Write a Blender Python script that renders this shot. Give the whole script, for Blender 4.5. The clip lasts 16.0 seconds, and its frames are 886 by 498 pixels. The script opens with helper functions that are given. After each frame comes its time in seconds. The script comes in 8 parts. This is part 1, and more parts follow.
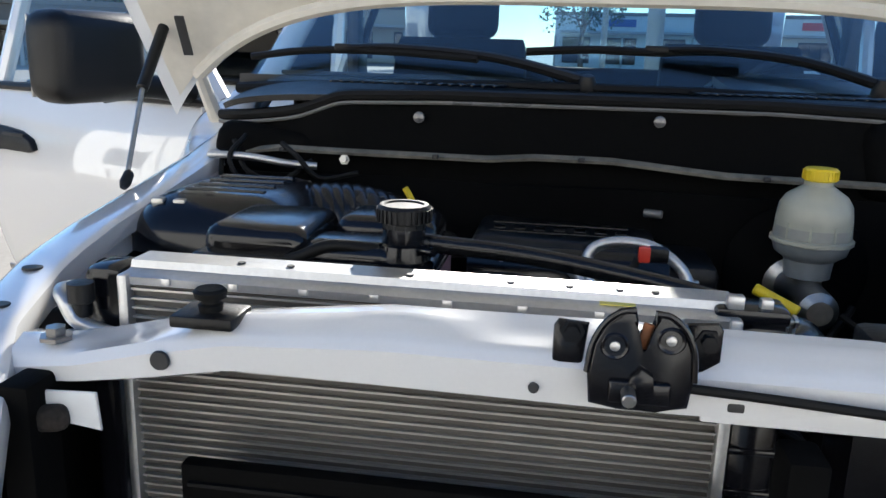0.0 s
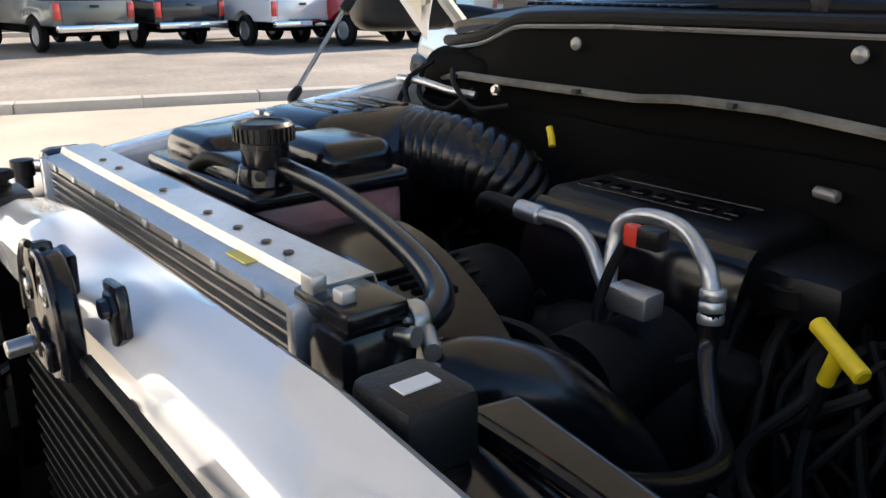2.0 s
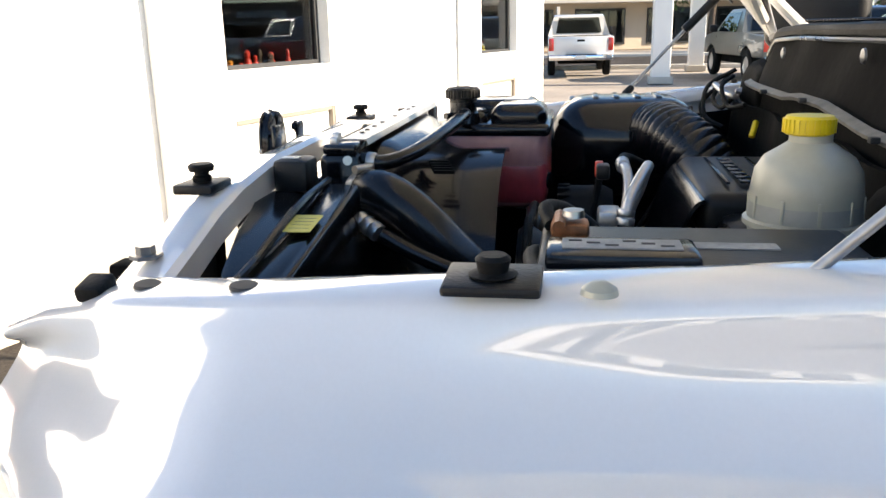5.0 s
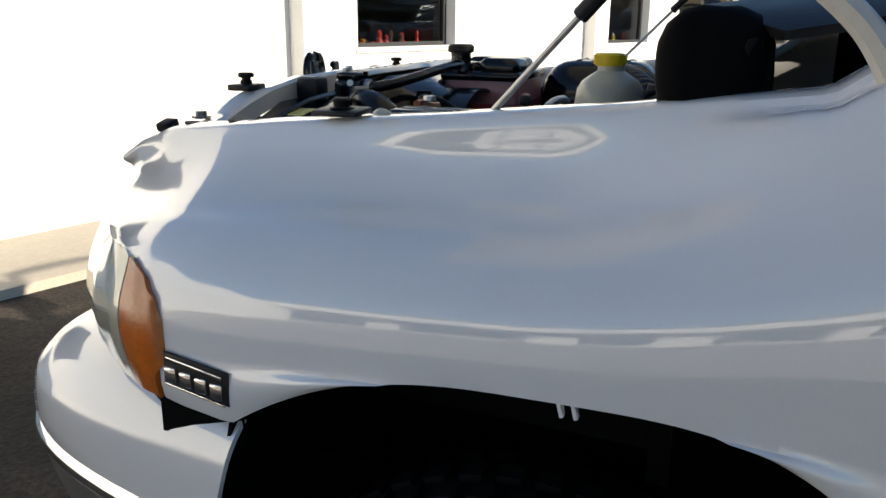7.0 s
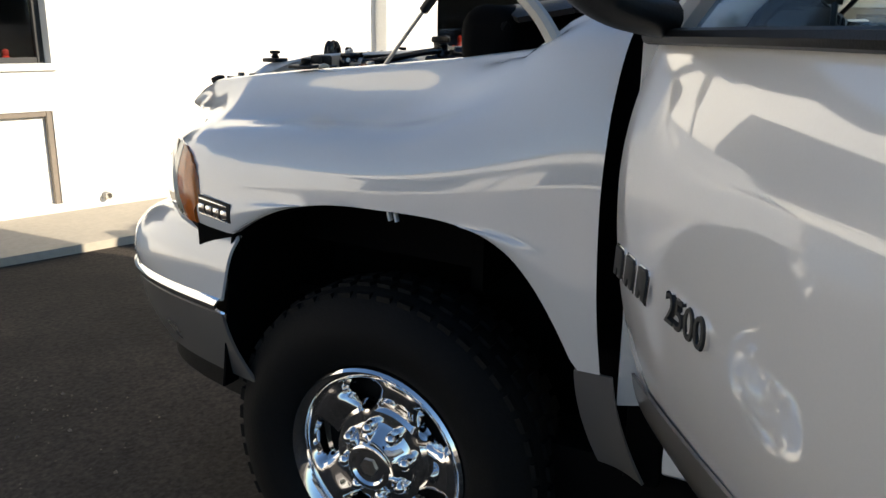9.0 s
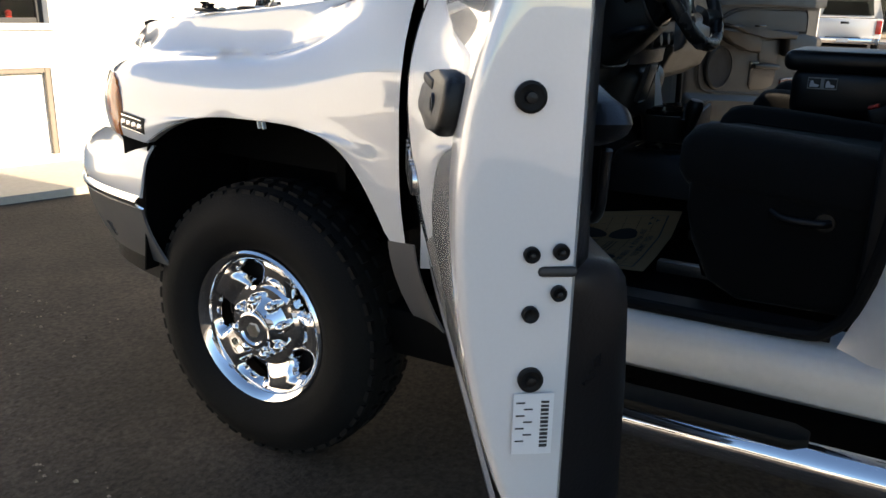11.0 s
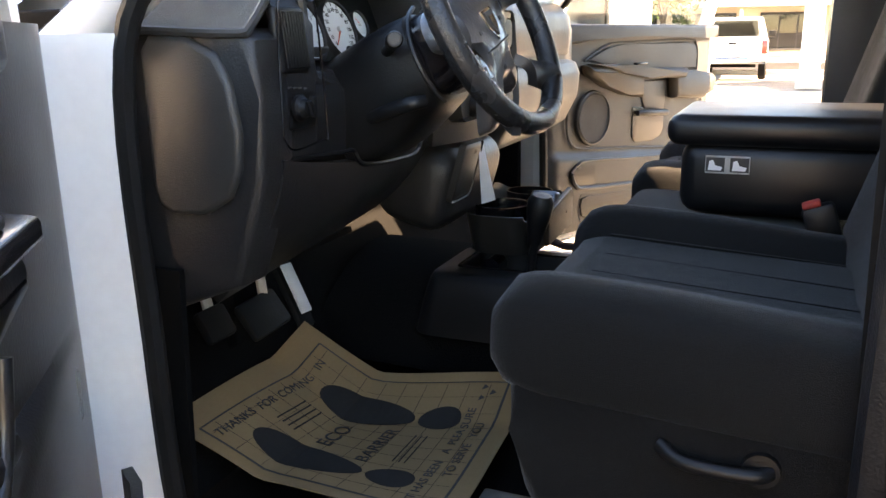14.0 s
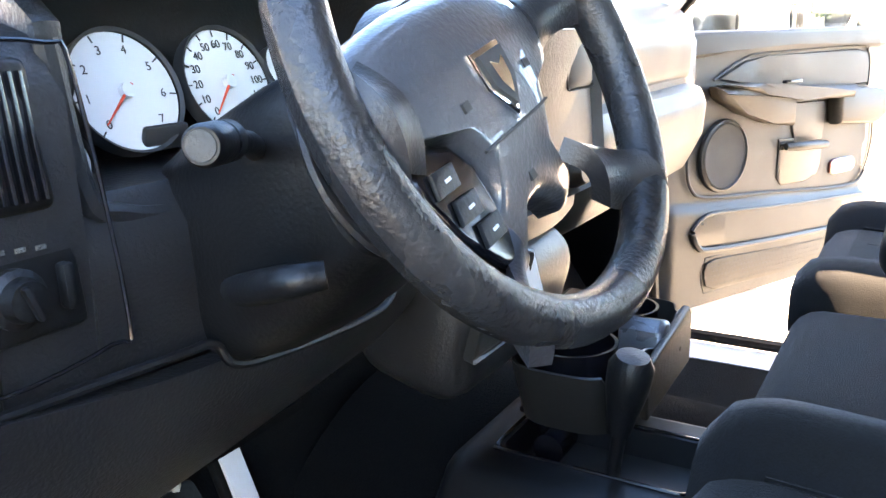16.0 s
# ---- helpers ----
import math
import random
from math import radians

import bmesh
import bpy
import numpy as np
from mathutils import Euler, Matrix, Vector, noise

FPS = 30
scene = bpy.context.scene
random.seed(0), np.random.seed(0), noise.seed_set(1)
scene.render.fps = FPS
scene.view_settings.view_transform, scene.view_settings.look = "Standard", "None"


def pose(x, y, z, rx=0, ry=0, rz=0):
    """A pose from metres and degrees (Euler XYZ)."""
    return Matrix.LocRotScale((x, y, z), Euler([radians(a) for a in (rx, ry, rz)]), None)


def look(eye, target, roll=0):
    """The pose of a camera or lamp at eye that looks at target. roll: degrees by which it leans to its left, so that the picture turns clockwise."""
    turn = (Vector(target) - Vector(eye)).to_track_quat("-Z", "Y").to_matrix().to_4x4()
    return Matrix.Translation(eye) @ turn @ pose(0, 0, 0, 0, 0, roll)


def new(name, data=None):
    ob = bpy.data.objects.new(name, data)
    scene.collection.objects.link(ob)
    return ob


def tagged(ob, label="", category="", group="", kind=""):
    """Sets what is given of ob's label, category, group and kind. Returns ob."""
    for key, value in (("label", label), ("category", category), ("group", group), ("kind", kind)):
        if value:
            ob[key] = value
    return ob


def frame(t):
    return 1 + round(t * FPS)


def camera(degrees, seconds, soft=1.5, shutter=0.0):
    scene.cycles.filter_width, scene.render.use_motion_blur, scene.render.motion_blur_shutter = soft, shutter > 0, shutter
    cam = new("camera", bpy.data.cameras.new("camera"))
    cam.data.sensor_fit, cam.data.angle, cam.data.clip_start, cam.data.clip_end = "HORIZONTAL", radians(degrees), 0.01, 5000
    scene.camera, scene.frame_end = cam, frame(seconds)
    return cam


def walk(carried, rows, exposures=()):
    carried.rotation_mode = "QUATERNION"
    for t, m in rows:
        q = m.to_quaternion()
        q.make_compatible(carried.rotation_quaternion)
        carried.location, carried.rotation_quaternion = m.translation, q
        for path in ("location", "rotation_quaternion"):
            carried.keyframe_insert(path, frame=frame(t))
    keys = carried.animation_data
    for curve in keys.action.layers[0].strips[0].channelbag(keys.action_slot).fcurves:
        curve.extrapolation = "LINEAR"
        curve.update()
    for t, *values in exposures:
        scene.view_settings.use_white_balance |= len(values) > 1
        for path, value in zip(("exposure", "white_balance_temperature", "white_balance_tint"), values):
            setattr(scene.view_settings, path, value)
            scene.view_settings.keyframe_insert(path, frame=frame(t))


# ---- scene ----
cam = camera(57.4, 16.0)
PATH = [
    (0, (-0.062, -0.534, 1.549), (-0.348, 1.385, 1.062), 1.7),
    (0.5, (0.152, -0.397, 1.542), (-0.454, 1.436, 1.019), 1.7),
    (1, (0.266, -0.221, 1.522), (-0.644, 1.468, 0.956), -0.4),
    (1.5, (0.409, -0.076, 1.511), (-0.841, 1.364, 0.909), -1.3),
    (2, (0.553, -0.004, 1.505), (-0.927, 1.19, 0.885), -0.1),
    (2.5, (0.719, 0.046, 1.502), (-0.896, 1.037, 0.861), -0.6),
    (3, (0.813, 0.155, 1.501), (-0.936, 0.893, 0.869), -2.2),
    (3.5, (0.902, 0.251, 1.5), (-0.922, 0.774, 0.871), -2.7),
    (4, (1.021, 0.365, 1.504), (-0.853, 0.651, 0.865), -2.4),
    (4.5, (1.154, 0.492, 1.487), (-0.776, 0.423, 0.97), -1.7),
    (5, (1.308, 0.604, 1.474), (-0.597, 0.29, 0.949), -1.3),
    (5.2, (1.358, 0.627, 1.453), (-0.528, 0.258, 0.898), -1.4),
    (7.3, (1.878, 1.166, 1.422), (0.075, 0.488, 0.885), 0.4),
    (7.5, (1.934, 1.232, 1.418), (0.141, 0.526, 0.882), 0.2),
    (8, (2.074, 1.419, 1.403), (0.311, 0.629, 0.883), 0.3),
    (8.2, (2.136, 1.492, 1.406), (0.385, 0.676, 0.889), 0.2),
    (10.3, (2.684, 2.2, 1.363), (1.02, 1.24, 0.806), 1.2),
    (10.5, (2.69, 2.253, 1.36), (1.028, 1.298, 0.787), 0.9),
    (11, (2.638, 2.404, 1.334), (0.962, 1.481, 0.753), 1.3),
    (11.5, (2.568, 2.527, 1.34), (0.849, 1.689, 0.755), 1.5),
    (12, (2.467, 2.574, 1.338), (0.695, 1.827, 0.789), 0.9),
    (12.5, (2.307, 2.514, 1.355), (0.5, 1.844, 0.82), 0.7),
    (13, (2.091, 2.437, 1.356), (0.278, 1.758, 0.854), 0.2),
    (13.5, (1.861, 2.38, 1.365), (0.069, 1.642, 0.872), -0.1),
    (14, (1.655, 2.302, 1.37), (-0.127, 1.549, 0.863), -0.9),
    (14.5, (1.452, 2.239, 1.387), (-0.314, 1.482, 0.834), -1.1),
    (15, (1.275, 2.215, 1.392), (-0.445, 1.346, 0.856), -2.0),
    (15.5, (1.114, 2.189, 1.405), (-0.541, 1.194, 0.885), -1.8),
    (16, (0.992, 2.141, 1.414), (-0.659, 1.133, 0.905), -2.0),
]
walk(cam, [(t, look(eye, target, roll)) for t, eye, target, roll in PATH],
     exposures=((0, 1.0, 6150, 8), (1, 1.2, 6600, 10), (2, 1.4, 7200, 11), (3.5, 1.65, 7200, 12), (5, 1.7, 7450, 11), (6.2, 1.2, 7250, 9), (7.5, 0.55, 7100, 8),
                (10.5, 1.1, 7800, 10), (11, 1.45, 8100, 11), (11.5, 1.85, 8500, 12), (12, 2.25, 8900, 14), (12.5, 2.4, 9400, 16), (13, 2.65, 10000, 18), (13.5, 3.15, 10800, 20), (14, 4.1, 11200, 22), (14.5, 4.55, 10500, 22), (15, 5.1, 9700, 22), (16, 5.35, 9200, 19)))

# ---- light ----
world = bpy.data.worlds.new("sky")
scene.world = world
world.use_nodes = True
_wn = world.node_tree.nodes
_sky = _wn.new("ShaderNodeTexSky")
_sky.sky_type = "NISHITA"
_sky.sun_disc = False
SUN_DIR = Vector((0.01, 0.927, 0.377)).normalized()
_sky.sun_elevation = math.asin(SUN_DIR.z)
_sky.sun_rotation = math.atan2(SUN_DIR.x, SUN_DIR.y)
_sky.air_density, _sky.dust_density, _sky.ozone_density = 1.0, 0.05, 5.0
world.node_tree.links.new(_sky.outputs[0], _wn["Background"].inputs[0])
_wn["Background"].inputs[1].default_value = 0.115
sun = new("sun", bpy.data.lights.new("sun", "SUN"))
sun.data.energy, sun.data.angle, sun.data.color = 5.0, radians(0.53), (1.0, 0.92, 0.82)
sun.matrix_world = look(SUN_DIR * 30, (0, 0, 0))

# ---- materials ----
def mat(name, color, rough=0.5, metal=0.0, var=0.12, scale=6.0, fine=90.0, bump=0.0, bscale=None, coat=0.0, rvar=0.1,
        color2=None, spec=0.5, island=0.0, trans=0.0, alpha=1.0, ior=1.45, emit=0.0, sheen=0.0):
    """A surface with broad and fine variation of colour, roughness and relief, at real-world size."""
    m = bpy.data.materials.new(name)
    m.use_nodes = True
    t = m.node_tree
    n, l = t.nodes, t.links
    b = n["Principled BSDF"]
    co = n.new("ShaderNodeTexCoord")
    big, small = n.new("ShaderNodeTexNoise"), n.new("ShaderNodeTexNoise")
    big.inputs["Scale"].default_value, small.inputs["Scale"].default_value = scale, fine
    big.inputs["Detail"].default_value = 5
    small.inputs["Detail"].default_value = 3
    for k in (big, small):
        l.new(co.outputs["Object"], k.inputs["Vector"])
    mix = n.new("ShaderNodeMix")
    mix.data_type = "RGBA"
    c2 = color2 or tuple(min(1, c * (1 - var)) for c in color)
    mix.inputs["A"].default_value = (*c2, 1)
    mix.inputs["B"].default_value = (*color, 1)
    ramp = n.new("ShaderNodeMapRange")
    ramp.inputs[1].default_value, ramp.inputs[2].default_value = 0.35, 0.65
    l.new(big.outputs["Fac"], ramp.inputs[0])
    l.new(ramp.outputs[0], mix.inputs["Factor"])
    mul = n.new("ShaderNodeMix")
    mul.data_type, mul.blend_type = "RGBA", "MULTIPLY"
    mul.inputs["Factor"].default_value = 1.0
    fr = n.new("ShaderNodeMapRange")
    fr.inputs[1].default_value, fr.inputs[2].default_value = 0.3, 0.7
    fr.inputs[3].default_value, fr.inputs[4].default_value = 1 - var * 0.7, 1.0
    l.new(small.outputs["Fac"], fr.inputs[0])
    l.new(mix.outputs["Result"], mul.inputs["A"])
    l.new(fr.outputs[0], mul.inputs["B"])
    out = mul.outputs["Result"]
    if island:
        g = n.new("ShaderNodeNewGeometry")
        ir = n.new("ShaderNodeMapRange")
        ir.inputs[3].default_value, ir.inputs[4].default_value = 1 - island, 1 + island
        l.new(g.outputs["Random Per Island"], ir.inputs[0])
        im = n.new("ShaderNodeMix")
        im.data_type, im.blend_type = "RGBA", "MULTIPLY"
        im.inputs["Factor"].default_value = 1.0
        l.new(out, im.inputs["A"])
        l.new(ir.outputs[0], im.inputs["B"])
        out = im.outputs["Result"]
    l.new(out, b.inputs["Base Color"])
    rr = n.new("ShaderNodeMapRange")
    rr.inputs[1].default_value, rr.inputs[2].default_value = 0.3, 0.7
    rr.inputs[3].default_value, rr.inputs[4].default_value = max(0.01, rough - rvar * rough), min(1, rough + rvar * rough)
    l.new(big.outputs["Fac"], rr.inputs[0])
    l.new(rr.outputs[0], b.inputs["Roughness"])
    b.inputs["Metallic"].default_value = metal
    b.inputs["Coat Weight"].default_value = coat
    b.inputs["Coat Roughness"].default_value = 0.025
    b.inputs["Specular IOR Level"].default_value = spec
    b.inputs["Transmission Weight"].default_value = trans
    b.inputs["IOR"].default_value = ior
    b.inputs["Alpha"].default_value = alpha
    b.inputs["Sheen Weight"].default_value = sheen
    b.inputs["Sheen Roughness"].default_value = 0.35
    if emit:
        l.new(out, b.inputs["Emission Color"])
        b.inputs["Emission Strength"].default_value = emit
    if bump:
        bn = n.new("ShaderNodeTexNoise")
        bn.inputs["Scale"].default_value = bscale or fine
        bn.inputs["Detail"].default_value = 6
        l.new(co.outputs["Object"], bn.inputs["Vector"])
        bp = n.new("ShaderNodeBump")
        bp.inputs["Strength"].default_value = min(1, bump)
        bp.inputs["Distance"].default_value = 0.004 * max(1, bump)
        l.new(bn.outputs["Fac"], bp.inputs["Height"])
        l.new(bp.outputs[0], b.inputs["Normal"])
    return m


def glass(name, tint=(0.9, 0.95, 0.95), rough=0.0, mixing=0.12):
    """A clear pane that lets daylight through and mirrors its surroundings."""
    m = bpy.data.materials.new(name)
    m.use_nodes = True
    t = m.node_tree
    n, l = t.nodes, t.links
    n.remove(n["Principled BSDF"])
    tr, gl, mx, fr = n.new("ShaderNodeBsdfTransparent"), n.new("ShaderNodeBsdfGlossy"), n.new("ShaderNodeMixShader"), n.new("ShaderNodeLayerWeight")
    tr.inputs[0].default_value = (*tint, 1)
    gl.inputs["Roughness"].default_value = rough
    fr.inputs[0].default_value = 0.5
    pw, ad = n.new("ShaderNodeMath"), n.new("ShaderNodeMath")
    pw.operation, ad.operation = "POWER", "MULTIPLY_ADD"
    pw.inputs[1].default_value = 4.0
    ad.inputs[1].default_value, ad.inputs[2].default_value = 0.85, mixing * 0.4
    l.new(fr.outputs["Facing"], pw.inputs[0])
    l.new(pw.outputs[0], ad.inputs[0])
    l.new(ad.outputs[0], mx.inputs[0])
    l.new(tr.outputs[0], mx.inputs[1])
    l.new(gl.outputs[0], mx.inputs[2])
    l.new(mx.outputs[0], n["Material Output"].inputs[0])
    return m


M = {}
M["paint"] = mat("white_car_paint", (0.71, 0.71, 0.71), 0.2, 0, 0.03, 1.5, 260, 0.0, coat=1.0, rvar=0.1)
M["jamb"] = mat("white_jamb_paint", (0.76, 0.76, 0.745), 0.3, 0, 0.07, 4, 60, 0.05, 30, coat=0.3)
M["hoodin"] = mat("cream_hood_underside", (0.66, 0.62, 0.54), 0.42, 0, 0.12, 4, 50, 0.1, 20)
# pewter paint, its base darkened for the bumper skirt's shade
M["silver"] = mat("pewter_lower_paint", (0.18, 0.172, 0.165), 0.3, 0.35, 0.08, 3, 300, coat=0.5)
M["plastic"] = mat("black_plastic", (0.0065, 0.0065, 0.007), 0.42, 0, 0.3, 8, 120, 0.15, 300, spec=0.38)
M["gloss"] = mat("glossy_black_plastic", (0.007, 0.007, 0.009), 0.16, 0, 0.3, 7, 150, 0.03, 60)
M["rubber"] = mat("black_rubber", (0.006, 0.006, 0.006), 0.6, 0, 0.3, 9, 160, 0.2, 200, spec=0.25)
M["tyre"] = mat("tyre_rubber", (0.0065, 0.0065, 0.0065), 0.78, 0, 0.4, 6, 120, 0.3, 150, spec=0.25)
M["dark"] = mat("dark_engine_metal", (0.006, 0.006, 0.0065), 0.62, 0.1, 0.4, 9, 70, 0.3, 60, spec=0.22)
M["bay"] = mat("near_black_bay_lining", (0.0035, 0.0035, 0.0035), 0.8, 0, 0.4, 5, 60, 0.3, 40, spec=0.08)
M["alu"] = mat("cast_aluminium", (0.62, 0.62, 0.62), 0.38, 0.9, 0.15, 12, 160, 0.1, 120)
M["core"] = mat("radiator_fin_metal", (0.115, 0.108, 0.10), 0.5, 0.55, 0.25, 5, 400, 0.25, 600)
M["tube"] = mat("radiator_tube_metal", (0.50, 0.49, 0.47), 0.4, 0.7, 0.15, 8, 200)
M["chrome"] = mat("chrome", (0.86, 0.86, 0.86), 0.06, 1.0, 0.03, 6, 80)
M["brushed"] = mat("worn_steel", (0.5, 0.49, 0.47), 0.35, 1.0, 0.2, 14, 120, 0.1, 90)
M["copper"] = mat("corroded_copper", (0.36, 0.13, 0.05), 0.45, 0.6, 0.5, 30, 150, 0.3, 90, color2=(0.10, 0.05, 0.03))
M["rust"] = mat("rusty_foam", (0.045, 0.035, 0.028), 0.95, 0, 0.6, 40, 160, 1.0, 90, color2=(0.012, 0.010, 0.009))
M["yellow"] = mat("yellow_plastic", (0.75, 0.56, 0.02), 0.4, 0, 0.08, 8, 90)
M["redp"] = mat("red_plastic", (0.65, 0.05, 0.03), 0.4, 0, 0.1)
M["coolant"] = mat("pink_coolant_bottle", (0.36, 0.17, 0.17), 0.3, 0, 0.25, 5, 60, 0.05, 20, coat=0.2, color2=(0.26, 0.13, 0.13))
M["redfluid"] = mat("red_coolant_seen_through", (0.30, 0.035, 0.05), 0.3, 0, 0.25, 5, 60, 0.05, 20, coat=0.2, color2=(0.18, 0.03, 0.04))
M["bottle"] = mat("milky_bottle_plastic", (0.40, 0.40, 0.33), 0.35, 0, 0.1, 10, 60, 0.04, 20, coat=0.2)
M["fluid"] = mat("murky_fluid_in_bottle", (0.22, 0.24, 0.25), 0.35, 0, 0.2, 12, 60)
M["fluid2"] = mat("cloudy_fluid", (0.33, 0.34, 0.31), 0.35, 0, 0.2, 12, 60)
M["flange"] = mat("brownish_cream_flange", (0.24, 0.225, 0.19), 0.5, 0, 0.5, 9, 60, 0.1, 40)
M["shop"] = glass("shop_window_glass", (0.72, 0.74, 0.74), mixing=0.06)
M["label"] = mat("white_label", (0.72, 0.73, 0.74), 0.5, 0, 0.05)
# print and dark parts, also the shade drawn inside holes and slots
M["ink"] = mat("dark_print_and_hole_shade", (0.03, 0.03, 0.03), 0.6, 0, 0.1)
# greyer copy of white_label, dimmed in colour for the bay and cab
M["dimlabel"] = mat("dimmed_paper_label", (0.40, 0.40, 0.38), 0.6, 0, 0.3, 30, 200)
M["foil"] = mat("yellow_sticker", (0.72, 0.62, 0.14), 0.5, 0, 0.08)
M["glass"] = glass("windscreen_glass", (0.82, 0.93, 0.98))
M["sglass"] = glass("side_window_glass", (0.88, 0.93, 0.94))
M["dglass"] = glass("tinted_glass", (0.30, 0.33, 0.33))
# tint set near black to keep sun off the passenger door trim
M["privacy"] = glass("privacy_glass", (0.07, 0.08, 0.08))
M["amber"] = mat("amber_lens", (0.56, 0.135, 0.012), 0.16, 0, 0.3, 12, 90, 0.15, 160, coat=0.5)
M["lens"] = mat("clear_lens_over_reflector", (0.52, 0.50, 0.40), 0.1, 0.15, 0.2, 8, 60, coat=1.0)
M["tail"] = mat("red_tail_lens", (0.55, 0.03, 0.02), 0.15, 0, 0.1, coat=1.0)
M["stucco"] = mat("white_stucco", (0.80, 0.785, 0.74), 0.9, 0, 0.07, 1.2, 45, 0.5, 60)
M["trimb"] = mat("taupe_trim", (0.24, 0.20, 0.16), 0.7, 0, 0.15, 3, 40, 0.2, 30)
M["concrete"] = mat("pale_concrete", (0.52, 0.46, 0.37), 0.9, 0, 0.16, 0.9, 30, 0.4, 60)
M["asphalt"] = mat("worn_brown_asphalt", (0.095, 0.078, 0.063), 0.95, 0, 0.75, 1.1, 60, 2.4, 45, color2=(0.042, 0.036, 0.030), spec=0.2)
M["hose"] = mat("shiny_rubber_hose", (0.010, 0.010, 0.011), 0.26, 0, 0.3, 9, 120, 0.05, 60)
M["stone"] = mat("loose_grit", (0.20, 0.165, 0.13), 0.9, 0, 0.3, 6, 60, island=0.55)
M["gravel"] = mat("gravel_lot", (0.44, 0.375, 0.31), 0.95, 0, 0.35, 0.5, 12, 0.8, 25)
M["kerb"] = mat("kerb_concrete", (0.50, 0.47, 0.42), 0.9, 0, 0.12, 1.5, 30, 0.3, 40)
# cab vinyl, cloth and carpet below real albedo: interior darkness is in the colour
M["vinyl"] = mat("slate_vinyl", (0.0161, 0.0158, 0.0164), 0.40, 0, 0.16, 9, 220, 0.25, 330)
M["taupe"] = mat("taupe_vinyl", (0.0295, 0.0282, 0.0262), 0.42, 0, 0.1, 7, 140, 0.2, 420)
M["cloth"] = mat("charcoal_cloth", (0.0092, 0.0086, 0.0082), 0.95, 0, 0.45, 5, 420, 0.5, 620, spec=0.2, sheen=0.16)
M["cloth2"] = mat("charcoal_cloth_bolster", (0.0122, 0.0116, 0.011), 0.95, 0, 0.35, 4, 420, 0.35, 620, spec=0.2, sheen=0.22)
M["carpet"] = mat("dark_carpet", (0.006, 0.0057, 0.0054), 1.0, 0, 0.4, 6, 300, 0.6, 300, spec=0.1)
M["paper"] = mat("kraft_paper", (0.252, 0.1575, 0.077), 0.85, 0, 0.1, 5, 200, 0.15, 25)
M["greyink"] = mat("grey_print", (0.0135, 0.0130, 0.0120), 0.85, 0, 0.1)
M["mesh"] = mat("pale_grille_mesh", (0.13, 0.125, 0.11), 0.7, 0, 0.35, 20, 900, 0.8, 900)
M["grip"] = mat("grained_black_leather", (0.020, 0.020, 0.021), 0.27, 0, 0.25, 12, 160, 0.30, 300)
M["dial"] = mat("white_dial", (0.624, 0.64, 0.624), 0.5, 0, 0.02)
M["needle"] = mat("red_needle", (0.75, 0.07, 0.03), 0.4, 0, 0.02)
M["leather"] = mat("black_leather", (0.022, 0.022, 0.024), 0.34, 0, 0.2, 12, 160, 0.2, 430)
M["armpad"] = mat("smooth_black_vinyl", (0.0052, 0.0052, 0.006), 0.40, 0, 0.15, 7, 160, 0.06, 260)
# black skin given a lighter base that stands for reflected sky
M["airbag"] = mat("grained_airbag_skin", (0.062, 0.065, 0.071), 0.30, 0, 0.15, 8, 150, 0.25, 260, coat=0.7)
M["smoke"] = mat("smoke_grey_plastic", (0.020, 0.0185, 0.0165), 0.32, 0, 0.15, 8, 150, 0.05, 260)
M["silverp"] = mat("satin_silver_plastic", (0.1615, 0.17, 0.1827), 0.28, 0.55, 0.1, 8, 150, 0.16, 380, coat=0.3)
M["red"] = mat("red_car_paint", (0.42, 0.015, 0.02), 0.25, 0, 0.05, 2, 100, coat=0.8)
M["black"] = mat("black_car_paint", (0.015, 0.016, 0.02), 0.2, 0, 0.05, 2, 100, coat=0.8)
M["grey"] = mat("grey_car_paint", (0.13, 0.135, 0.125), 0.3, 0.3, 0.05, 2, 100, coat=0.6)
M["silverc"] = mat("silver_car_paint", (0.42, 0.45, 0.50), 0.3, 0.4, 0.05, 2, 100, coat=0.6)
M["leaf"] = mat("leaves", (0.075, 0.115, 0.03), 0.7, 0, 0.3, 1.2, 8, color2=(0.035, 0.06, 0.02), island=0.4)
M["bark"] = mat("bark", (0.12, 0.085, 0.06), 0.95, 0, 0.3, 4, 30, 0.8, 20)
M["orange"] = mat("orange_toy_plastic", (0.75, 0.28, 0.04), 0.5, 0, 0.15)
# dark brown carries the dimness of the unlit shop
M["indoor"] = mat("indoor_wall_coloured_dim", (0.10, 0.075, 0.06), 0.9, 0, 0.2, 2)
M["paint"].node_tree.nodes["Principled BSDF"].inputs["Coat IOR"].default_value = 2.0

# ---- building helpers ----
def thing(name, label, category, at=(0, 0, 0), group="", kind="", turn=0.0):
    ob = new(name)
    ob.empty_display_size = 0.2
    ob.matrix_basis = pose(*at, 0, 0, turn)
    return tagged(ob, label, category, group, kind)


def part(name, bm, material, parent=None, label="", smooth=True, at=None):
    """Links a bmesh as one mesh object, under a thing or a part."""
    me = bpy.data.meshes.new(name)
    bmesh.ops.recalc_face_normals(bm, faces=bm.faces[:])
    bm.to_mesh(me)
    bm.free()
    for m in (material if isinstance(material, (list, tuple)) else [material]):
        me.materials.append(m)
    if smooth:
        me.shade_smooth()
        me.set_sharp_from_angle(angle=radians(38))
    ob = new(name, me)
    if at is not None:
        ob.matrix_basis = at
    if parent:
        ob.parent = parent
    if label:
        ob["label"] = label
    return ob


def setting(name, bm, material, label, category, smooth=False):
    return tagged(part(name, bm, material, smooth=smooth), label, category, kind="structure")


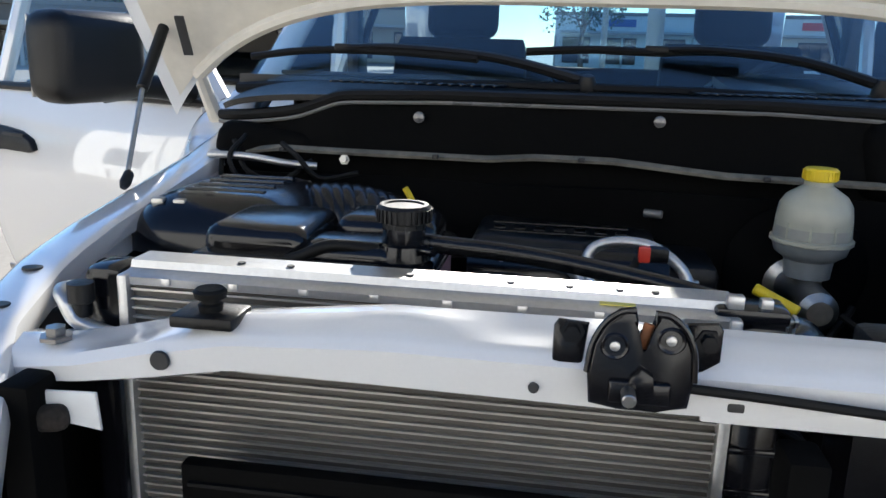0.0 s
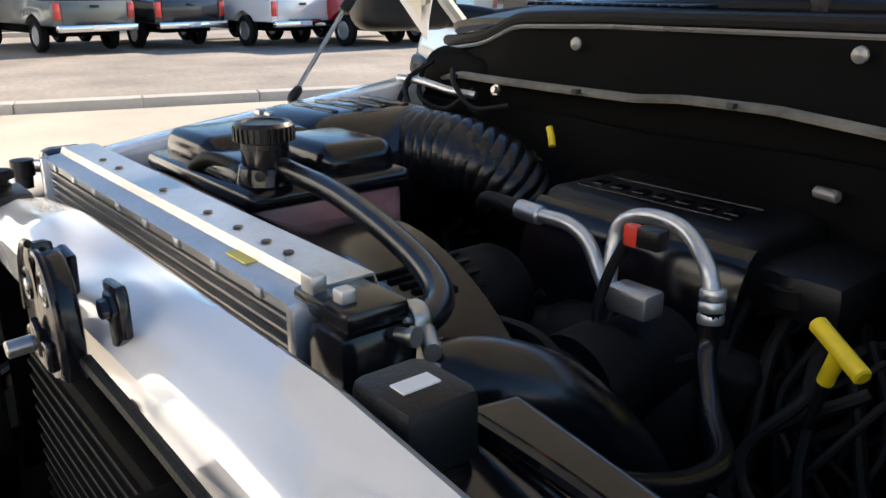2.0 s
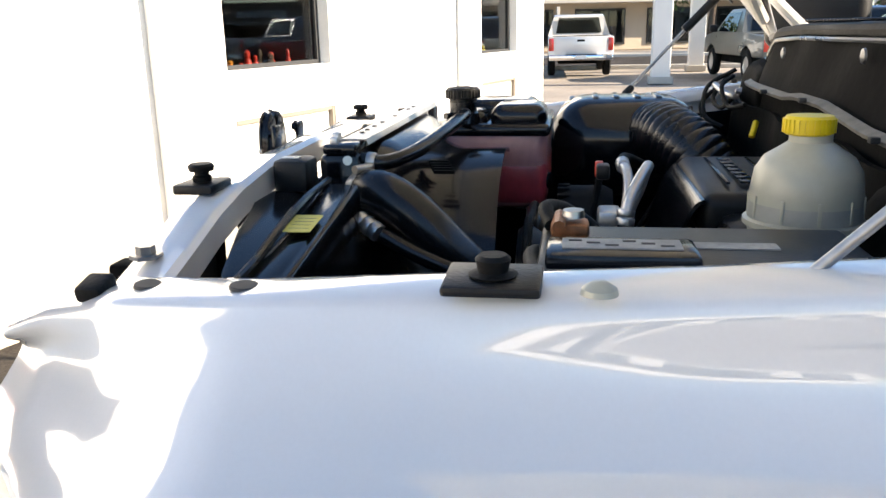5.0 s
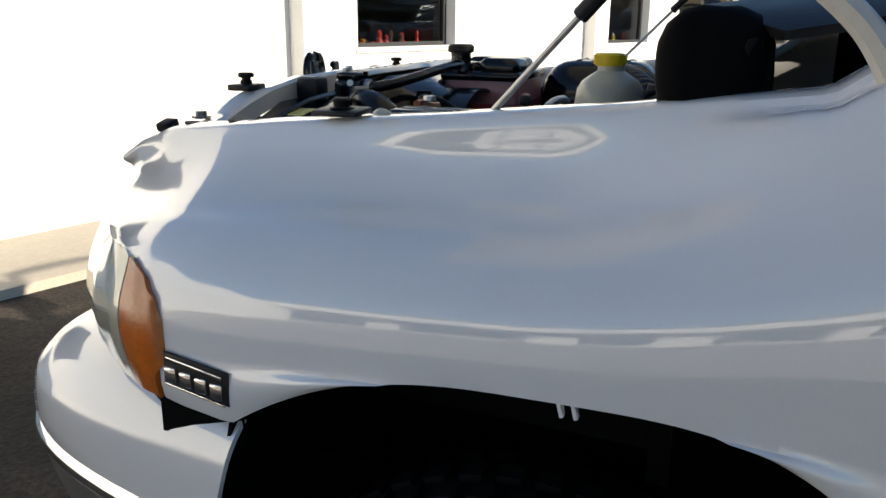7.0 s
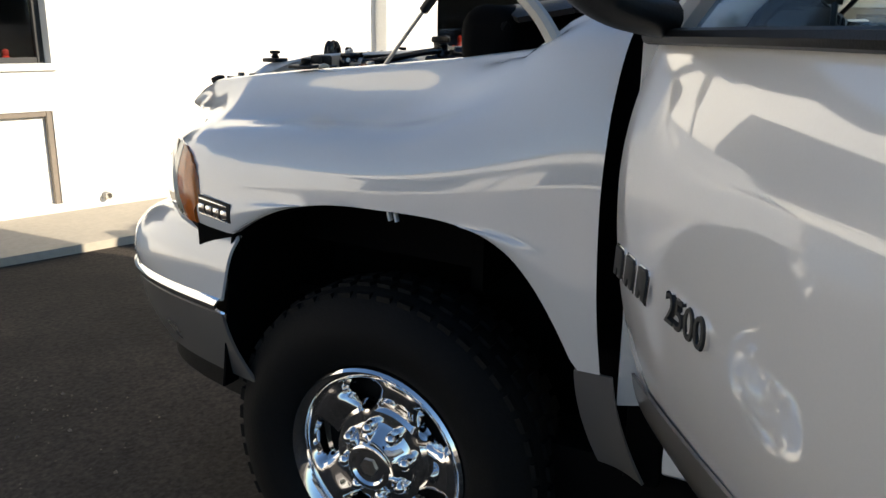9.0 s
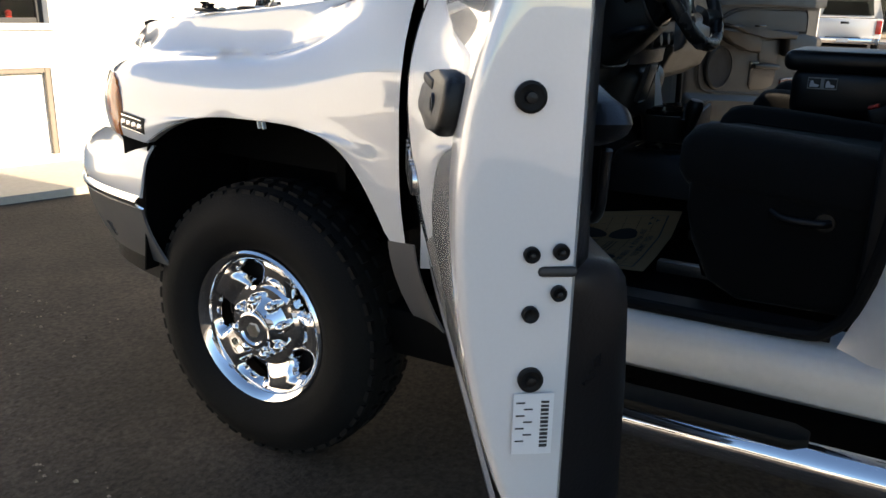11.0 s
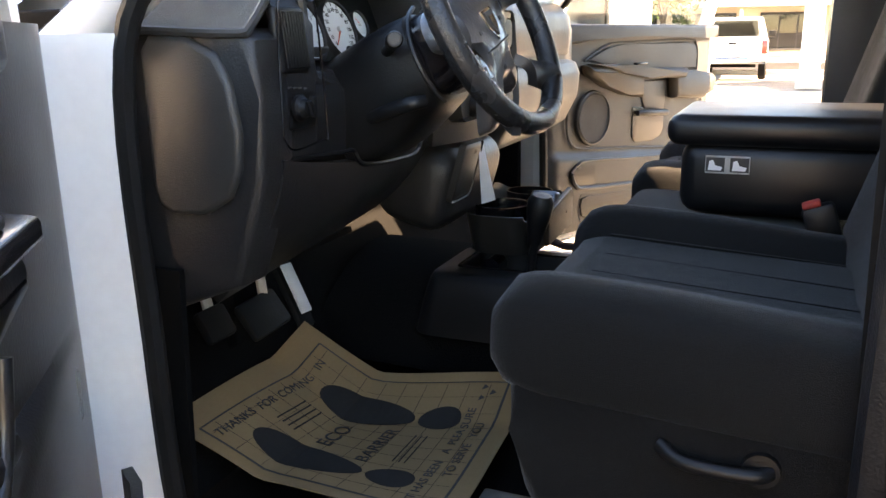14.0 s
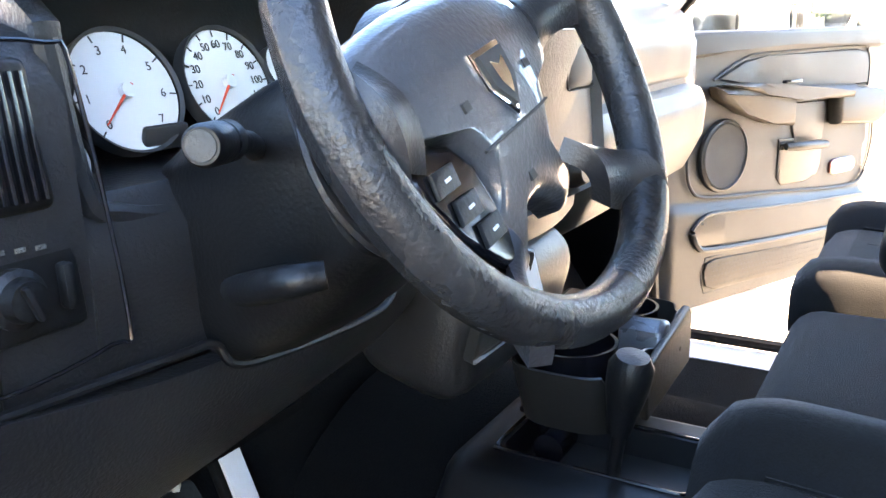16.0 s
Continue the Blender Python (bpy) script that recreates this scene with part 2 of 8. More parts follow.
def B():
    return bmesh.new()


def box(c, s, bevel=0.0, bm=None, m=None, seg=2):
    """A box of size s round c, with rounded edges; m turns it."""
    bm = bm or B()
    t = Matrix.Translation(c) @ (m.to_4x4() if m else Matrix.Identity(4)) @ Matrix.Diagonal((*s, 1))
    g = bmesh.ops.create_cube(bm, size=1, matrix=t)
    if bevel:
        es = {e for v in g["verts"] for e in v.link_edges}
        bmesh.ops.bevel(bm, geom=list(es), offset=bevel, segments=seg, affect="EDGES", profile=0.5)
    return bm


def rot(rx=0, ry=0, rz=0):
    return Euler([radians(a) for a in (rx, ry, rz)]).to_matrix()


def ring(bm, c, u, v, ru, rv, n=16):
    return [bm.verts.new(Vector(c) + u * (math.cos(2 * math.pi * k / n) * ru) + v * (math.sin(2 * math.pi * k / n) * rv)) for k in range(n)]


def frame_of(d):
    d = Vector(d).normalized()
    u = d.cross(Vector((0, 0, 1)))
    if u.length < 1e-3:
        u = d.cross(Vector((0, 1, 0)))
    u.normalize()
    return u, d.cross(u).normalized()


def skin(bm, loops, closed=True, caps=True):
    for a, b in zip(loops, loops[1:]):
        n = len(a)
        for k in range(n if closed else n - 1):
            bm.faces.new((a[k], a[(k + 1) % n], b[(k + 1) % n], b[k]))
    if caps and closed:
        bm.faces.new(loops[0][::-1])
        bm.faces.new(loops[-1])
    return bm


def lathe(base, axis, prof, n=24, bm=None, caps=True):
    """A turned solid: prof is a list of (distance along the axis, radius)."""
    bm = bm or B()
    a = Vector(axis).normalized()
    u, v = frame_of(a)
    return skin(bm, [ring(bm, Vector(base) + a * h, u, v, max(r, 1e-4), max(r, 1e-4), n) for h, r in prof], caps=caps)


def cyl(p0, p1, r, n=16, bm=None, r1=None, ch=0.0):
    p0, p1 = Vector(p0), Vector(p1)
    L = (p1 - p0).length
    r1 = r if r1 is None else r1
    prof = [(0, r - ch), (ch, r), (L - ch, r1), (L, r1 - ch)] if ch else [(0, r), (L, r1)]
    return lathe(p0, p1 - p0, prof, n, bm)


def curve_pts(pts, k=8):
    """A smooth line through the points."""
    P = [Vector(p) for p in pts]
    if len(P) < 3:
        return P
    P = [P[0] * 2 - P[1]] + P + [P[-1] * 2 - P[-2]]
    out = []
    for i in range(1, len(P) - 2):
        a, b, c, d = P[i - 1:i + 3]
        for j in range(k):
            t = j / k
            out.append(0.5 * (2 * b + (c - a) * t + (2 * a - 5 * b + 4 * c - d) * t * t + (3 * b - a - 3 * c + d) * t ** 3))
    return out + [P[-2]]


def tube(pts, r, n=12, bm=None, k=8, ribs=0.0, rib_every=2):
    """A hose or pipe along a smooth line; ribs makes it bellows-like."""
    bm = bm or B()
    P = curve_pts(pts, k)
    loops, u = [], None
    for i, p in enumerate(P):
        d = (P[min(i + 1, len(P) - 1)] - P[max(i - 1, 0)]).normalized()
        if u is None:
            u, _ = frame_of(d)
        u = (u - d * u.dot(d)).normalized()
        rad = (r(i / (len(P) - 1)) if callable(r) else r) * (1 + (ribs if i % rib_every else 0))
        loops.append(ring(bm, p, u, d.cross(u), rad, rad, n))
    return skin(bm, loops)


def plate(pts, thick, to3d, bevel=0.0, bm=None, seg=2):
    """A flat outline (2D points) given thickness; to3d maps (u, v, w) into space."""
    bm = bm or B()
    lo = [bm.verts.new(to3d(u, v, 0.0)) for u, v in pts]
    hi = [bm.verts.new(to3d(u, v, thick)) for u, v in pts]
    n = len(pts)
    fs = [bm.faces.new(lo[::-1]), bm.faces.new(hi)]
    for k in range(n):
        fs.append(bm.faces.new((lo[k], lo[(k + 1) % n], hi[(k + 1) % n], hi[k])))
    if bevel:
        es = {e for f in fs[:2] for e in f.edges}
        bmesh.ops.bevel(bm, geom=list(es), offset=bevel, segments=seg, affect="EDGES", profile=0.5)
    return bm


def sheet(fn, nu, nv, thick=0.0, bm=None):
    """A surface fn(u, v), u and v from 0 to 1, with a thickness along its normal."""
    bm = bm or B()
    P = [[Vector(fn(i / nu, j / nv)) for j in range(nv + 1)] for i in range(nu + 1)]
    g = [[bm.verts.new(p) for p in row] for row in P]
    if thick:
        def nrm(i, j):
            a = P[min(i + 1, nu)][j] - P[max(i - 1, 0)][j]
            b = P[i][min(j + 1, nv)] - P[i][max(j - 1, 0)]
            c = a.cross(b)
            return c.normalized() if c.length > 1e-9 else Vector((0, 0, 1))
        h = [[bm.verts.new(P[i][j] - nrm(i, j) * thick) for j in range(nv + 1)] for i in range(nu + 1)]
    for i in range(nu):
        for j in range(nv):
            bm.faces.new((g[i][j], g[i + 1][j], g[i + 1][j + 1], g[i][j + 1]))
            if thick:
                bm.faces.new((h[i][j], h[i][j + 1], h[i + 1][j + 1], h[i + 1][j]))
    if thick:
        for i in range(nu):
            for j in (0, nv):
                bm.faces.new((g[i][j], g[i + 1][j], h[i + 1][j], h[i][j]))
        for j in range(nv):
            for i in (0, nu):
                bm.faces.new((g[i][j], g[i][j + 1], h[i][j + 1], h[i][j]))
    return bm


def lerp_table(tab, x):
    """Piecewise-linear reading of rows (x, values...)."""
    if x <= tab[0][0]:
        return tab[0][1:]
    for a, b in zip(tab, tab[1:]):
        if x <= b[0]:
            f = (x - a[0]) / (b[0] - a[0])
            return tuple(p + (q - p) * f for p, q in zip(a[1:], b[1:]))
    return tab[-1][1:]


def words(text, size, m, material, parent, name="lettering", depth=0.0008, align="CENTER"):
    """Raised lettering in the built-in font, at the pose m."""
    cu = bpy.data.curves.new(name, "FONT")
    cu.body, cu.size, cu.extrude, cu.align_x, cu.align_y = text, size, depth, align, "CENTER"
    tmp = bpy.data.objects.new(name, cu)
    me = bpy.data.meshes.new_from_object(tmp)
    bpy.data.objects.remove(tmp)
    me.materials.clear()
    me.materials.append(material)
    ob = new(name, me)
    ob.matrix_basis = m
    if parent:
        ob.parent = parent
    return ob


def basis(origin, xdir, ydir):
    """A pose whose local x and y run along the given directions."""
    x = Vector(xdir).normalized()
    z = x.cross(Vector(ydir)).normalized()
    y = z.cross(x)
    m = Matrix((x, y, z)).transposed().to_4x4()
    m.translation = origin
    return m

# ---- ground ----
WX, WN = Vector((-0.957, 0.291, 0)), Vector((0.291, 0.957, 0))   # along the building, and out from it
W0 = Vector((-1.5, -3.40, 0))                                     # a place at the foot of the wall


def at_wall(u, w, z):
    """u metres along the wall (away from the camera's start), w out from it."""
    return W0 + WX * u + WN * w + Vector((0, 0, z))


WM = Matrix((WX, WN, (0, 0, 1))).transposed().to_4x4()
WM.translation = W0


def quad(bm, pts):
    return bm.faces.new([bm.verts.new(p) for p in pts])


bm = sheet(lambda u, v: ((u - 0.5) * 1600, (v - 0.5) * 1600, -0.02), 8, 8)
setting("ground", bm, M["gravel"], "brown gravel and asphalt ground of a car lot", "ground")
bm = sheet(lambda u, v: at_wall(-5.2 + 15.4 * u, 0.95 + 11 * v, -0.006 + 0.004 * math.sin(9 * u + 5 * v)), 40, 24)
setting("asphalt_drive", bm, M["asphalt"], "dark worn asphalt beside the building", "asphalt")
bm = plate([(-22, 0.0), (10.2, 0.0), (10.2, 1.0), (6.0, 1.02), (-22, 1.0)], 0.10, lambda u, v, w: at_wall(u, v, w - 0.05), 0.012)
setting("pavement_apron", bm, M["concrete"], "pale cream concrete apron along the building wall", "pavement")
bm = plate([(1.5, 1.1), (10.1, 1.1), (10.1, 14), (1.5, 14)], 0.02, lambda u, v, w: at_wall(u, v, w - 0.004))
setting("pavement_slab", bm, M["concrete"], "sunlit pale concrete slab beside the truck", "pavement")
for k in range(9):
    a, b = 1.2 + 1.5 * k, 1.2 + 1.5 * k + 1.485
    bm = plate([(10.25, a), (10.55, a), (10.55, b), (10.25, b)], 0.15, lambda u, v, w: at_wall(u, v, w - 0.02), 0.015)
    setting("kerb", bm, M["kerb"], "pale concrete kerb at the edge of the lot", "kerb")

# ---- the white building ----
building = thing("building", "white stucco building with recessed panels and dark shop windows", "building", kind="structure")


def wall_run(openings, u0, u1, h, th, recess=()):
    """A wall from u0 to u1 with openings (a, b, lo, hi) that go through it."""
    bm = B()
    us = sorted({u0, u1, *[o[0] for o in openings], *[o[1] for o in openings]})
    zs = sorted({0.0, h, *[o[2] for o in openings], *[o[3] for o in openings]})
    for a, b in zip(us, us[1:]):
        for lo, hi in zip(zs, zs[1:]):
            if any(o[0] <= a and b <= o[1] and o[2] <= lo and hi <= o[3] for o in openings):
                continue
            p = [at_wall(*q) for q in ((a, 0, lo), (b, 0, lo), (b, 0, hi), (a, 0, hi))]
            r = [at_wall(*q) for q in ((a, -th, lo), (b, -th, lo), (b, -th, hi), (a, -th, hi))]
            quad(bm, p), quad(bm, r[::-1])
            quad(bm, (p[0], p[1], r[1], r[0])), quad(bm, (p[3], p[2], r[2], r[3]))
            quad(bm, (p[0], r[0], r[3], p[3])), quad(bm, (p[1], p[2], r[2], r[1]))
    bmesh.ops.remove_doubles(bm, verts=bm.verts[:], dist=1e-4)
    seen = {}
    for f in bm.faces[:]:
        key = tuple(sorted(v.index for v in f.verts)) if False else tuple(round(c, 3) for c in f.calc_center_median())
        seen.setdefault(key, []).append(f)
    bmesh.ops.delete(bm, geom=[f for fs in seen.values() if len(fs) > 1 for f in fs], context="FACES")
    return bm


WINDOWS = [(-1.6, 0.03, 1.12, 2.4), (3.9, 5.45, 1.17, 2.4), (9.1, 10.65, 1.12, 2.4)]
PANELS = [(-1.6, 0.0, 0.11, 0.79), (3.95, 5.5, 0.11, 0.75), (9.1, 10.62, 0.11, 0.72)]
part("wall", wall_run(WINDOWS + PANELS, -22, 11.9, 3.6, 0.22), M["stucco"], building, "white stucco outer wall", smooth=False)
bm = box((0, 0, 0), (0.2, 6.0, 3.6), m=None)
bmesh.ops.transform(bm, matrix=basis(at_wall(11.8, -3.25, 1.8), WX, WN), verts=bm.verts[:])
part("end_wall", bm, M["stucco"], building, smooth=False)
# inner wall behind the windows, the room's dimness put into its colour
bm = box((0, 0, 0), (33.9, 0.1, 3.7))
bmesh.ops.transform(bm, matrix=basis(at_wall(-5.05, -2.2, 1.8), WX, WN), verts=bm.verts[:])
part("inner_wall", bm, M["indoor"], building, "inner shop wall coloured dark for the unlit room", smooth=False)
bm = box((0, 0, 0), (34.2, 6.2, 0.12))
bmesh.ops.transform(bm, matrix=basis(at_wall(-5.05, -3.2, 3.66), WX, WN), verts=bm.verts[:])
part("roof", bm, M["stucco"], building, smooth=False)
for a, b, lo, hi in PANELS:
    bm = box(((a + b) / 2, -0.09, (lo + hi) / 2), (b - a + 0.1, 0.05, hi - lo + 0.1))
    bmesh.ops.transform(bm, matrix=WM, verts=bm.verts[:])
    part("panel", bm, M["stucco"], building, "recessed stucco panel", smooth=False)
    bm = B()
    for c, s in (((a + 0.02, -0.04, (lo + hi) / 2), (0.04, 0.05, hi - lo)), ((b - 0.02, -0.04, (lo + hi) / 2), (0.04, 0.05, hi - lo)),
                 (((a + b) / 2, -0.04, hi - 0.02), (b - a - 0.084, 0.05, 0.04))):
        box(c, s, 0.004, bm)
    bmesh.ops.transform(bm, matrix=WM, verts=bm.verts[:])
    part("panel_strip", bm, M["trimb"], building, "brown strips at the panel's sides and top", smooth=False)
for a, b, lo, hi in WINDOWS:
    m = WM
    bm = B()
    for c, s in (((a + 0.025, -0.15, (lo + hi) / 2), (0.05, 0.06, hi - lo)), ((b - 0.025, -0.15, (lo + hi) / 2), (0.05, 0.06, hi - lo)),
                 (((a + b) / 2, -0.15, hi - 0.025), (b - a - 0.104, 0.06, 0.05)), (((a + b) / 2, -0.15, lo + 0.02), (b - a - 0.104, 0.06, 0.04))):
        box(c, s, 0.004, bm)
    bmesh.ops.transform(bm, matrix=m, verts=bm.verts[:])
    fr = part("window", bm, M["ink"], building, "dark bronze window frame", smooth=False)
    bm = box(((a + b) / 2, -0.15, (lo + hi) / 2), (b - a - 0.1, 0.008, hi - lo - 0.1))
    bmesh.ops.transform(bm, matrix=m, verts=bm.verts[:])
    part("pane", bm, M["shop"], fr, "dark reflecting glass", smooth=False)
    bm = box(((a + b) / 2, 0.005, lo - 0.025), (b - a + 0.06, 0.05, 0.046), 0.006)
    bmesh.ops.transform(bm, matrix=m, verts=bm.verts[:])
    part("window_sill", bm, M["stucco"], building, smooth=False)
for u, w in ((3.05, 0.42), (8.45, 0.42)):
    bm = plate([(0, 0), (w, 0), (w, 3.55), (0, 3.55)], 0.17, lambda a, b, c: at_wall(u + a, c + 0.002, b), 0.01)
    part("pilaster", bm, M["stucco"], building, "shallow stucco pilaster", smooth=False)
bm = lathe(at_wall(0.32, 0.0, 0.135), WN, [(0, 0.028), (0.07, 0.028), (0.07, 0.021), (0.03, 0.02)], 16)
tagged(part("drain_spout", bm, M["kerb"]), "small pale drain pipe stub at the foot of the wall", "drain spout")

# goods on the shop's window shelf
for (a, b, lo, hi), shop in zip(WINDOWS, (2, 1, 3)):
    bm = box(((a + b) / 2, -0.42, lo - 0.03), (b - a + 0.3, 0.36, 0.03), 0.006)
    bmesh.ops.transform(bm, matrix=WM, verts=bm.verts[:])
    part("display_shelf", bm, M["trimb"], building, "wooden display shelf behind the shop window", smooth=False)
    rs = random.Random(shop)
    for k in range(11):
        u = a + 0.12 + (b - a - 0.24) * (k + rs.uniform(0.1, 0.9)) / 11
        h, w = rs.uniform(0.05, 0.17), rs.uniform(0.02, 0.04)
        bm = lathe(at_wall(u, -0.34 - rs.uniform(0, 0.16), lo - 0.013), (0, 0, 1), [(0, w), (h * 0.35, w * 1.15), (h * 0.55, w * 0.6), (h * 0.62, w * 0.8), (h * 0.85, w * 0.85), (h, w * 0.3)], 12)
        tagged(part("toy_figurine", bm, M[rs.choice(("orange", "orange", "foil", "redp", "label", "bark"))]), "small bright ornament on the shop window shelf", "ornament", "window ornaments")

# ---- the white pickup truck: outer body ----
truck = thing("pickup_truck", "white crew cab pickup truck with hood and doors open", "truck")
FEND = [  # y, inner x, top z, side x, valley x, valley z, valley depth factor
    (0.02, 0.555, 1.19, 0.66, 0.59, 1.13), (0.10, 0.60, 1.225, 0.80, 0.675, 1.135), (0.20, 0.655, 1.255, 0.888, 0.755, 1.14),
    (0.30, 0.685, 1.266, 0.955, 0.83, 1.152), (0.35, 0.70, 1.272, 0.977, 0.855, 1.158), (0.42, 0.713, 1.28, 0.992, 0.852, 1.163), (0.52, 0.727, 1.29, 1.0, 0.84, 1.17), (0.70, 0.745, 1.305, 1.004, 0.835, 1.18),
    (0.95, 0.765, 1.330, 1.004, 0.85, 1.19), (1.17, 0.79, 1.358, 1.0, 0.862, 1.195), (1.25, 0.80, 1.415, 0.998, 0.866, 1.20),
    (1.30, 0.81, 1.437, 0.997, 0.868, 1.20), (1.40, 0.82, 1.445, 0.995, 0.872, 1.20)]
ARCH_Y, ARCH_Z, ARCH_R = 0.88, 0.53, 0.50


def fender_low(y):
    """Lower edge of the fender's side: over the lamp, then round the wheel arch."""
    if y < 0.39:
        return lerp_table([(0.0, 1.09), (0.1, 1.103), (0.2, 1.113), (0.29, 1.114), (0.34, 1.105), (0.366, 1.09), (0.380, 1.068), (0.387, 1.03), (0.3895, 0.975), (0.39, 0.935)], y)[0]
    if y < 0.497:
        return 0.935 - 0.012 * (y - 0.39) / 0.105
    if y < 0.87:
        return 1.027 - 0.105 * ((0.87 - y) / 0.373) ** 2.5
    if y < 1.349:
        return 1.027 - 0.262 * ((y - 0.87) / 0.479) ** 4.2
    return 0.765


FY = [0.02 + 0.016 * k for k in range(21)] + [0.355, 0.366, 0.374, 0.380, 0.384, 0.387, 0.3895, 0.39] + [0.395 + 1.005 * k / 67 for k in range(68)]


REAR = [(0.76, 1.400), (0.85, 1.390), (0.92, 1.384), (1.0, 1.379), (1.08, 1.377), (1.15, 1.378), (1.25, 1.381), (1.34, 1.389), (1.42, 1.398), (1.46, 1.400)]
SLAB = [(0.925, 1.388), (0.958, 1.335), (0.978, 1.27), (0.994, 1.20), (1.004, 1.12), (1.008, 1.0)]


def fender(y, v, sx):
    """The fender's skin, its rear edge hollowed to clear the door."""
    x, y0, z = fender_skin(y, v, sx)
    if y > 1.2:
        y0 = 1.2 + (y - 1.2) * (lerp_table(REAR, z)[0] - 1.2) / 0.2
    return x, y0, z


def fender_skin(y, v, sx):
    xi, zt, xo, xv, zv = lerp_table(FEND, y)
    lo = fender_low(y)
    prof = [(xi - 0.035, zt - 0.03), (xi - 0.03, zt - 0.004), (xi, zt), (xi + 0.033, zt - 0.004), (xi + 0.043, zt - 0.017), (xi * 0.45 + xv * 0.55, zt * 0.45 + zv * 0.55),
            (xv, zv + 0.012), (xv + 0.035, zv - 0.012), (xv + (xo - xv) * 0.58, zv - 0.05), (xo - 0.022, zv - 0.115), (xo, zv - 0.20)]
    k = max(0.0, min(1.0, (y - 0.05) / 0.22))
    k = k * k * (3 - 2 * k)
    flank = [(xv + (xo - xv) * 0.42, zv - 0.004), (xv + (xo - xv) * 0.78, zv - 0.034), (xo - 0.007, zv - 0.085), (xo, zv - 0.165)]
    prof[7:] = [(a + (c - a) * k, b + (d - b) * k) for (a, b), (c, d) in zip(prof[7:], flank)]
    k = max(0.0, min(1.0, (y - 0.85) / 0.55))
    k = k * k * (3 - 2 * k)
    if k > 0:  # the valley fades into a flat flank towards the door
        prof[5:] = [(a + (c - a) * k, min(b + (d - b) * k, zt - 0.022 - 0.01 * i)) for i, ((a, b), (c, d)) in enumerate(zip(prof[5:], SLAB))]
        xo = prof[-1][0]
    zs = prof[-1][1]
    f = v * (len(prof) + 3)
    if f <= len(prof) - 1:
        k = min(int(f), len(prof) - 2)
        t = f - k
        P = [Vector(prof[max(0, min(len(prof) - 1, k + j))]) for j in (-1, 0, 1, 2)]
        a, b, c, d = P
        q = 0.5 * (2 * b + (c - a) * t + (2 * a - 5 * b + 4 * c - d) * t * t + (3 * b - a - 3 * c + d) * t ** 3)
        if q.y < lo:
            for (xa, za), (xb, zb) in zip(prof[4:], prof[5:]):
                if zb < lo <= za:
                    return sx * (xa + (xb - xa) * (za - lo) / (za - zb)), y, lo
        return sx * q.x, y, max(q.y, lo)
    t = (f - len(prof) + 1) / 4
    if lo > zs:
        for (xa, za), (xb, zb) in zip(prof[4:], prof[5:]):
            if zb < lo <= za:
                return sx * (xa + (xb - xa) * (za - lo) / (za - zb)), y, lo
    zz = max(zs, lo) * (1 - t) + lo * t
    return sx * (xo + 0.006 * math.sin(math.pi * t)), y, zz


for sx, nm in ((1, "white driver side front fender"), (-1, "white passenger side front fender")):
    bm = sheet(lambda u, v: fender(FY[round(u * (len(FY) - 1))], v, sx), len(FY) - 1, 44, 0.0)
    fe = part("fender", bm, M["paint"], truck, nm)
    # folded wheel arch flange
    part("arch_flange", sheet(lambda u, v: (sx * (0.996 - 0.03 * v), 0.50 + 0.849 * u, fender_low(0.50 + 0.849 * u) + 0.001 * v), 60, 2, 0.002), M["jamb"], fe)
    # wheel well liner
    def liner(u, v):
        y = 0.43 + 0.93 * u
        z = fender_low(min(1.36, max(0.5, y))) + 0.012
        if u < 0.06:
            z -= (0.06 - u) * 7
        return sx * (0.985 - 0.45 * v), y, z
    part("wheel_liner", sheet(liner, 60, 3, 0.006), M["bay"], fe, "black wheel well liner")
    bm = box((sx * 0.53, ARCH_Y - 0.02, 0.72), (0.02, 1.1, 0.7))
    part("inner_liner", bm, M["bay"], fe)
    # lower pewter corner behind the wheel
    bm = sheet(lambda u, v: (sx * (0.999 - 0.05 * v * v - 0.012 * math.sin(math.pi * u) * v), 1.347 + 0.045 * v ** 1.5 + (0.075 + 0.02 * v) * u, 0.763 - 0.235 * v + 0.03 * (1 - u) * v), 8, 14, 0.006)
    part("lower_corner", bm, M["silver"], fe, "pewter painted lower corner")

    # black filler plate: stands in for the shaded strip between fender and door
    part("hinge_pillar", box((sx * 0.885, 1.425, 1.05), (0.03, 0.17, 0.72), 0.01), M["bay"], fe, "black plate standing in for the shade behind the fender")

# front bumper
def bumper(u, v):
    a = (u - 0.5) * 2
    prof = [(0.16, 0.918), (0.07, 0.906), (0.015, 0.882), (-0.028, 0.84), (-0.04, 0.78), (-0.03, 0.752)]
    f = v * 5
    k = min(int(f), 4)
    t = f - k
    dy, dz = (prof[k][j] * (1 - t) + prof[k + 1][j] * t for j in (0, 1))
    e = max(0, (abs(a) - 0.5) / 0.5)
    y = -0.065 + 0.53 * e ** 4.2 + dy * (1 - e ** 12)
    y += e ** 12 * (0.035 - 0.25 * max(0, 0.905 - dz) - (0.03 if dz > 0.91 else 0))
    return 0.985 * a * (1 - 0.25 * max(0, dy) * e) + math.copysign(0.012 * e * min(1, (0.918 - dz) * 12), a), y, dz


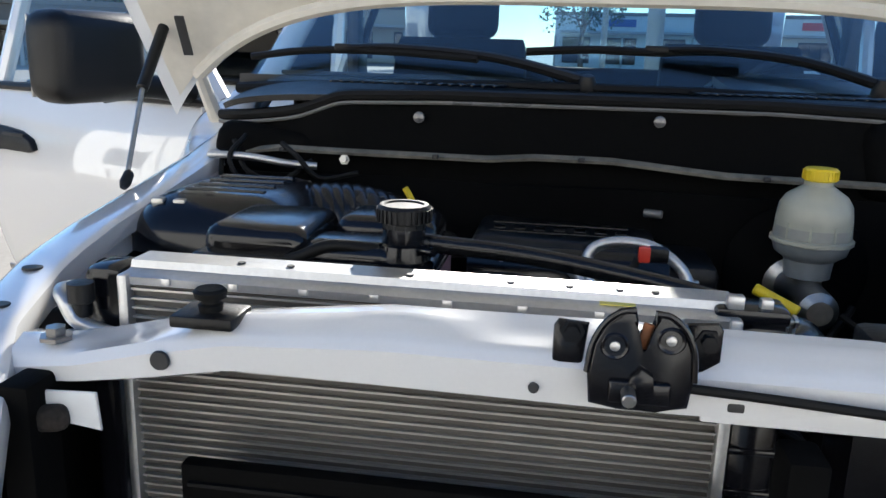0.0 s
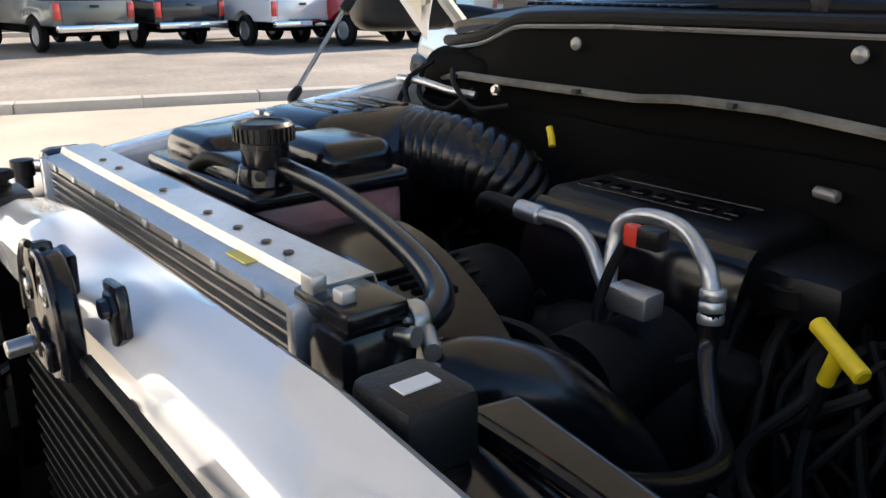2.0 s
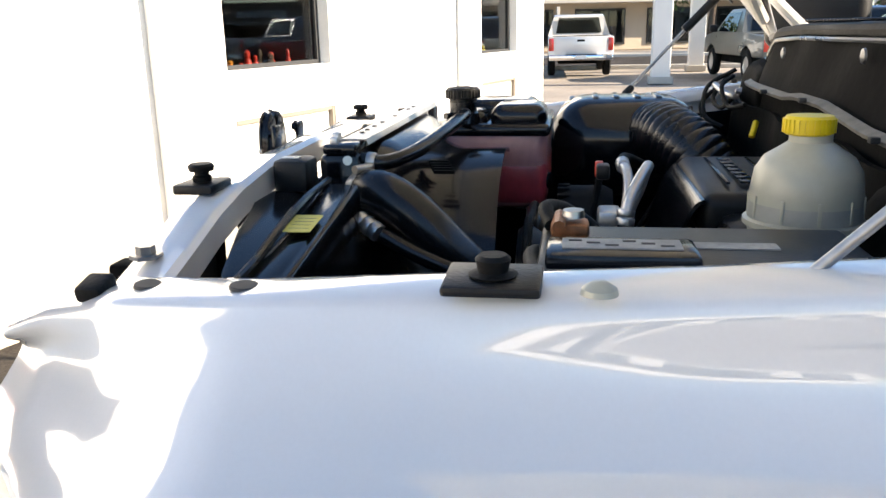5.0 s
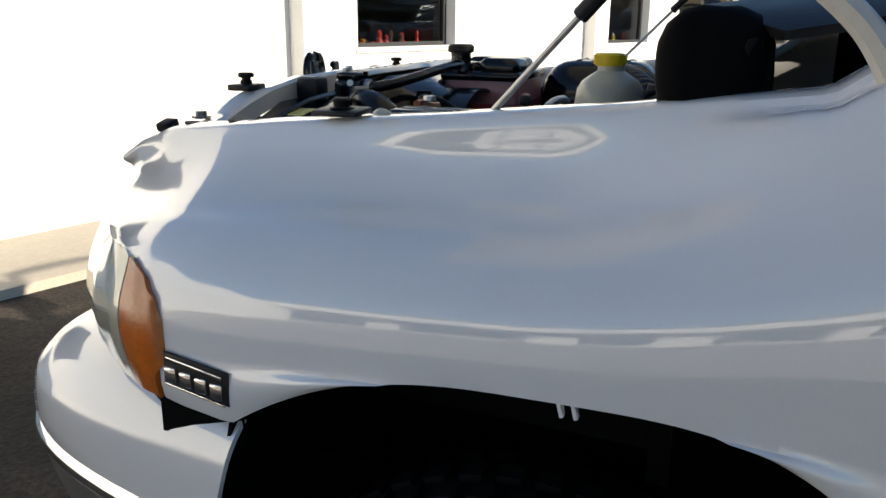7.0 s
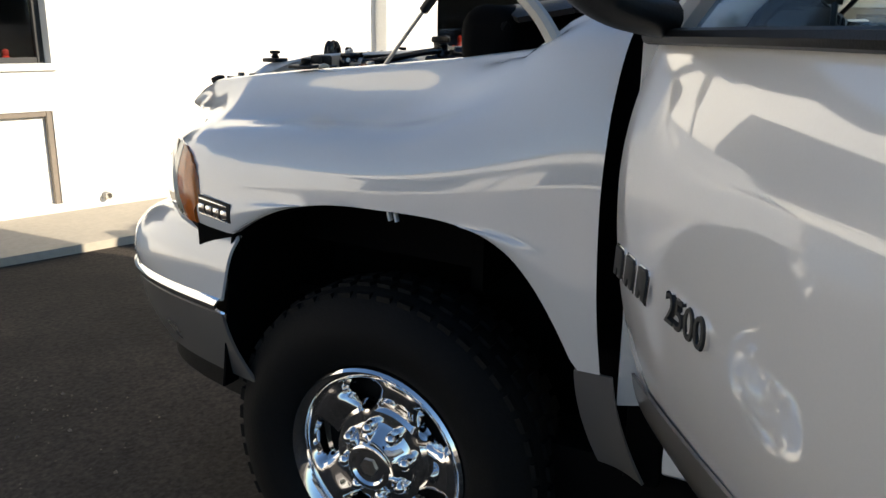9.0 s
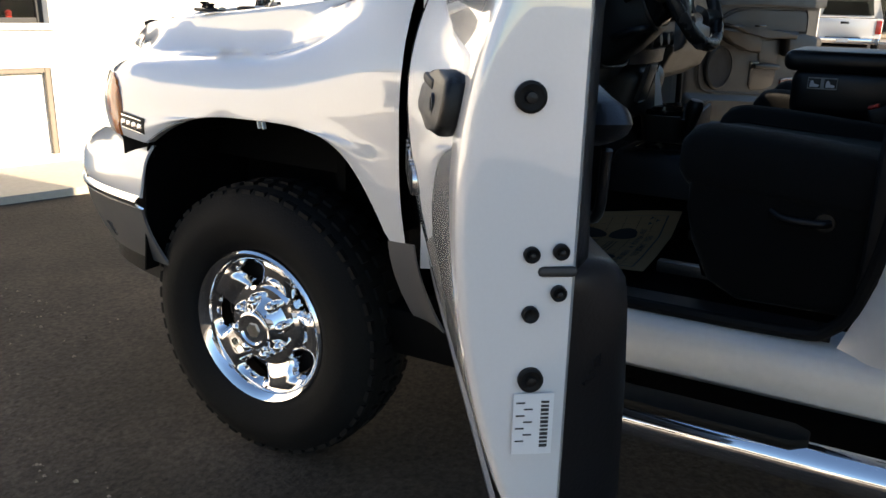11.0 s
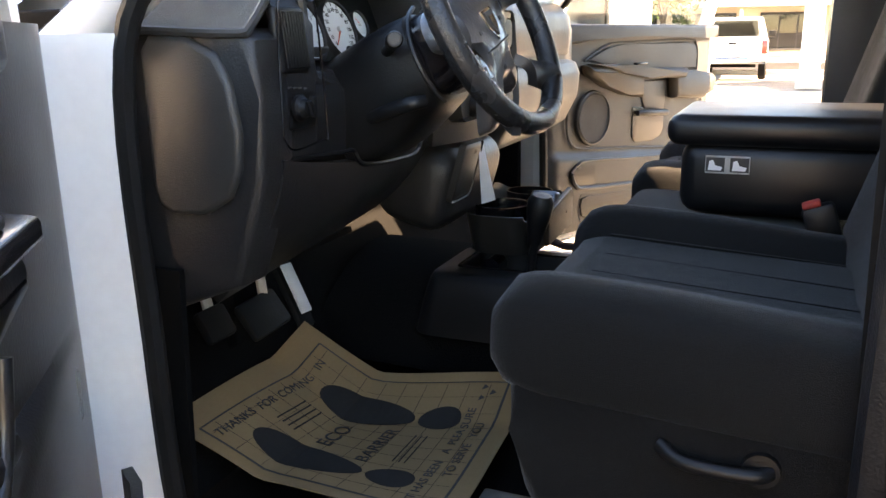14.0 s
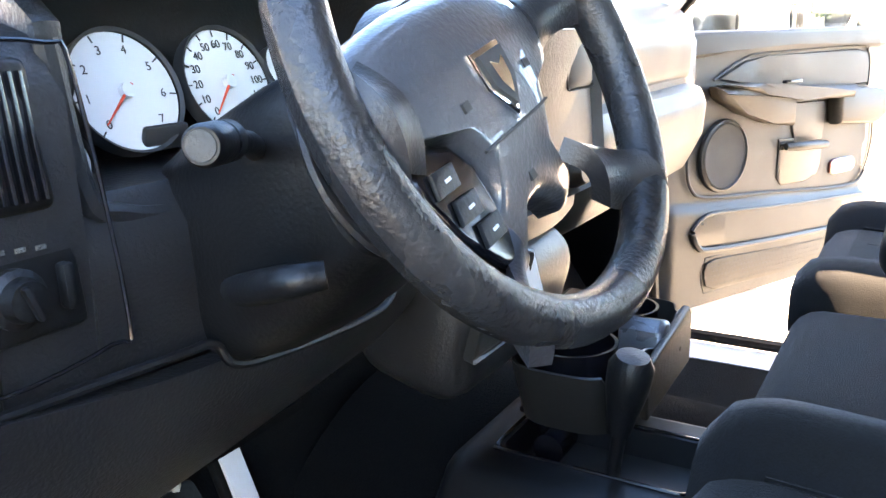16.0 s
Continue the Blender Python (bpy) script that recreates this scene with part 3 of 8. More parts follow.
bp = part("bumper", sheet(bumper, 120, 14, 0.008), M["paint"], truck, "white painted front bumper")
part("chrome_strip", sheet(lambda u, v: tuple(Vector(bumper(u, 0.97)) + Vector((0.012 * math.sin(math.pi * v) * (2 * u - 1) ** 9, -0.016 * math.sin(math.pi * v), -0.036 * v))), 120, 8, 0.006), M["chrome"], bp, "chrome bumper strip")
part("valance", sheet(lambda u, v: tuple(Vector(bumper(u, 1.0)) * 1 + Vector((-0.06 * v * (u - 0.5), 0.07 * v * v, -0.034 - 0.175 * v))), 120, 8, 0.008), M["silver"], bp, "grey lower bumper skirt")
part("air_dam", sheet(lambda u, v: tuple(Vector(bumper(u, 1.0)) + Vector((-0.10 * (u - 0.5), 0.085, -0.205 - 0.075 * v))), 60, 3, 0.01), M["plastic"], bp, "black lower air dam")

# headlamps
def fender_edge(y):
    """The place of the fender's lower edge over the lamp."""
    lo = fender_low(y)
    return min((Vector(fender(y, k / 160, 1)) for k in range(60, 161)), key=lambda p: (abs(p.z - lo), -p.x))


LAMP = [(0.03, 0.60), (0.06, 0.70), (0.115, 0.80), (0.205, 0.884), (0.29, 0.946), (0.35, 0.974), (0.389, 0.9845)]
for sx in (1, -1):
    def lamp(y, v):
        p = fender_edge(y)
        c = lerp_table(LAMP, y)[0]
        zt = p.z + 0.004
        q0, q1, q2 = p.x - 0.004, c, c - 0.014 * (0.4 + 0.6 * min(1, (0.389 - y) * 12))
        x = q0 * (1 - v) * (1 - 2 * v) + q1 * 4 * v * (1 - v) + q2 * v * (2 * v - 1)
        return sx * (x - 0.001), y, zt * (1 - v) + 0.9375 * v
    def amber_front(v):
        return 0.328 - 0.016 * math.sin(math.pi * v) ** 2
    hl = part("headlamp", sheet(lambda u, v: lamp(0.03 + (amber_front(v) - 0.033) * u, v), 26, 16, 0.012), M["lens"], truck, "clear headlamp lens")
    part("turn_signal", sheet(lambda u, v: lamp(amber_front(v) + (0.3888 - amber_front(v)) * u ** 0.7, v), 14, 16, 0.012), M["amber"], hl, "amber corner turn signal lens")
    # two black sheets draw the shade in the gaps above the bumper
    part("lamp_gap_shade", sheet(lambda u, v: (lamp(0.05 + 0.335 * u, 1)[0] - sx * 0.022, 0.05 + 0.335 * u, 0.950 - 0.075 * v), 16, 2, 0.004), M["bay"], hl, "black sheet for the shaded gap under the lamp")
    part("fender_gap_shade", sheet(lambda u, v: (sx * 0.968, 0.37 + 0.13 * u, 0.950 - 0.075 * v), 6, 2, 0.004), M["bay"], truck, "black sheet for the shaded gap over the bumper end")
    bd = part("fender_badge", plate([(0.0, 0.0), (0.104, -0.013), (0.105, 0.033), (0.002, 0.046)], 0.005, lambda u, v, w: (sx * (0.9925 + 0.085 * u + w), 0.400 + u, 0.962 + v), 0.0015), M["plastic"], truck, "dark badge with chrome edge")
    for k in range(4):
        part("badge_bar", box((sx * (1.0 + 0.085 * 0.026 * k), 0.413 + 0.0245 * k, 0.977 - 0.0030 * k), (0.005, 0.0185, 0.0215), 0.003), M["chrome"], bd)
    part("badge_bar", box((sx * 1.003, 0.452, 0.9935), (0.004, 0.09, 0.006), 0.001, m=rot(-8, 0, 5 * sx * -1)), M["chrome"], bd)
    part("badge_bar", box((sx * 1.003, 0.452, 0.9575), (0.004, 0.098, 0.003), 0.001, m=rot(-8, 0, 5 * sx * -1)), M["chrome"], bd)

# wheels
def wheel(side, y, z=0.41):
    s = side
    w = new("wheel")
    w.parent = truck
    w.matrix_basis = Matrix.Translation((s * 0.985, y, z))
    R = 0.415
    prof = [(-0.225, 0.27), (-0.245, 0.335), (-0.228, 0.392), (-0.195, 0.411), (-0.055, 0.413), (-0.028, 0.394), (-0.006, 0.352), (0.002, 0.332), (0.002, 0.305), (-0.010, 0.268), (-0.022, 0.243), (-0.05, 0.228)]
    ty = part("tyre", lathe((0, 0, 0), (s, 0, 0), [(h, r) for h, r in prof], 72, caps=False), M["tyre"], w, "black all-terrain tyre")
    bm = B()
    for k in range(48):
        a = 2 * math.pi * k / 48
        for j, (h, wd) in enumerate(((-0.205, 0.04), (-0.15, 0.034), (-0.095, 0.034), (-0.047, 0.03))):
            aa = a + (0.5 if j % 2 else 0) * 2 * math.pi / 48
            m = rot(math.degrees(aa) * 1, 0, 0)
            box(m @ Vector((s * h, 0, R - 0.002 - (0.012 if j in (0, 3) else 0))), (wd, 0.034, 0.016), 0, bm, m)
    part("tread", bm, M["tyre"], ty, smooth=False)["kind"] = "stuff"
    bm = lathe((0, 0, 0), (s, 0, 0), [(-0.06, 0.205), (-0.03, 0.21), (-0.012, 0.222), (-0.004, 0.236), (-0.010, 0.243), (-0.03, 0.243), (-0.16, 0.22)], 64, caps=False)
    rim = part("rim", bm, M["chrome"], w, "chrome eight-lug steel wheel")
    rim.matrix_basis = Matrix.Translation((-s * 0.015, 0, -0.006)) @ Matrix.Scale(0.975, 4)
    def opening(r, a):
        """Below 1 inside one of the five rounded, outward-widening openings."""
        ph = (a / (2 * math.pi / 5)) % 1 - 0.5
        mid, half = 0.166, 0.037
        w = 0.235 + 1.6 * (r - mid)
        return (abs(ph / w) ** 2.6 + abs((r - mid) / half) ** 2.6) ** (1 / 2.6)
    FACE = [(0.09, -0.050), (0.118, -0.052), (0.128, -0.064), (0.145, -0.058), (0.17, -0.046), (0.195, -0.040), (0.214, -0.046), (0.222, -0.055)]
    bm, grid = B(), []
    for i in range(30):
        r = 0.09 + 0.132 * i / 29
        row = []
        for k in range(180):
            a = 2 * math.pi * k / 180
            q = opening(r, a)
            dep = lerp_table(FACE, r)[0] - 0.026 * max(0, min(1, (1.42 - q) / 0.42)) ** 2
            row.append(bm.verts.new((s * dep, r * math.cos(a), r * math.sin(a))))
        grid.append(row)
    for i in range(29):
        for k in range(180):
            r, a = 0.09 + 0.132 * (i + 0.5) / 29, 2 * math.pi * (k + 0.5) / 180
            if opening(r, a) > 0.98:
                bm.faces.new((grid[i][k], grid[i][(k + 1) % 180], grid[i + 1][(k + 1) % 180], grid[i + 1][k]))
    bmesh.ops.delete(bm, geom=[v for v in bm.verts if not v.link_faces], context="VERTS")
    bmesh.ops.solidify(bm, geom=bm.faces[:], thickness=0.010)
    part("wheel_disc", bm, M["chrome"], rim)
    part("brake_drum", lathe((0, 0, 0), (s, 0, 0), [(-0.16, 0.19), (-0.115, 0.185), (-0.11, 0.0)], 32), M["dark"], w, "dark brake disc behind the wheel")
    part("centre_cap", lathe((0, 0, 0), (s, 0, 0), [(-0.060, 0.112), (-0.046, 0.108), (-0.040, 0.096), (-0.030, 0.084), (-0.012, 0.070), (-0.004, 0.062), (0.010, 0.058), (0.014, 0.052), (0.014, 0.046), (0.008, 0.040), (0.006, 0.0)], 48), M["chrome"], rim, "chrome hub cover")
    for k in range(8):
        a = 2 * math.pi * k / 8 + 0.2
        p = Vector((s * -0.052, 0.087 * math.cos(a), 0.087 * math.sin(a)))
        part("lug_nut", lathe(p, (s, 0, 0), [(0, 0.0185), (0.035, 0.0175), (0.046, 0.013), (0.051, 0.006), (0.052, 0.0)], 16), M["chrome"], rim)
    part("emblem", lathe((0, 0, 0), (s, 0, 0), [(0.006, 0.024), (0.012, 0.022), (0.013, 0.0)], 6), M["brushed"], rim)
    return w


wheel(1, 0.86)
wheel(-1, 0.86)
wheel(1, 4.43)
wheel(-1, 4.43)

part("paint_chip", lathe((0.866, 0.85, 1.1815), (0.5, 0, 0.85), [(0, 0.0022), (0.0006, 0.0018), (0.0007, 0)], 8), M["ink"], truck)
for y in (0.922, 0.938):
    part("liner_clip", box((0.982, y, 1.012), (0.012, 0.005, 0.02), 0.001, m=rot(14, 0, 0)), M["label"], truck, "white liner clip")

# ---- hood, cowl and windscreen ----
HS = (0.643, 0.766)


def hood_pt(x, s, off=0.0):
    """A place on the raised hood: s metres up the slope from its hinge line, off below its inner face."""
    return Vector((x, 1.14 - HS[0] * s - off * HS[1], 1.40 + HS[1] * s - off * HS[0]))


def hood_edge(x):
    return max(0.31 * (1 - min(1, abs(x) / 0.90) ** 4), 0.15 if x > 0.5 else 0.0)


hood = part("hood", sheet(lambda u, v: hood_pt((u - 0.5) * 1.8 * (1 - 0.10 * v ** 3), hood_edge((u - 0.5) * 1.8) * (1 - v) + 1.42 * v - 0.12 * v * (2 * u - 1) ** 4,
            -0.03 + 0.05 * (2 * u - 1) ** 4), 48, 30, 0.003), M["paint"], truck, "white hood propped open on struts")
part("inner_panel", sheet(lambda u, v: hood_pt((u - 0.5) * 1.74 * (1 - 0.10 * v ** 3), hood_edge((u - 0.5) * 1.74) * (1 - v) + 0.02 + 1.37 * v,
     0.012 - 0.022 * (math.sin(math.pi * min(1, max(0, (v - 0.10) / 0.8))) > 0.35) * (abs(2 * u - 1) < 0.82) + 0.010 * (2 * u - 1) ** 6), 96, 60, 0.002), M["hoodin"], hood, "cream pressed inner hood panel")
part("hood_rim", tube([hood_pt(x, hood_edge(x) + 0.012, 0.02) for x in [k * 0.081 - 0.81 for k in range(21)]], 0.014, 8, k=3), M["hoodin"], hood)
STRUTS = {-1: ((-0.80, 0.735, 1.315), (-0.835, 0.868, 1.457), (-0.845, 1.02, 1.615)), 1: ((0.745, 0.755, 1.295), (0.765, 0.88, 1.43), (0.785, 1.03, 1.59))}
for sx in (1, -1):
    part("hinge", tube([(sx * 0.85, 1.235, 1.35), (sx * 0.855, 1.19, 1.42), (sx * 0.845, 1.13, 1.475), (sx * 0.83, 1.07, 1.53)], lambda t: 0.017 - 0.004 * t, 8), M["hoodin"], hood, "pressed steel hood hinge arm")
    # dark plate laid on as the shade of a slot
    slot = plate([(0, 0), (0.018, 0), (0.03, 0.09), (0.012, 0.09)], 0.004, lambda u, v, w: hood_pt(sx * (0.80 - u), 0.20 + v, 0.052 + w))
    part("slot", slot, M["ink"], hood)
    low, mid, top = STRUTS[sx]
    st = part("gas_strut", cyl(mid, top, 0.011, 14, ch=0.002), M["plastic"], truck, "gas strut with black sleeve")
    part("strut_rod", cyl(low, Vector(mid).lerp(Vector(top), 0.02), 0.0045, 10), M["brushed"], st, "steel strut rod")
    part("ball_joint", lathe(Vector(low) - Vector((0, 0.013, 0.015)), (0, 0.4, 0.4), [(0, 0.006), (0.01, 0.010), (0.03, 0.009), (0.036, 0.005)], 12), M["plastic"], st)

# windscreen
def screen(u, v):
    x = (u - 0.5) * 1.62 * (1 - 0.16 * v)
    k = (2 * u - 1) ** 2
    return x, 1.16 + 0.10 * k + 0.62 * v, 1.475 - 0.03 * k + 0.44 * v - 0.02 * k * v


ws = part("windscreen", sheet(screen, 24, 12, 0.005), M["glass"], truck, "blue-tinted windscreen")
ws.visible_shadow = False
part("screen_seal", tube([Vector(screen(u / 20, 0)) + Vector((0, -0.01, -0.002)) for u in range(21)], 0.012, 8, k=2), M["rubber"], ws, "black windscreen seal")
# cowl grille and front panel
part("cowl", sheet(lambda u, v: ((u - 0.5) * 1.58, 1.015 + 0.10 * (2 * u - 1) ** 10 + (0.15 + 0.06 * (2 * u - 1) ** 2 - 0.09 * (2 * u - 1) ** 10) * v, 1.452 - 0.035 * (2 * u - 1) ** 8 + 0.02 * v), 48, 6, 0.012), M["plastic"], truck, "black plastic cowl grille")
for sx in (-1, 1):
    for k in range(16):
        c = (sx * (0.18 + 0.022 * k) + (0.0 if sx > 0 else -0.02), 1.105, 1.474)
        part("cowl_slot", box(c, (0.007, 0.065, 0.006), 0.002, m=rot(0, 0, 20 * sx)), M["gloss"], truck)
CT = [(-0.90, 1.385), (-0.72, 1.395), (-0.60, 1.41), (-0.50, 1.445), (-0.30, 1.452), (0.30, 1.455), (0.5, 1.448), (0.62, 1.41), (0.74, 1.395), (0.90, 1.385)]
CB = [(-0.90, 1.31), (-0.75, 1.325), (-0.62, 1.345), (-0.2, 1.345), (-0.12, 1.352), (0.02, 1.352), (0.22, 1.335), (0.5, 1.33), (0.75, 1.32), (0.90, 1.31)]
part("cowl_front", sheet(lambda u, v: ((u - 0.5) * 1.55, 0.985 + 0.03 * v + 0.07 * (2 * u - 1) ** 6 + 0.006 * math.sin(31 * u) * v,
     lerp_table(CT, (u - 0.5) * 1.55)[0] * v + lerp_table(CB, (u - 0.5) * 1.55)[0] * (1 - v) + 0.0), 80, 10, 0.01), M["bay"], truck, "matt black cowl panel")
part("cowl_seal", tube([((k - 20) * 0.039, 1.016 + 0.07 * ((k - 20) / 20) ** 6, lerp_table(CT, (k - 20) * 0.039)[0] + 0.006) for k in range(41)], 0.011, 8, k=2), M["rubber"], truck, "rubber hood seal")
part("seal_flange", tube([((k - 20) * 0.039, 1.006 + 0.07 * ((k - 20) / 20) ** 6, lerp_table(CT, (k - 20) * 0.039)[0] - 0.008) for k in range(41)], 0.004, 6, k=2), M["silver"], truck)
part("firewall_flange", sheet(lambda u, v: ((u - 0.5) * 1.5, 0.975 - 0.014 * v + 0.06 * (2 * u - 1) ** 6, lerp_table(CB, (u - 0.5) * 1.5)[0] + 0.002 - 0.006 * v), 60, 2, 0.006), M["flange"], truck, "cream painted body flange")
for x, z in ((-0.343, 1.416), (0.102, 1.426)):
    part("cowl_clip", lathe((x, 0.992, z), (0, -1, 0), [(0, 0.011), (0.003, 0.010), (0.005, 0.005), (0.006, 0.0)], 12), M["silver"], truck, "push clip")
for k in range(5):
    x = -0.60 + 0.29 * k + 0.05 * math.sin(3 * k)
    part("flange_clip", box((x, 0.952, lerp_table(CB, x)[0] + 0.003), (0.012, 0.012, 0.008), 0.002), M["ink"], truck)
part("firewall", box((0, 1.02, 1.08), (1.5, 0.03, 0.56)), M["bay"], truck, "black firewall")
part("insulation", sheet(lambda u, v: ((u - 0.5) * 1.44, 0.985 - 0.02 * math.sin(3 * math.pi * u) * math.sin(math.pi * v) - 0.012 * math.sin(21 * u + 3 * v), 1.30 - 0.40 * v), 60, 12, 0.01), M["bay"], truck)
for sx in (-1, 1):
    part("inner_fender", sheet(lambda u, v: (sx * (lerp_table(FEND, 0.16 + 0.86 * u)[0] - 0.03 - 0.03 * math.sin(math.pi * v)), 0.16 + 0.86 * u, (lerp_table(FEND, 0.16 + 0.86 * u)[1] - 0.06) * (1 - v) + 0.85 * v), 20, 10, 0.006), M["bay"], truck, "dark inner fender panel")
    part("fender_rail", sheet(lambda u, v: (sx * (lerp_table(FEND, 0.2 + 0.9 * u)[0] - 0.012 - 0.012 * v), 0.2 + 0.9 * u, lerp_table(FEND, 0.2 + 0.9 * u)[1] - 0.012 - 0.055 * v), 30, 4, 0.004), M["jamb"], truck, "white painted fender rail")
    # dark boxes and discs stand in for shaded openings in the rail
    for y, w in ((0.30, 0.06), (0.46, 0.04), (0.62, 0.07), (0.84, 0.09)):
        xi, zt = lerp_table(FEND, y)[:2]
        part("rail_opening", box((sx * (xi - 0.028), y, zt - 0.052), (0.008, w, 0.032), 0.003), M["ink"], truck)
    for y in (0.23, 0.335):
        xi, zt = lerp_table(FEND, y)[:2]
        part("rail_hole", lathe((sx * (xi + 0.004), y, zt - 0.001), (0, 0.06, 1), [(0, 0.013), (0.003, 0.012)], 14), M["ink"], truck)
def foam(c, size, seed, amp=0.012):
    """A soft lumpy block."""
    bm = box(c, size, min(size) * 0.32, seg=3)
    bmesh.ops.subdivide_edges(bm, edges=[e for e in bm.edges if e.calc_length() > 0.05], cuts=4, use_grid_fill=True)
    for v in bm.verts:
        p = v.co * 23 + Vector((seed, 0, 0))
        v.co += Vector((math.sin(p.y * 1.7 + p.z), math.sin(p.x + 1.3 * p.z), math.sin(1.1 * p.x + p.y))) * amp * 0.5
    return bm


part("cowl_foam", foam((0.62, 1.045, 1.365), (0.34, 0.13, 0.15), 3), M["bay"], truck, "lumpy black foam at the cowl corner")
part("cowl_foam", foam((-0.66, 1.05, 1.33), (0.22, 0.11, 0.11), 8), M["bay"], truck, "lumpy black foam at the cowl corner")
part("bay_floor", box((0, 0.6, 0.70), (1.4, 0.9, 0.03)), M["bay"], truck, "dark splash pan under the engine")

part("bracket_bolt", lathe((-0.475, 0.944, 1.335), (0, -1, 0.2), [(0, 0.010), (0.004, 0.010), (0.004, 0.007), (0.010, 0.006), (0.010, 0)], 6), M["brushed"], truck)
part("cross_tube", tube([(-0.74, 0.93, 1.335), (-0.66, 0.925, 1.335), (-0.585, 0.93, 1.325), (-0.53, 0.945, 1.32)], 0.007, 10), M["alu"], truck, "bright steel cross tube")
for k, pts in enumerate((((-0.70, 0.96, 1.36), (-0.66, 0.92, 1.31), (-0.60, 0.93, 1.29), (-0.54, 0.95, 1.33)), ((-0.68, 0.97, 1.37), (-0.69, 0.91, 1.33), (-0.64, 0.90, 1.27), (-0.57, 0.93, 1.25)),
                         ((-0.60, 0.95, 1.36), (-0.56, 0.92, 1.34), (-0.52, 0.93, 1.30), (-0.45, 0.95, 1.31)), ((-0.72, 0.95, 1.34), (-0.70, 0.90, 1.29), (-0.66, 0.91, 1.24), (-0.68, 0.93, 1.18)))):
    part("cowl_wire", tube(pts, 0.005, 8), M["rubber"], truck)

# wipers
for root, hub, tip, end in (((-0.03, 1.155, 1.487), (-0.57, 1.292, 1.540), (-0.80, 1.312, 1.512), (-0.26, 1.212, 1.524)), ((0.55, 1.225, 1.497), (0.11, 1.245, 1.554), (-0.16, 1.228, 1.542), (0.285, 1.256, 1.552))):
    root, hub, tip, end = Vector(root), Vector(hub), Vector(tip), Vector(end)
    w = part("wiper", tube([root, root.lerp(hub, 0.35) + Vector((0, 0.005, 0.022)), root.lerp(hub, 0.75) + Vector((0, 0, 0.016)), hub], lambda t: 0.012 - 0.005 * t, 8), M["plastic"], truck, "black wiper arm")
    part("blade", tube([tip, tip.lerp(hub, 0.5) + Vector((0, 0, 0.002)), hub - Vector((0, 0, 0.006)), hub.lerp(end, 0.5), end], 0.0085, 8), M["rubber"], w, "rubber wiper blade")
    part("pivot", lathe(root - Vector((0, 0, 0.02)), (0, -0.3, 1), [(0, 0.02), (0.02, 0.018), (0.034, 0.012), (0.036, 0)], 14), M["plastic"], w)
    part("blade_clip", box(hub, (0.05, 0.016, 0.016), 0.004), M["plastic"], w)

# ---- front crossmember, latch and rubber stops ----
XM = [(0.0, 0.124, 1.247, 1.292, 1.314), (0.22, 0.126, 1.249, 1.292, 1.312), (0.36, 0.127, 1.249, 1.284, 1.296), (0.44, 0.129, 1.234, 1.268, 1.280),
      (0.52, 0.134, 1.220, 1.247, 1.260), (0.60, 0.145, 1.210, 1.234, 1.248), (0.72, 0.17, 1.210, 1.230, 1.248)]


def beam(u, v):
    x = (u - 0.5) * 1.21
    y0, zb, zf, zr = lerp_table(XM, abs(x))
    wob = 0.004 * math.sin(17 * x) + 0.003 * math.sin(31 * x + 1)
    prof = [(y0 + 0.014, zb - 0.004), (y0 + 0.002, zb + 0.002), (y0, zf - 0.008), (y0 + 0.009, zf + 0.002), (y0 + 0.036, (zf + zr) / 2 + 0.003 + wob), (y0 + 0.062, zr - 0.004), (y0 + 0.070, zr - 0.010), (y0 + 0.068, zr - 0.045)]
    f = v * 7
    k = min(int(f), 6)
    t = f - k
    return x, prof[k][0] * (1 - t) + prof[k + 1][0] * t, prof[k][1] * (1 - t) + prof[k + 1][1] * t


xm = part("crossmember", sheet(beam, 90, 21, 0.004), M["paint"], truck, "white painted upper radiator crossmember")
# dark discs drawn for the shade inside the holes
for c, r in (((-0.425, 0.127, 1.256), 0.010), ((-0.077, 0.123, 1.264), 0.005)):
    part("hole", lathe(c, (0, -1, 0), [(0, r), (0.003, r * 0.9)], 14), M["ink"], xm)
part("lower_lip", box((0.225, 0.130, 1.257), (0.32, 0.006, 0.026), 0.002), M["paint"], xm)
part("slot", box((0.093, 0.126, 1.260), (0.014, 0.004, 0.008), 0.002), M["ink"], xm)
for sx in (-1, 1):
    part("mount_bolt", lathe((sx * 0.558, 0.168, 1.2515), (0, 0, 1), [(0, 0.017), (0.004, 0.017), (0.004, 0.010), (0.013, 0.010), (0.013, 0)], 6), M["silver"], xm)
    y0, zb, zf, zr = lerp_table(XM, 0.385)
    base = part("hood_stop", box((sx * 0.385, 0.154, 1.294), (0.062, 0.05, 0.012), 0.003), M["plastic"], truck, "black rubber hood stop")
    part("knob", lathe((sx * 0.385, 0.154, 1.298), (0, 0, 1), [(0, 0.011), (0.008, 0.012), (0.010, 0.009), (0.014, 0.009), (0.015, 0.015), (0.021, 0.016), (0.024, 0.013), (0.024, 0.0)], 20), M["rubber"], base)
    part("corner_bumper", box((sx * 0.655, 0.170, 1.250), (0.032, 0.026, 0.016), 0.004, m=rot(0, sx * 14, 0)), M["rubber"], truck, "black rubber corner bumper")
    part("end_bracket", plate([(0.60, 1.214), (0.49, 1.219), (0.487, 1.180), (0.53, 1.186), (0.585, 1.198)], 0.004, lambda u, v, w: (sx * u, 0.121 + w, v), 0.001), M["jamb"], xm, "white folded end bracket")
    part("foam_block", box((sx * 0.545, 0.116, 1.190), (0.055, 0.022, 0.026), 0.009, m=rot(0, sx * 8, 0), seg=3), M["rust"], xm, "crumbling dark foam block")

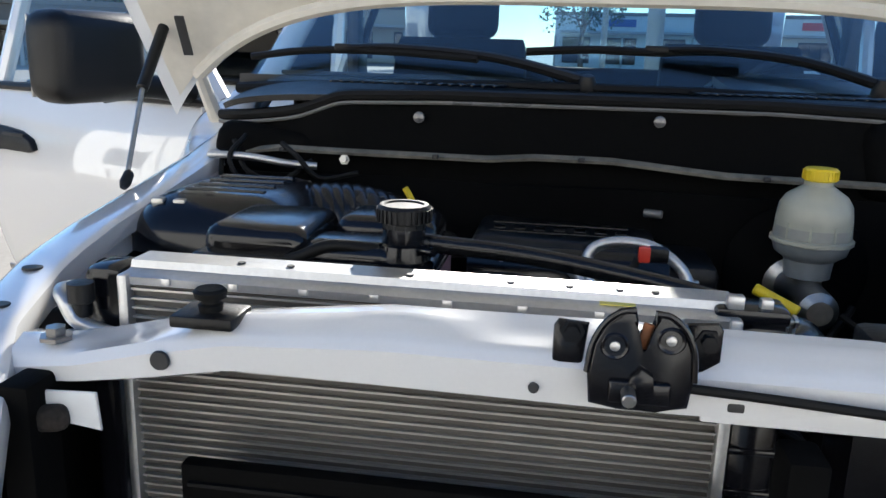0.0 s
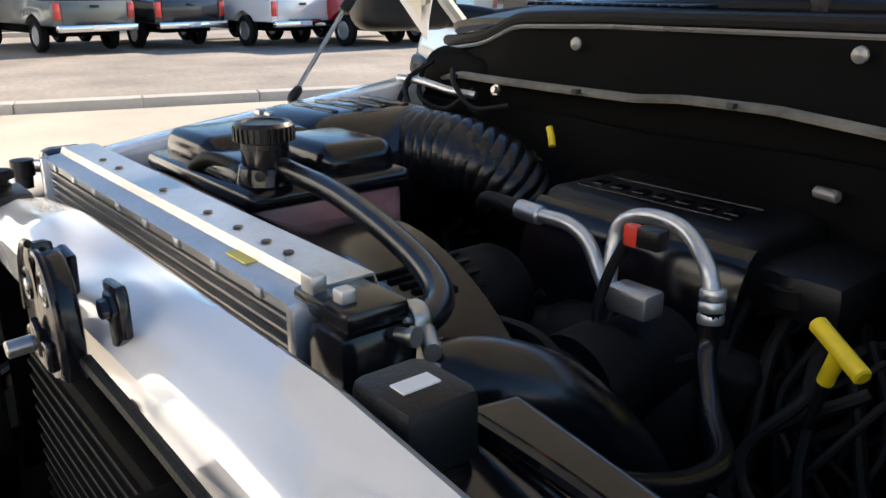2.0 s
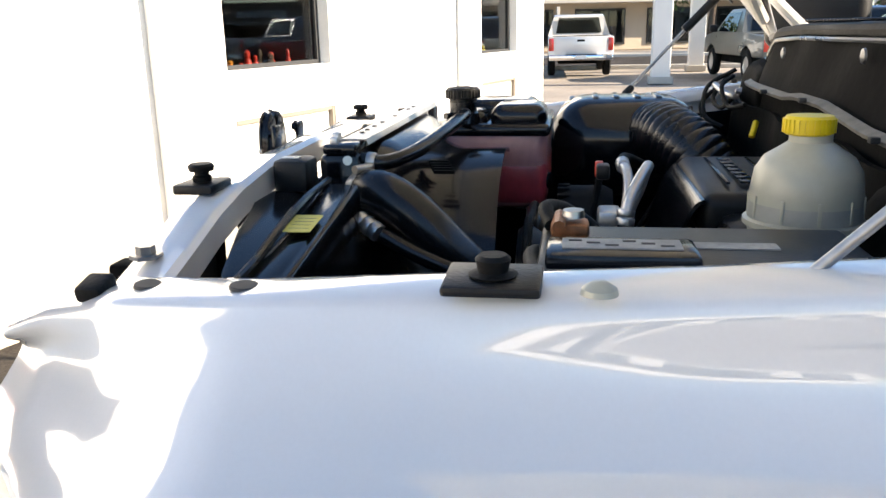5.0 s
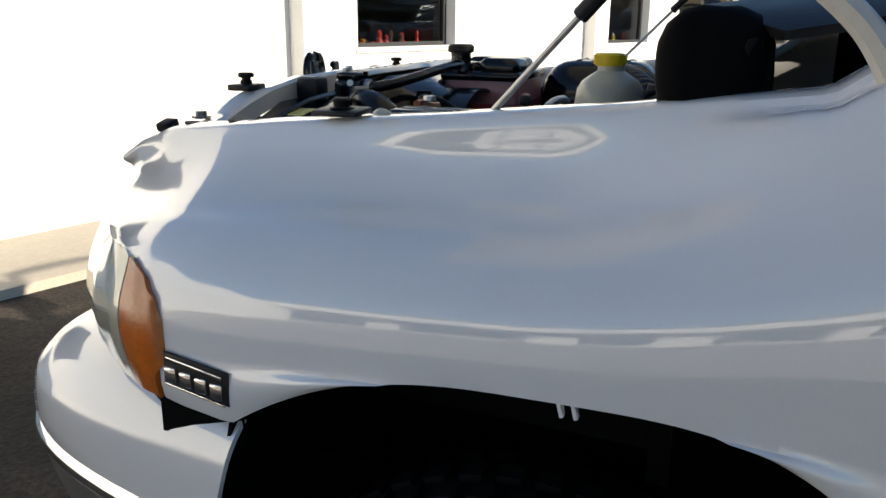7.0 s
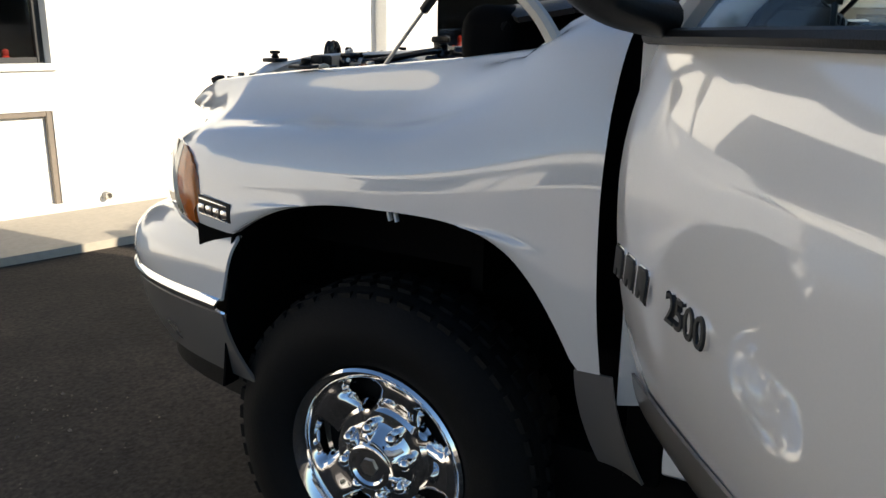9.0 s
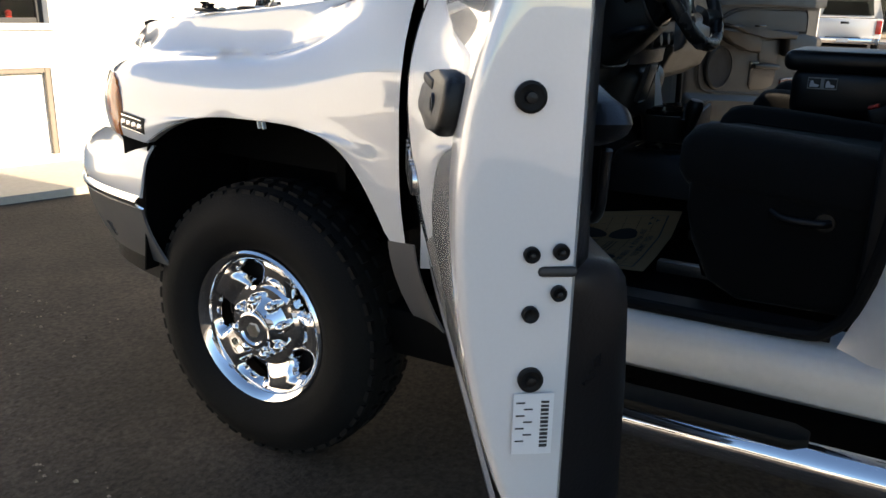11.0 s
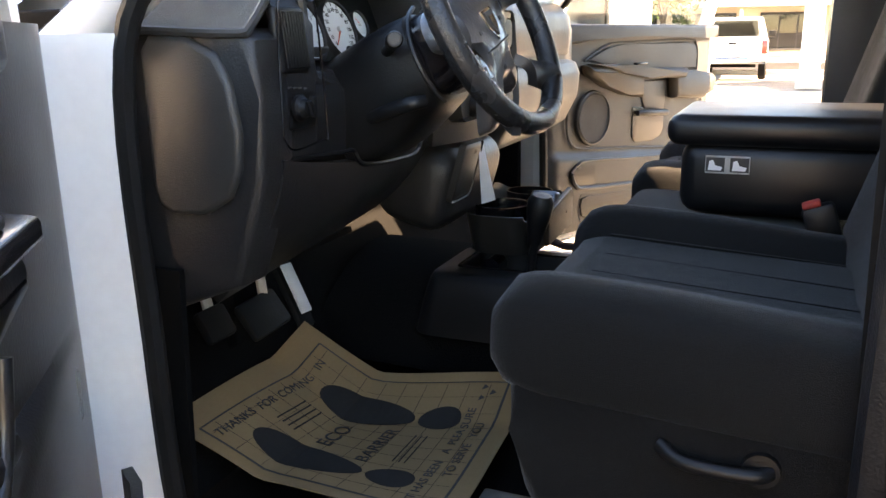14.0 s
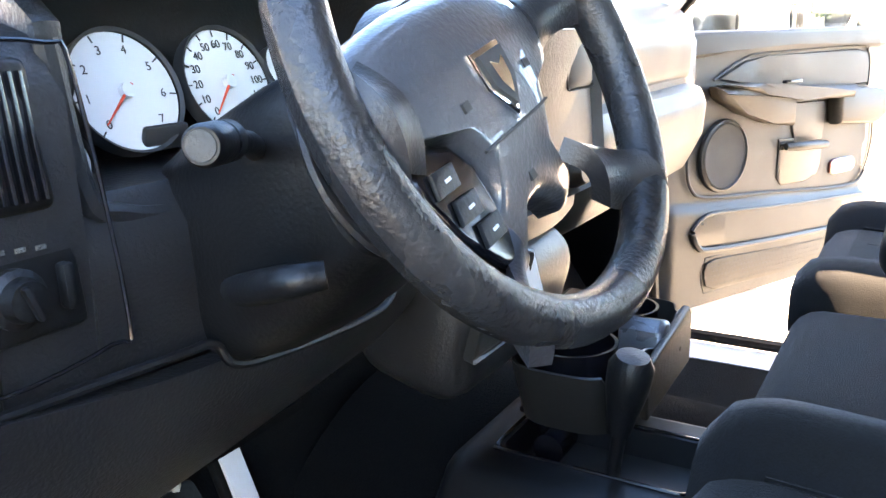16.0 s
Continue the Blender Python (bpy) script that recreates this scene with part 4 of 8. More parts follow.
LX, LZ = 0.009, 1.305
LATCH = [(-0.040, -0.040), (-0.043, -0.012), (-0.040, 0.012), (-0.031, 0.031), (-0.019, 0.041), (-0.007, 0.043), (-0.0045, 0.034), (-0.006, 0.022), (-0.003, 0.008), (0.002, 0.003),
         (0.007, 0.010), (0.010, 0.024), (0.009, 0.041), (0.020, 0.040), (0.033, 0.029), (0.041, 0.010), (0.043, -0.014), (0.040, -0.038), (0.015, -0.043), (-0.015, -0.044)]
latch = part("hood_latch", plate(LATCH, 0.016, lambda u, v, w: (u + LX, 0.080 + w, LZ + v), 0.0035, seg=3), M["gloss"], truck, "black hood latch with rounded claws")
part("claw_rim", tube([(u + LX, 0.081, LZ + v) for u, v in LATCH[1:6]], 0.0028, 8, k=4), M["gloss"], latch)
part("claw_rim", tube([(u + LX, 0.081, LZ + v) for u, v in LATCH[12:17]], 0.0028, 8, k=4), M["gloss"], latch)
for s in (-1, 1):
    part("flange", plate([(s * 0.040, 0.022), (s * 0.066, 0.024), (s * 0.070, 0.018), (s * 0.070, -0.010 if s > 0 else -0.014), (s * 0.045, -0.028)][::s], 0.008, lambda u, v, w: (u + LX - 0.002, 0.110 + w, LZ + v + 0.003 * s), 0.003), M["gloss"], latch, "bolted mounting flange")
    part("rivet", lathe((LX + s * 0.022, 0.0805, LZ + 0.016 + 0.004 * s), (0, -1, 0), [(0, 0.0045), (0.002, 0.004), (0.003, 0.0)], 12), M["alu"], latch)
    part("flange_bolt", lathe((LX + s * 0.056, 0.110, LZ + 0.012), (0, -1, 0), [(0, 0.011), (0.003, 0.011), (0.003, 0.007), (0.008, 0.0065), (0.008, 0)], 6), M["gloss"], latch)
    part("claw_press", lathe((LX + s * 0.022, 0.0802, LZ + 0.016 + 0.004 * s), (0, -1, 0), [(0, 0.012), (0.0015, 0.0105), (0.0005, 0.0085)], 20, caps=False), M["gloss"], latch)
part("lower_press", box((LX, 0.078, LZ - 0.026), (0.05, 0.006, 0.020), 0.0025, seg=3), M["gloss"], latch)
part("hook", plate([(-0.012, -0.014), (0.012, -0.016), (0.010, 0.002), (0.0, 0.008), (-0.008, 0.0)], 0.005, lambda u, v, w: (u + LX, 0.0735 + w, LZ - 0.012 + v), 0.0015), M["gloss"], latch)
part("spring_tab", box((LX + 0.002, 0.088, LZ + 0.020), (0.009, 0.004, 0.022), 0.001, m=rot(0, 14, 0)), M["copper"], latch, "tarnished copper spring tab")
part("release_pin", cyl((0.0, 0.088, 1.281), (0.0, 0.058, 1.279), 0.006, 12, ch=0.001), M["brushed"], latch)
latch.matrix_basis = Matrix.Translation((0, 0.018, 0))
part("release_cable", tube([(0.05, 0.094, 1.280), (0.15, 0.096, 1.274), (0.30, 0.098, 1.262), (0.44, 0.10, 1.24), (0.50, 0.06, 1.16), (0.5, 0.1, 1.05)], 0.0045, 8), M["rubber"], latch, "black release cable")

# grille support stays and coolers below the crossmember
for x in (-0.56, 0.15, 0.33, 0.50):
    part("support_post", box((x, 0.12, 1.0), (0.035, 0.05, 0.46), 0.006), M["bay"], truck, "dark grille support post")
cond = part("oil_cooler", box((-0.15, 0.172, 1.00), (0.56, 0.02, 0.26), 0.004), M["bay"], truck, "black oil cooler ahead of the radiator")
for k in range(12):
    part("cooler_fin", box((-0.15, 0.160, 0.89 + 0.02 * k), (0.54, 0.006, 0.004)), M["dark"], cond)
part("cooler_pipe", tube([(0.44, 0.10, 1.20), (0.47, 0.09, 1.10), (0.46, 0.11, 0.98)], 0.008, 10), M["brushed"], truck, "bare steel cooler pipe")
part("cooler_pipe", tube([(0.47, 0.10, 1.20), (0.50, 0.09, 1.10), (0.49, 0.11, 0.98)], 0.008, 10), M["brushed"], truck, "bare steel cooler pipe")

# ---- radiator ----
rad = part("radiator", box((-0.205, 0.257, 1.033), (0.62, 0.035, 0.525)), M["core"], truck, "aluminium radiator with fine horizontal tubes")
tube_me = None
for k in range(46):
    z = 1.288 - 0.0105 * k
    if tube_me is None:
        o = part("tube", box((0, 0, 0), (0.616, 0.006, 0.0024)), M["tube"], rad, smooth=False, at=Matrix.Translation((-0.205, 0.2365, z)))
        tube_me = o.data
    else:
        o = new("tube", tube_me)
        o.parent, o.matrix_basis = rad, Matrix.Translation((-0.205, 0.2365, z))
for x in (-0.518, 0.108):
    part("side_rail", box((x, 0.25, 1.04), (0.012, 0.05, 0.53), 0.003), M["alu"], rad, "bright aluminium side rail")
bar = part("top_bar", sheet(lambda u, v: (-0.52 + 0.63 * u, [0.233, 0.231, 0.236, 0.250, 0.253, 0.292, 0.295][int(round(v * 6))], [1.293, 1.302, 1.305, 1.307, 1.315, 1.315, 1.306][int(round(v * 6))]), 30, 6, 0.002), M["alu"], rad, "pale aluminium top bar")
for k in range(8):
    part("bar_tab", box((-0.47 + 0.075 * k, 0.2305, 1.299), (0.010, 0.004, 0.008), 0.001), M["alu"], bar)
# bar holes are dark discs on top, not cut through
for x in (-0.40, -0.345, -0.215, -0.11, -0.05, 0.0, 0.035):
    part("bar_hole", lathe((x, 0.266, 1.3155), (0, 0, 1), [(0, 0.0045), (0.0015, 0.004)], 10), M["ink"], bar)
part("bar_sticker", plate([(0.0, 0), (0.035, 0), (0.035, 0.010), (0.0, 0.010)], 0.001, lambda u, v, w: (-0.02 + u, 0.240 + v, 1.3065 + w)), M["foil"], bar, "yellow warning sticker")
part("end_tank", box((-0.545, 0.262, 1.09), (0.045, 0.06, 0.44), 0.012), M["gloss"], rad, "black plastic end tank")
part("end_tank", box((0.138, 0.262, 1.06), (0.05, 0.065, 0.48), 0.014), M["gloss"], rad, "black plastic end tank")
for k in range(10):
    part("tank_rib", box((0.138, 0.262, 1.26 - 0.045 * k), (0.056, 0.071, 0.007), 0.002), M["gloss"], rad)
part("tank_cap", box((0.125, 0.262, 1.305), (0.07, 0.05, 0.016), 0.005), M["gloss"], rad)
part("tank_clip", box((0.108, 0.245, 1.318), (0.016, 0.012, 0.014), 0.002), M["alu"], rad)
part("tank_clip", box((0.138, 0.25, 1.316), (0.012, 0.012, 0.012), 0.002), M["alu"], rad)
part("petcock", lathe((0.16, 0.275, 1.29), (0.7, 0.2, 0.1), [(0, 0.005), (0.012, 0.005), (0.012, 0.007), (0.016, 0.007), (0.016, 0.0)], 12), M["brushed"], rad)
# air conditioning pipe beside it
ac = part("ac_line", tube([(-0.60, 0.26, 1.275), (-0.584, 0.22, 1.284), (-0.572, 0.208, 1.276), (-0.560, 0.206, 1.258), (-0.535, 0.207, 1.248), (-0.49, 0.21, 1.238)], 0.0085, 12), M["alu"], truck, "bare aluminium refrigerant line")
part("service_cap", lathe((-0.556, 0.212, 1.262), (0, 0, 1), [(0, 0.010), (0.014, 0.011), (0.016, 0.014), (0.036, 0.014), (0.038, 0.0)], 14), M["plastic"], ac)

# ---- fan shroud ----
def shroud(u, v):
    a = 2 * math.pi * u
    sq = 1 / max(abs(math.cos(a)), abs(math.sin(a)))
    r0, r1 = min(sq, 1.25), 1.0
    k = min(1, v / 0.62)
    k = k * k * (3 - 2 * k)
    rx, rz = 0.305 * r0 * (1 - k) + 0.255 * k, 0.235 * r0 * (1 - k) + 0.255 * k
    cx, cz = -0.20 * (1 - k) - 0.135 * k, 1.06 * (1 - k) + 1.005 * k
    return cx + rx * math.cos(a), 0.285 + 0.20 * v, cz + rz * math.sin(a)


sh = part("fan_shroud", sheet(shroud, 72, 16, 0.005), M["gloss"], truck, "black moulded fan shroud")
bm = B()
for k in range(9):
    a = 2 * math.pi * k / 9
    m = rot(0, math.degrees(-a), 0)
    box(Vector((-0.135, 0.42, 1.005)) + m @ Vector((0.14, 0, 0)), (0.19, 0.012, 0.07), 0.003, bm, m @ rot(28, 0, 0))
part("fan", bm, M["plastic"], truck, "black engine cooling fan")
for k in range(5):
    part("embossed_bar", box((0.0 + 0.012 * k, 0.385 + 0.004 * k, 1.262 - 0.002 * k), (0.007, 0.034, 0.006), 0.001), M["bay"], sh)
part("shroud_tab", box((0.118, 0.47, 1.075), (0.05, 0.03, 0.02), 0.004), M["gloss"], sh)

# ---- coolant tank ----
tank = part("coolant_tank", box((-0.355, 0.455, 1.215), (0.29, 0.20, 0.155), 0.02, seg=3), M["coolant"], truck, "translucent coolant tank with pink fluid")
part("fluid", box((-0.355, 0.455, 1.188), (0.2925, 0.2025, 0.095), 0.02, seg=3), M["redfluid"], tank, "red coolant showing through")
part("tank_boss", lathe((-0.235, 0.557, 1.19), (0.3, 1, 0), [(0, 0.016), (0.004, 0.016), (0.006, 0.010)], 16), M["gloss"], tank)
part("tank_lid", box((-0.355, 0.455, 1.288), (0.30, 0.212, 0.024), 0.010, seg=3), M["gloss"], tank, "black welded lid seam")
for c, d in (((-0.43, 0.45, 1.303), (0.135, 0.16, 0.056)), ((-0.285, 0.500, 1.305), (0.135, 0.105, 0.058)), ((-0.31, 0.40, 1.298), (0.12, 0.08, 0.045))):
    part("lid_bulge", box(c, d, 0.022, seg=6), M["gloss"], tank, "glossy rounded lobe of the tank top")
part("filler_neck", lathe((-0.248, 0.393, 1.298), (0, 0, 1), [(0, 0.034), (0.02, 0.030), (0.022, 0.026), (0.05, 0.026)], 24), M["gloss"], tank)
cap = part("filler_cap", lathe((-0.248, 0.393, 1.338), (0, 0, 1), [(0, 0.026), (0.006, 0.026), (0.008, 0.031), (0.024, 0.032), (0.028, 0.029), (0.028, 0.024), (0.026, 0.022), (0.026, 0)], 36), M["plastic"], tank, "ribbed black pressure cap")
bm = B()
for k in range(30):
    a = 2 * math.pi * k / 30
    box((-0.248 + 0.0322 * math.cos(a), 0.393 + 0.0322 * math.sin(a), 1.354), (0.003, 0.003, 0.015), 0, bm, rot(0, 0, math.degrees(a)))
part("cap_ribs", bm, M["plastic"], cap, smooth=False)["kind"] = "stuff"
part("overflow_hose", tube([(-0.275, 0.375, 1.312), (-0.33, 0.365, 1.316), (-0.37, 0.36, 1.30), (-0.41, 0.375, 1.287), (-0.47, 0.40, 1.286), (-0.50, 0.45, 1.285)], 0.0075, 10), M["rubber"], tank, "small black overflow hose")
for a in (-0.6, 2.2):
    part("nipple", cyl((-0.248, 0.393, 1.312), (-0.248 + 0.05 * math.cos(a), 0.393 + 0.05 * math.sin(a), 1.316), 0.006, 10), M["gloss"], tank)
hose = part("coolant_hose", tube([(-0.225, 0.40, 1.318), (-0.1, 0.395, 1.312), (0.03, 0.375, 1.298), (0.105, 0.352, 1.288), (0.135, 0.322, 1.283), (0.135, 0.290, 1.287)], 0.0115, 14), M["hose"], truck, "black rubber coolant hose")
part("hose_clip", lathe((0.1355, 0.312, 1.2835), (0, -1, 0.1), [(0, 0.0135), (0.002, 0.0145), (0.012, 0.0145), (0.014, 0.0135)], 14), M["brushed"], hose)
big = part("radiator_hose", tube([(0.150, 0.288, 1.238), (0.186, 0.330, 1.246), (0.205, 0.378, 1.222), (0.205, 0.45, 1.15), (0.175, 0.53, 1.06), (0.12, 0.6, 0.97)], 0.034, 18), M["hose"], truck, "thick black upper radiator hose")
cl = part("hose_clamp", lathe((0.158, 0.297, 1.240), (0.66, 0.75, 0.10), [(0, 0.0345), (0, 0.0362), (0.016, 0.0362), (0.016, 0.0345)], 28, caps=False), M["brushed"], big, "steel worm-drive clamp")
part("clamp_screw", cyl((0.148, 0.308, 1.279), (0.178, 0.290, 1.279), 0.0065, 10), M["brushed"], cl)

# ---- air box and intake duct ----
ab = part("air_box", box((-0.585, 0.715, 1.205), (0.29, 0.33, 0.23), 0.085, seg=6), M["gloss"], truck, "glossy black air filter housing")
for k in range(4):
    part("lid_rib", box((-0.585, 0.65 + 0.045 * k, 1.319), (0.13, 0.014, 0.008), 0.003), M["gloss"], ab)
for x in (-0.70, -0.665):
    part("latch_clip", box((x + 0.03, 0.60, 1.306), (0.02, 0.018, 0.014), 0.003), M["brushed"], ab)
part("intake_duct", tube([(-0.50, 0.77, 1.245), (-0.455, 0.785, 1.25), (-0.40, 0.81, 1.242), (-0.355, 0.845, 1.215), (-0.335, 0.88, 1.17), (-0.33, 0.91, 1.12)], 0.064, 24, k=12, ribs=0.06, rib_every=3), M["hose"], truck, "ribbed black rubber intake duct")
part("duct_clamp", lathe((-0.502, 0.769, 1.245), (0.95, 0.25, 0.1), [(0, 0.067), (0.016, 0.067)], 28, caps=False), M["plastic"], truck)

# ---- engine ----
part("engine_block", box((-0.02, 0.81, 0.93), (0.30, 0.36, 0.38), 0.09, seg=5), M["dark"], truck, "dark mottled engine block")
cov = part("engine_cover", box((-0.055, 0.885, 1.200), (0.32, 0.19, 0.075), 0.02, seg=3, m=rot(0, 2, 0)), M["plastic"], truck, "black plastic engine cover")
part("cover_skirt", sheet(lambda u, v: (-0.215 + 0.33 * u, 0.795 - 0.05 * v, 1.222 - 0.13 * v * v), 12, 6, 0.006), M["gloss"], cov)
for k in range(7):
    part("raised_bar", box((-0.17 + 0.035 * k, 0.865, 1.241), (0.020, 0.022, 0.004), 0.001), M["gloss"], cov)
part("raised_bar", box((-0.065, 0.905, 1.241), (0.24, 0.006, 0.004), 0.001), M["gloss"], cov)
part("raised_bar", box((-0.065, 0.835, 1.241), (0.24, 0.006, 0.004), 0.001), M["gloss"], cov)
part("coil_cover", box((0.145, 0.90, 1.175), (0.12, 0.17, 0.06), 0.02), M["plastic"], truck)
oc = part("oil_filler", lathe((0.137, 0.842, 1.165), (0, 0, 1), [(0, 0.035), (0.02, 0.035), (0.022, 0.028), (0.034, 0.026), (0.034, 0)], 20), M["plastic"], truck, "black oil filler cap")
part("cap_mark", lathe((0.137, 0.842, 1.1995), (0, 0, 1), [(0, 0.016), (0.001, 0.016)], 16), M["foil"], oc)
for k in range(3):
    part("vacuum_hose", tube([(0.05 + 0.05 * k, 0.98, 1.20 - 0.02 * k), (0.08 + 0.05 * k, 0.9, 1.19 - 0.03 * k), (0.10 + 0.05 * k, 0.78, 1.12), (0.12 + 0.06 * k, 0.7, 0.98)], 0.008, 8), M["rubber"], truck)
part("bare_fitting", cyl((0.085, 0.965, 1.262), (0.118, 0.957, 1.262), 0.008, 12, ch=0.002), M["silver"], truck)
part("transmission_dipstick", tube([(-0.36, 0.955, 1.285), (-0.35, 0.95, 1.272), (-0.342, 0.945, 1.258)], 0.006, 8), M["yellow"], truck, "thin yellow dipstick")
alt = part("alternator", lathe((-0.165, 0.575, 1.125), (0, 1, 0), [(0, 0.03), (0.004, 0.058), (0.02, 0.068), (0.085, 0.068), (0.10, 0.06), (0.105, 0.0)], 36), M["dark"], truck, "grey finned alternator")
bm = B()
for k in range(22):
    a = 2 * math.pi * k / 22
    m = rot(0, math.degrees(a), 0)
    box(Vector((-0.165, 0.588, 1.125)) + m @ Vector((0, 0, 0.060)), (0.007, 0.022, 0.022), 0.001, bm, m)
part("finning", bm, M["dark"], alt, smooth=False)["kind"] = "stuff"
part("pulley", lathe((-0.165, 0.52, 1.125), (0, 1, 0), [(0, 0.026), (0.008, 0.032), (0.012, 0.026), (0.016, 0.032), (0.02, 0.026), (0.024, 0.032), (0.05, 0.02)], 24), M["brushed"], alt)
comp = part("compressor", lathe((0.045, 0.57, 1.10), (0, 1, 0), [(0, 0.04), (0.004, 0.062), (0.06, 0.064), (0.062, 0.055), (0.16, 0.058), (0.17, 0.04), (0.17, 0)], 32), M["dark"], truck, "refrigerant compressor with pulley")
part("pulley", lathe((0.045, 0.515, 1.10), (0, 1, 0), [(0, 0.02), (0.004, 0.06), (0.012, 0.066), (0.016, 0.06), (0.020, 0.066), (0.024, 0.06), (0.028, 0.066), (0.05, 0.05)], 32), M["plastic"], comp)
part("belt", tube([(-0.195, 0.535, 1.135), (-0.165, 0.535, 1.157), (-0.05, 0.535, 1.165), (0.045, 0.535, 1.166), (0.11, 0.535, 1.10), (0.06, 0.535, 1.02), (-0.05, 0.535, 0.95), (-0.19, 0.535, 1.05)], 0.008, 8), M["rubber"], truck, "black drive belt")
part("manifold_block", box((0.055, 0.66, 1.185), (0.055, 0.035, 0.03), 0.006), M["alu"], comp)
p1 = part("refrigerant_pipe", tube([(-0.127, 0.690, 1.236), (-0.075, 0.693, 1.235), (-0.045, 0.695, 1.22), (-0.022, 0.692, 1.19), (0.0, 0.685, 1.165)], 0.009, 12), M["alu"], truck, "bent aluminium refrigerant pipe")
part("crimp", cyl((-0.155, 0.69, 1.237), (-0.115, 0.69, 1.236), 0.0125, 16, ch=0.002), M["alu"], p1)
part("rubber_line", tube([(-0.155, 0.69, 1.237), (-0.22, 0.70, 1.235), (-0.28, 0.74, 1.21)], 0.0105, 12), M["rubber"], p1)
p2 = part("refrigerant_pipe", tube([(-0.005, 0.69, 1.17), (-0.018, 0.71, 1.215), (-0.015, 0.718, 1.243), (0.01, 0.72, 1.258), (0.05, 0.715, 1.262), (0.085, 0.705, 1.256), (0.118, 0.69, 1.235), (0.133, 0.682, 1.212)], 0.009, 12), M["alu"], truck, "bent aluminium refrigerant pipe")
for dz in (0.0, 0.013, 0.026):
    part("crimp", lathe((0.134, 0.681, 1.216 - dz), (0.15, -0.1, -1), [(0, 0.0125), (0.002, 0.0135), (0.009, 0.0135), (0.011, 0.0125)], 16), M["alu"], p2)
part("rubber_line", tube([(0.136, 0.68, 1.195), (0.14, 0.67, 1.15), (0.19, 0.61, 1.125), (0.244, 0.541, 1.13), (0.258, 0.472, 1.145), (0.262, 0.40, 1.175), (0.256, 0.345, 1.203)], 0.011, 12), M["hose"], p2, "black refrigerant hose")
for k in range(3):
    part("crimp", lathe((0.256 - 0.008 * k, 0.342 - 0.012 * k, 1.204 + 0.005 * k), (-0.45, -0.75, 0.4), [(0, 0.0125), (0.002, 0.0135), (0.011, 0.0135), (0.013, 0.0125)], 16), M["alu"], p2)
part("pipe_end", tube([(0.235, 0.310, 1.218), (0.215, 0.285, 1.225), (0.20, 0.262, 1.222)], 0.010, 12), M["alu"], p2)
part("red_lock", box((0.060, 0.643, 1.262), (0.018, 0.012, 0.024), 0.003), M["redp"], comp, "red connector lock")
part("plug", box((0.08, 0.648, 1.262), (0.03, 0.02, 0.022), 0.004), M["plastic"], comp)
part("plug_wire", tube([(0.052, 0.645, 1.255), (0.035, 0.64, 1.215), (0.03, 0.63, 1.17), (0.05, 0.62, 1.13), (0.085, 0.64, 1.12)], 0.006, 8), M["rubber"], comp)
dip = part("dipstick_handle", cyl((0.232, 0.700, 1.207), (0.292, 0.672, 1.182), 0.009, 12, ch=0.002), M["yellow"], truck, "yellow tee dipstick handle")
part("stem", cyl((0.262, 0.688, 1.192), (0.25, 0.695, 1.155), 0.008, 10), M["yellow"], dip)
part("dipstick_tube", tube([(0.25, 0.695, 1.157), (0.235, 0.70, 1.08), (0.2, 0.72, 0.95)], 0.006, 8), M["dark"], dip)
pc = part("steering_fluid_cap", lathe((0.232, 0.652, 0.985), (0, 0, 1), [(0, 0.03), (0.018, 0.03), (0.02, 0.026), (0.022, 0)], 24), M["plastic"], truck, "black steering fluid cap with yellow ring")
part("cap_ring", lathe((0.232, 0.652, 1.0075), (0, 0, 1), [(0, 0.026), (0.001, 0.026), (0.001, 0.019)], 24, caps=False), M["yellow"], pc)
part("bottle_body", lathe((0.232, 0.652, 0.885), (0, 0, 1), [(0, 0.045), (0.08, 0.045), (0.10, 0.03)], 20), M["dark"], pc)

# ---- brake fluid bottle ----
BOT = [(0, 0.036), (0.03, 0.039), (0.042, 0.056), (0.058, 0.061), (0.060, 0.066), (0.066, 0.066), (0.068, 0.061), (0.10, 0.060), (0.122, 0.057), (0.137, 0.048), (0.147, 0.033), (0.154, 0.023), (0.175, 0.022)]
br = part("brake_fluid_bottle", lathe((0.352, 0.865, 1.19), (0, 0, 1), BOT, 40), M["bottle"], truck, "milky brake fluid bottle with yellow cap")
part("fluid", lathe((0.352, 0.865, 1.1895), (0, 0, 1), [(h, r + 0.0006) for h, r in BOT[:4]] + [(0.0585, 0.0616)], 40), M["fluid"], br, "dark fluid showing through the bottle")
part("fluid", lathe((0.352, 0.865, 1.1895), (0, 0, 1), [(0.069, 0.0616), (0.098, 0.0597), (0.104, 0.0585)], 40, caps=False), M["fluid2"], br, "cloudy fluid line in the bottle")
for k in range(10):
    a = 2 * math.pi * k / 10
    part("level_mark", box((0.352 + 0.061 * math.cos(a), 0.865 + 0.061 * math.sin(a), 1.272), (0.002, 0.004, 0.026), 0.0006, m=rot(0, 0, math.degrees(a))), M["bottle"], br)
yc = part("cap", lathe((0.352, 0.862, 1.352), (0, 0, 1), [(0, 0.024), (0.002, 0.0265), (0.018, 0.0265), (0.021, 0.024), (0.022, 0)], 32), M["yellow"], br, "yellow screw cap")
bm = B()
for k in range(28):
    a = 2 * math.pi * k / 28
    box((0.352 + 0.0265 * math.cos(a), 0.862 + 0.0265 * math.sin(a), 1.362), (0.003, 0.003, 0.015), 0, bm, rot(0, 0, math.degrees(a)))
part("cap_ribs", bm, M["yellow"], yc, smooth=False)["kind"] = "stuff"
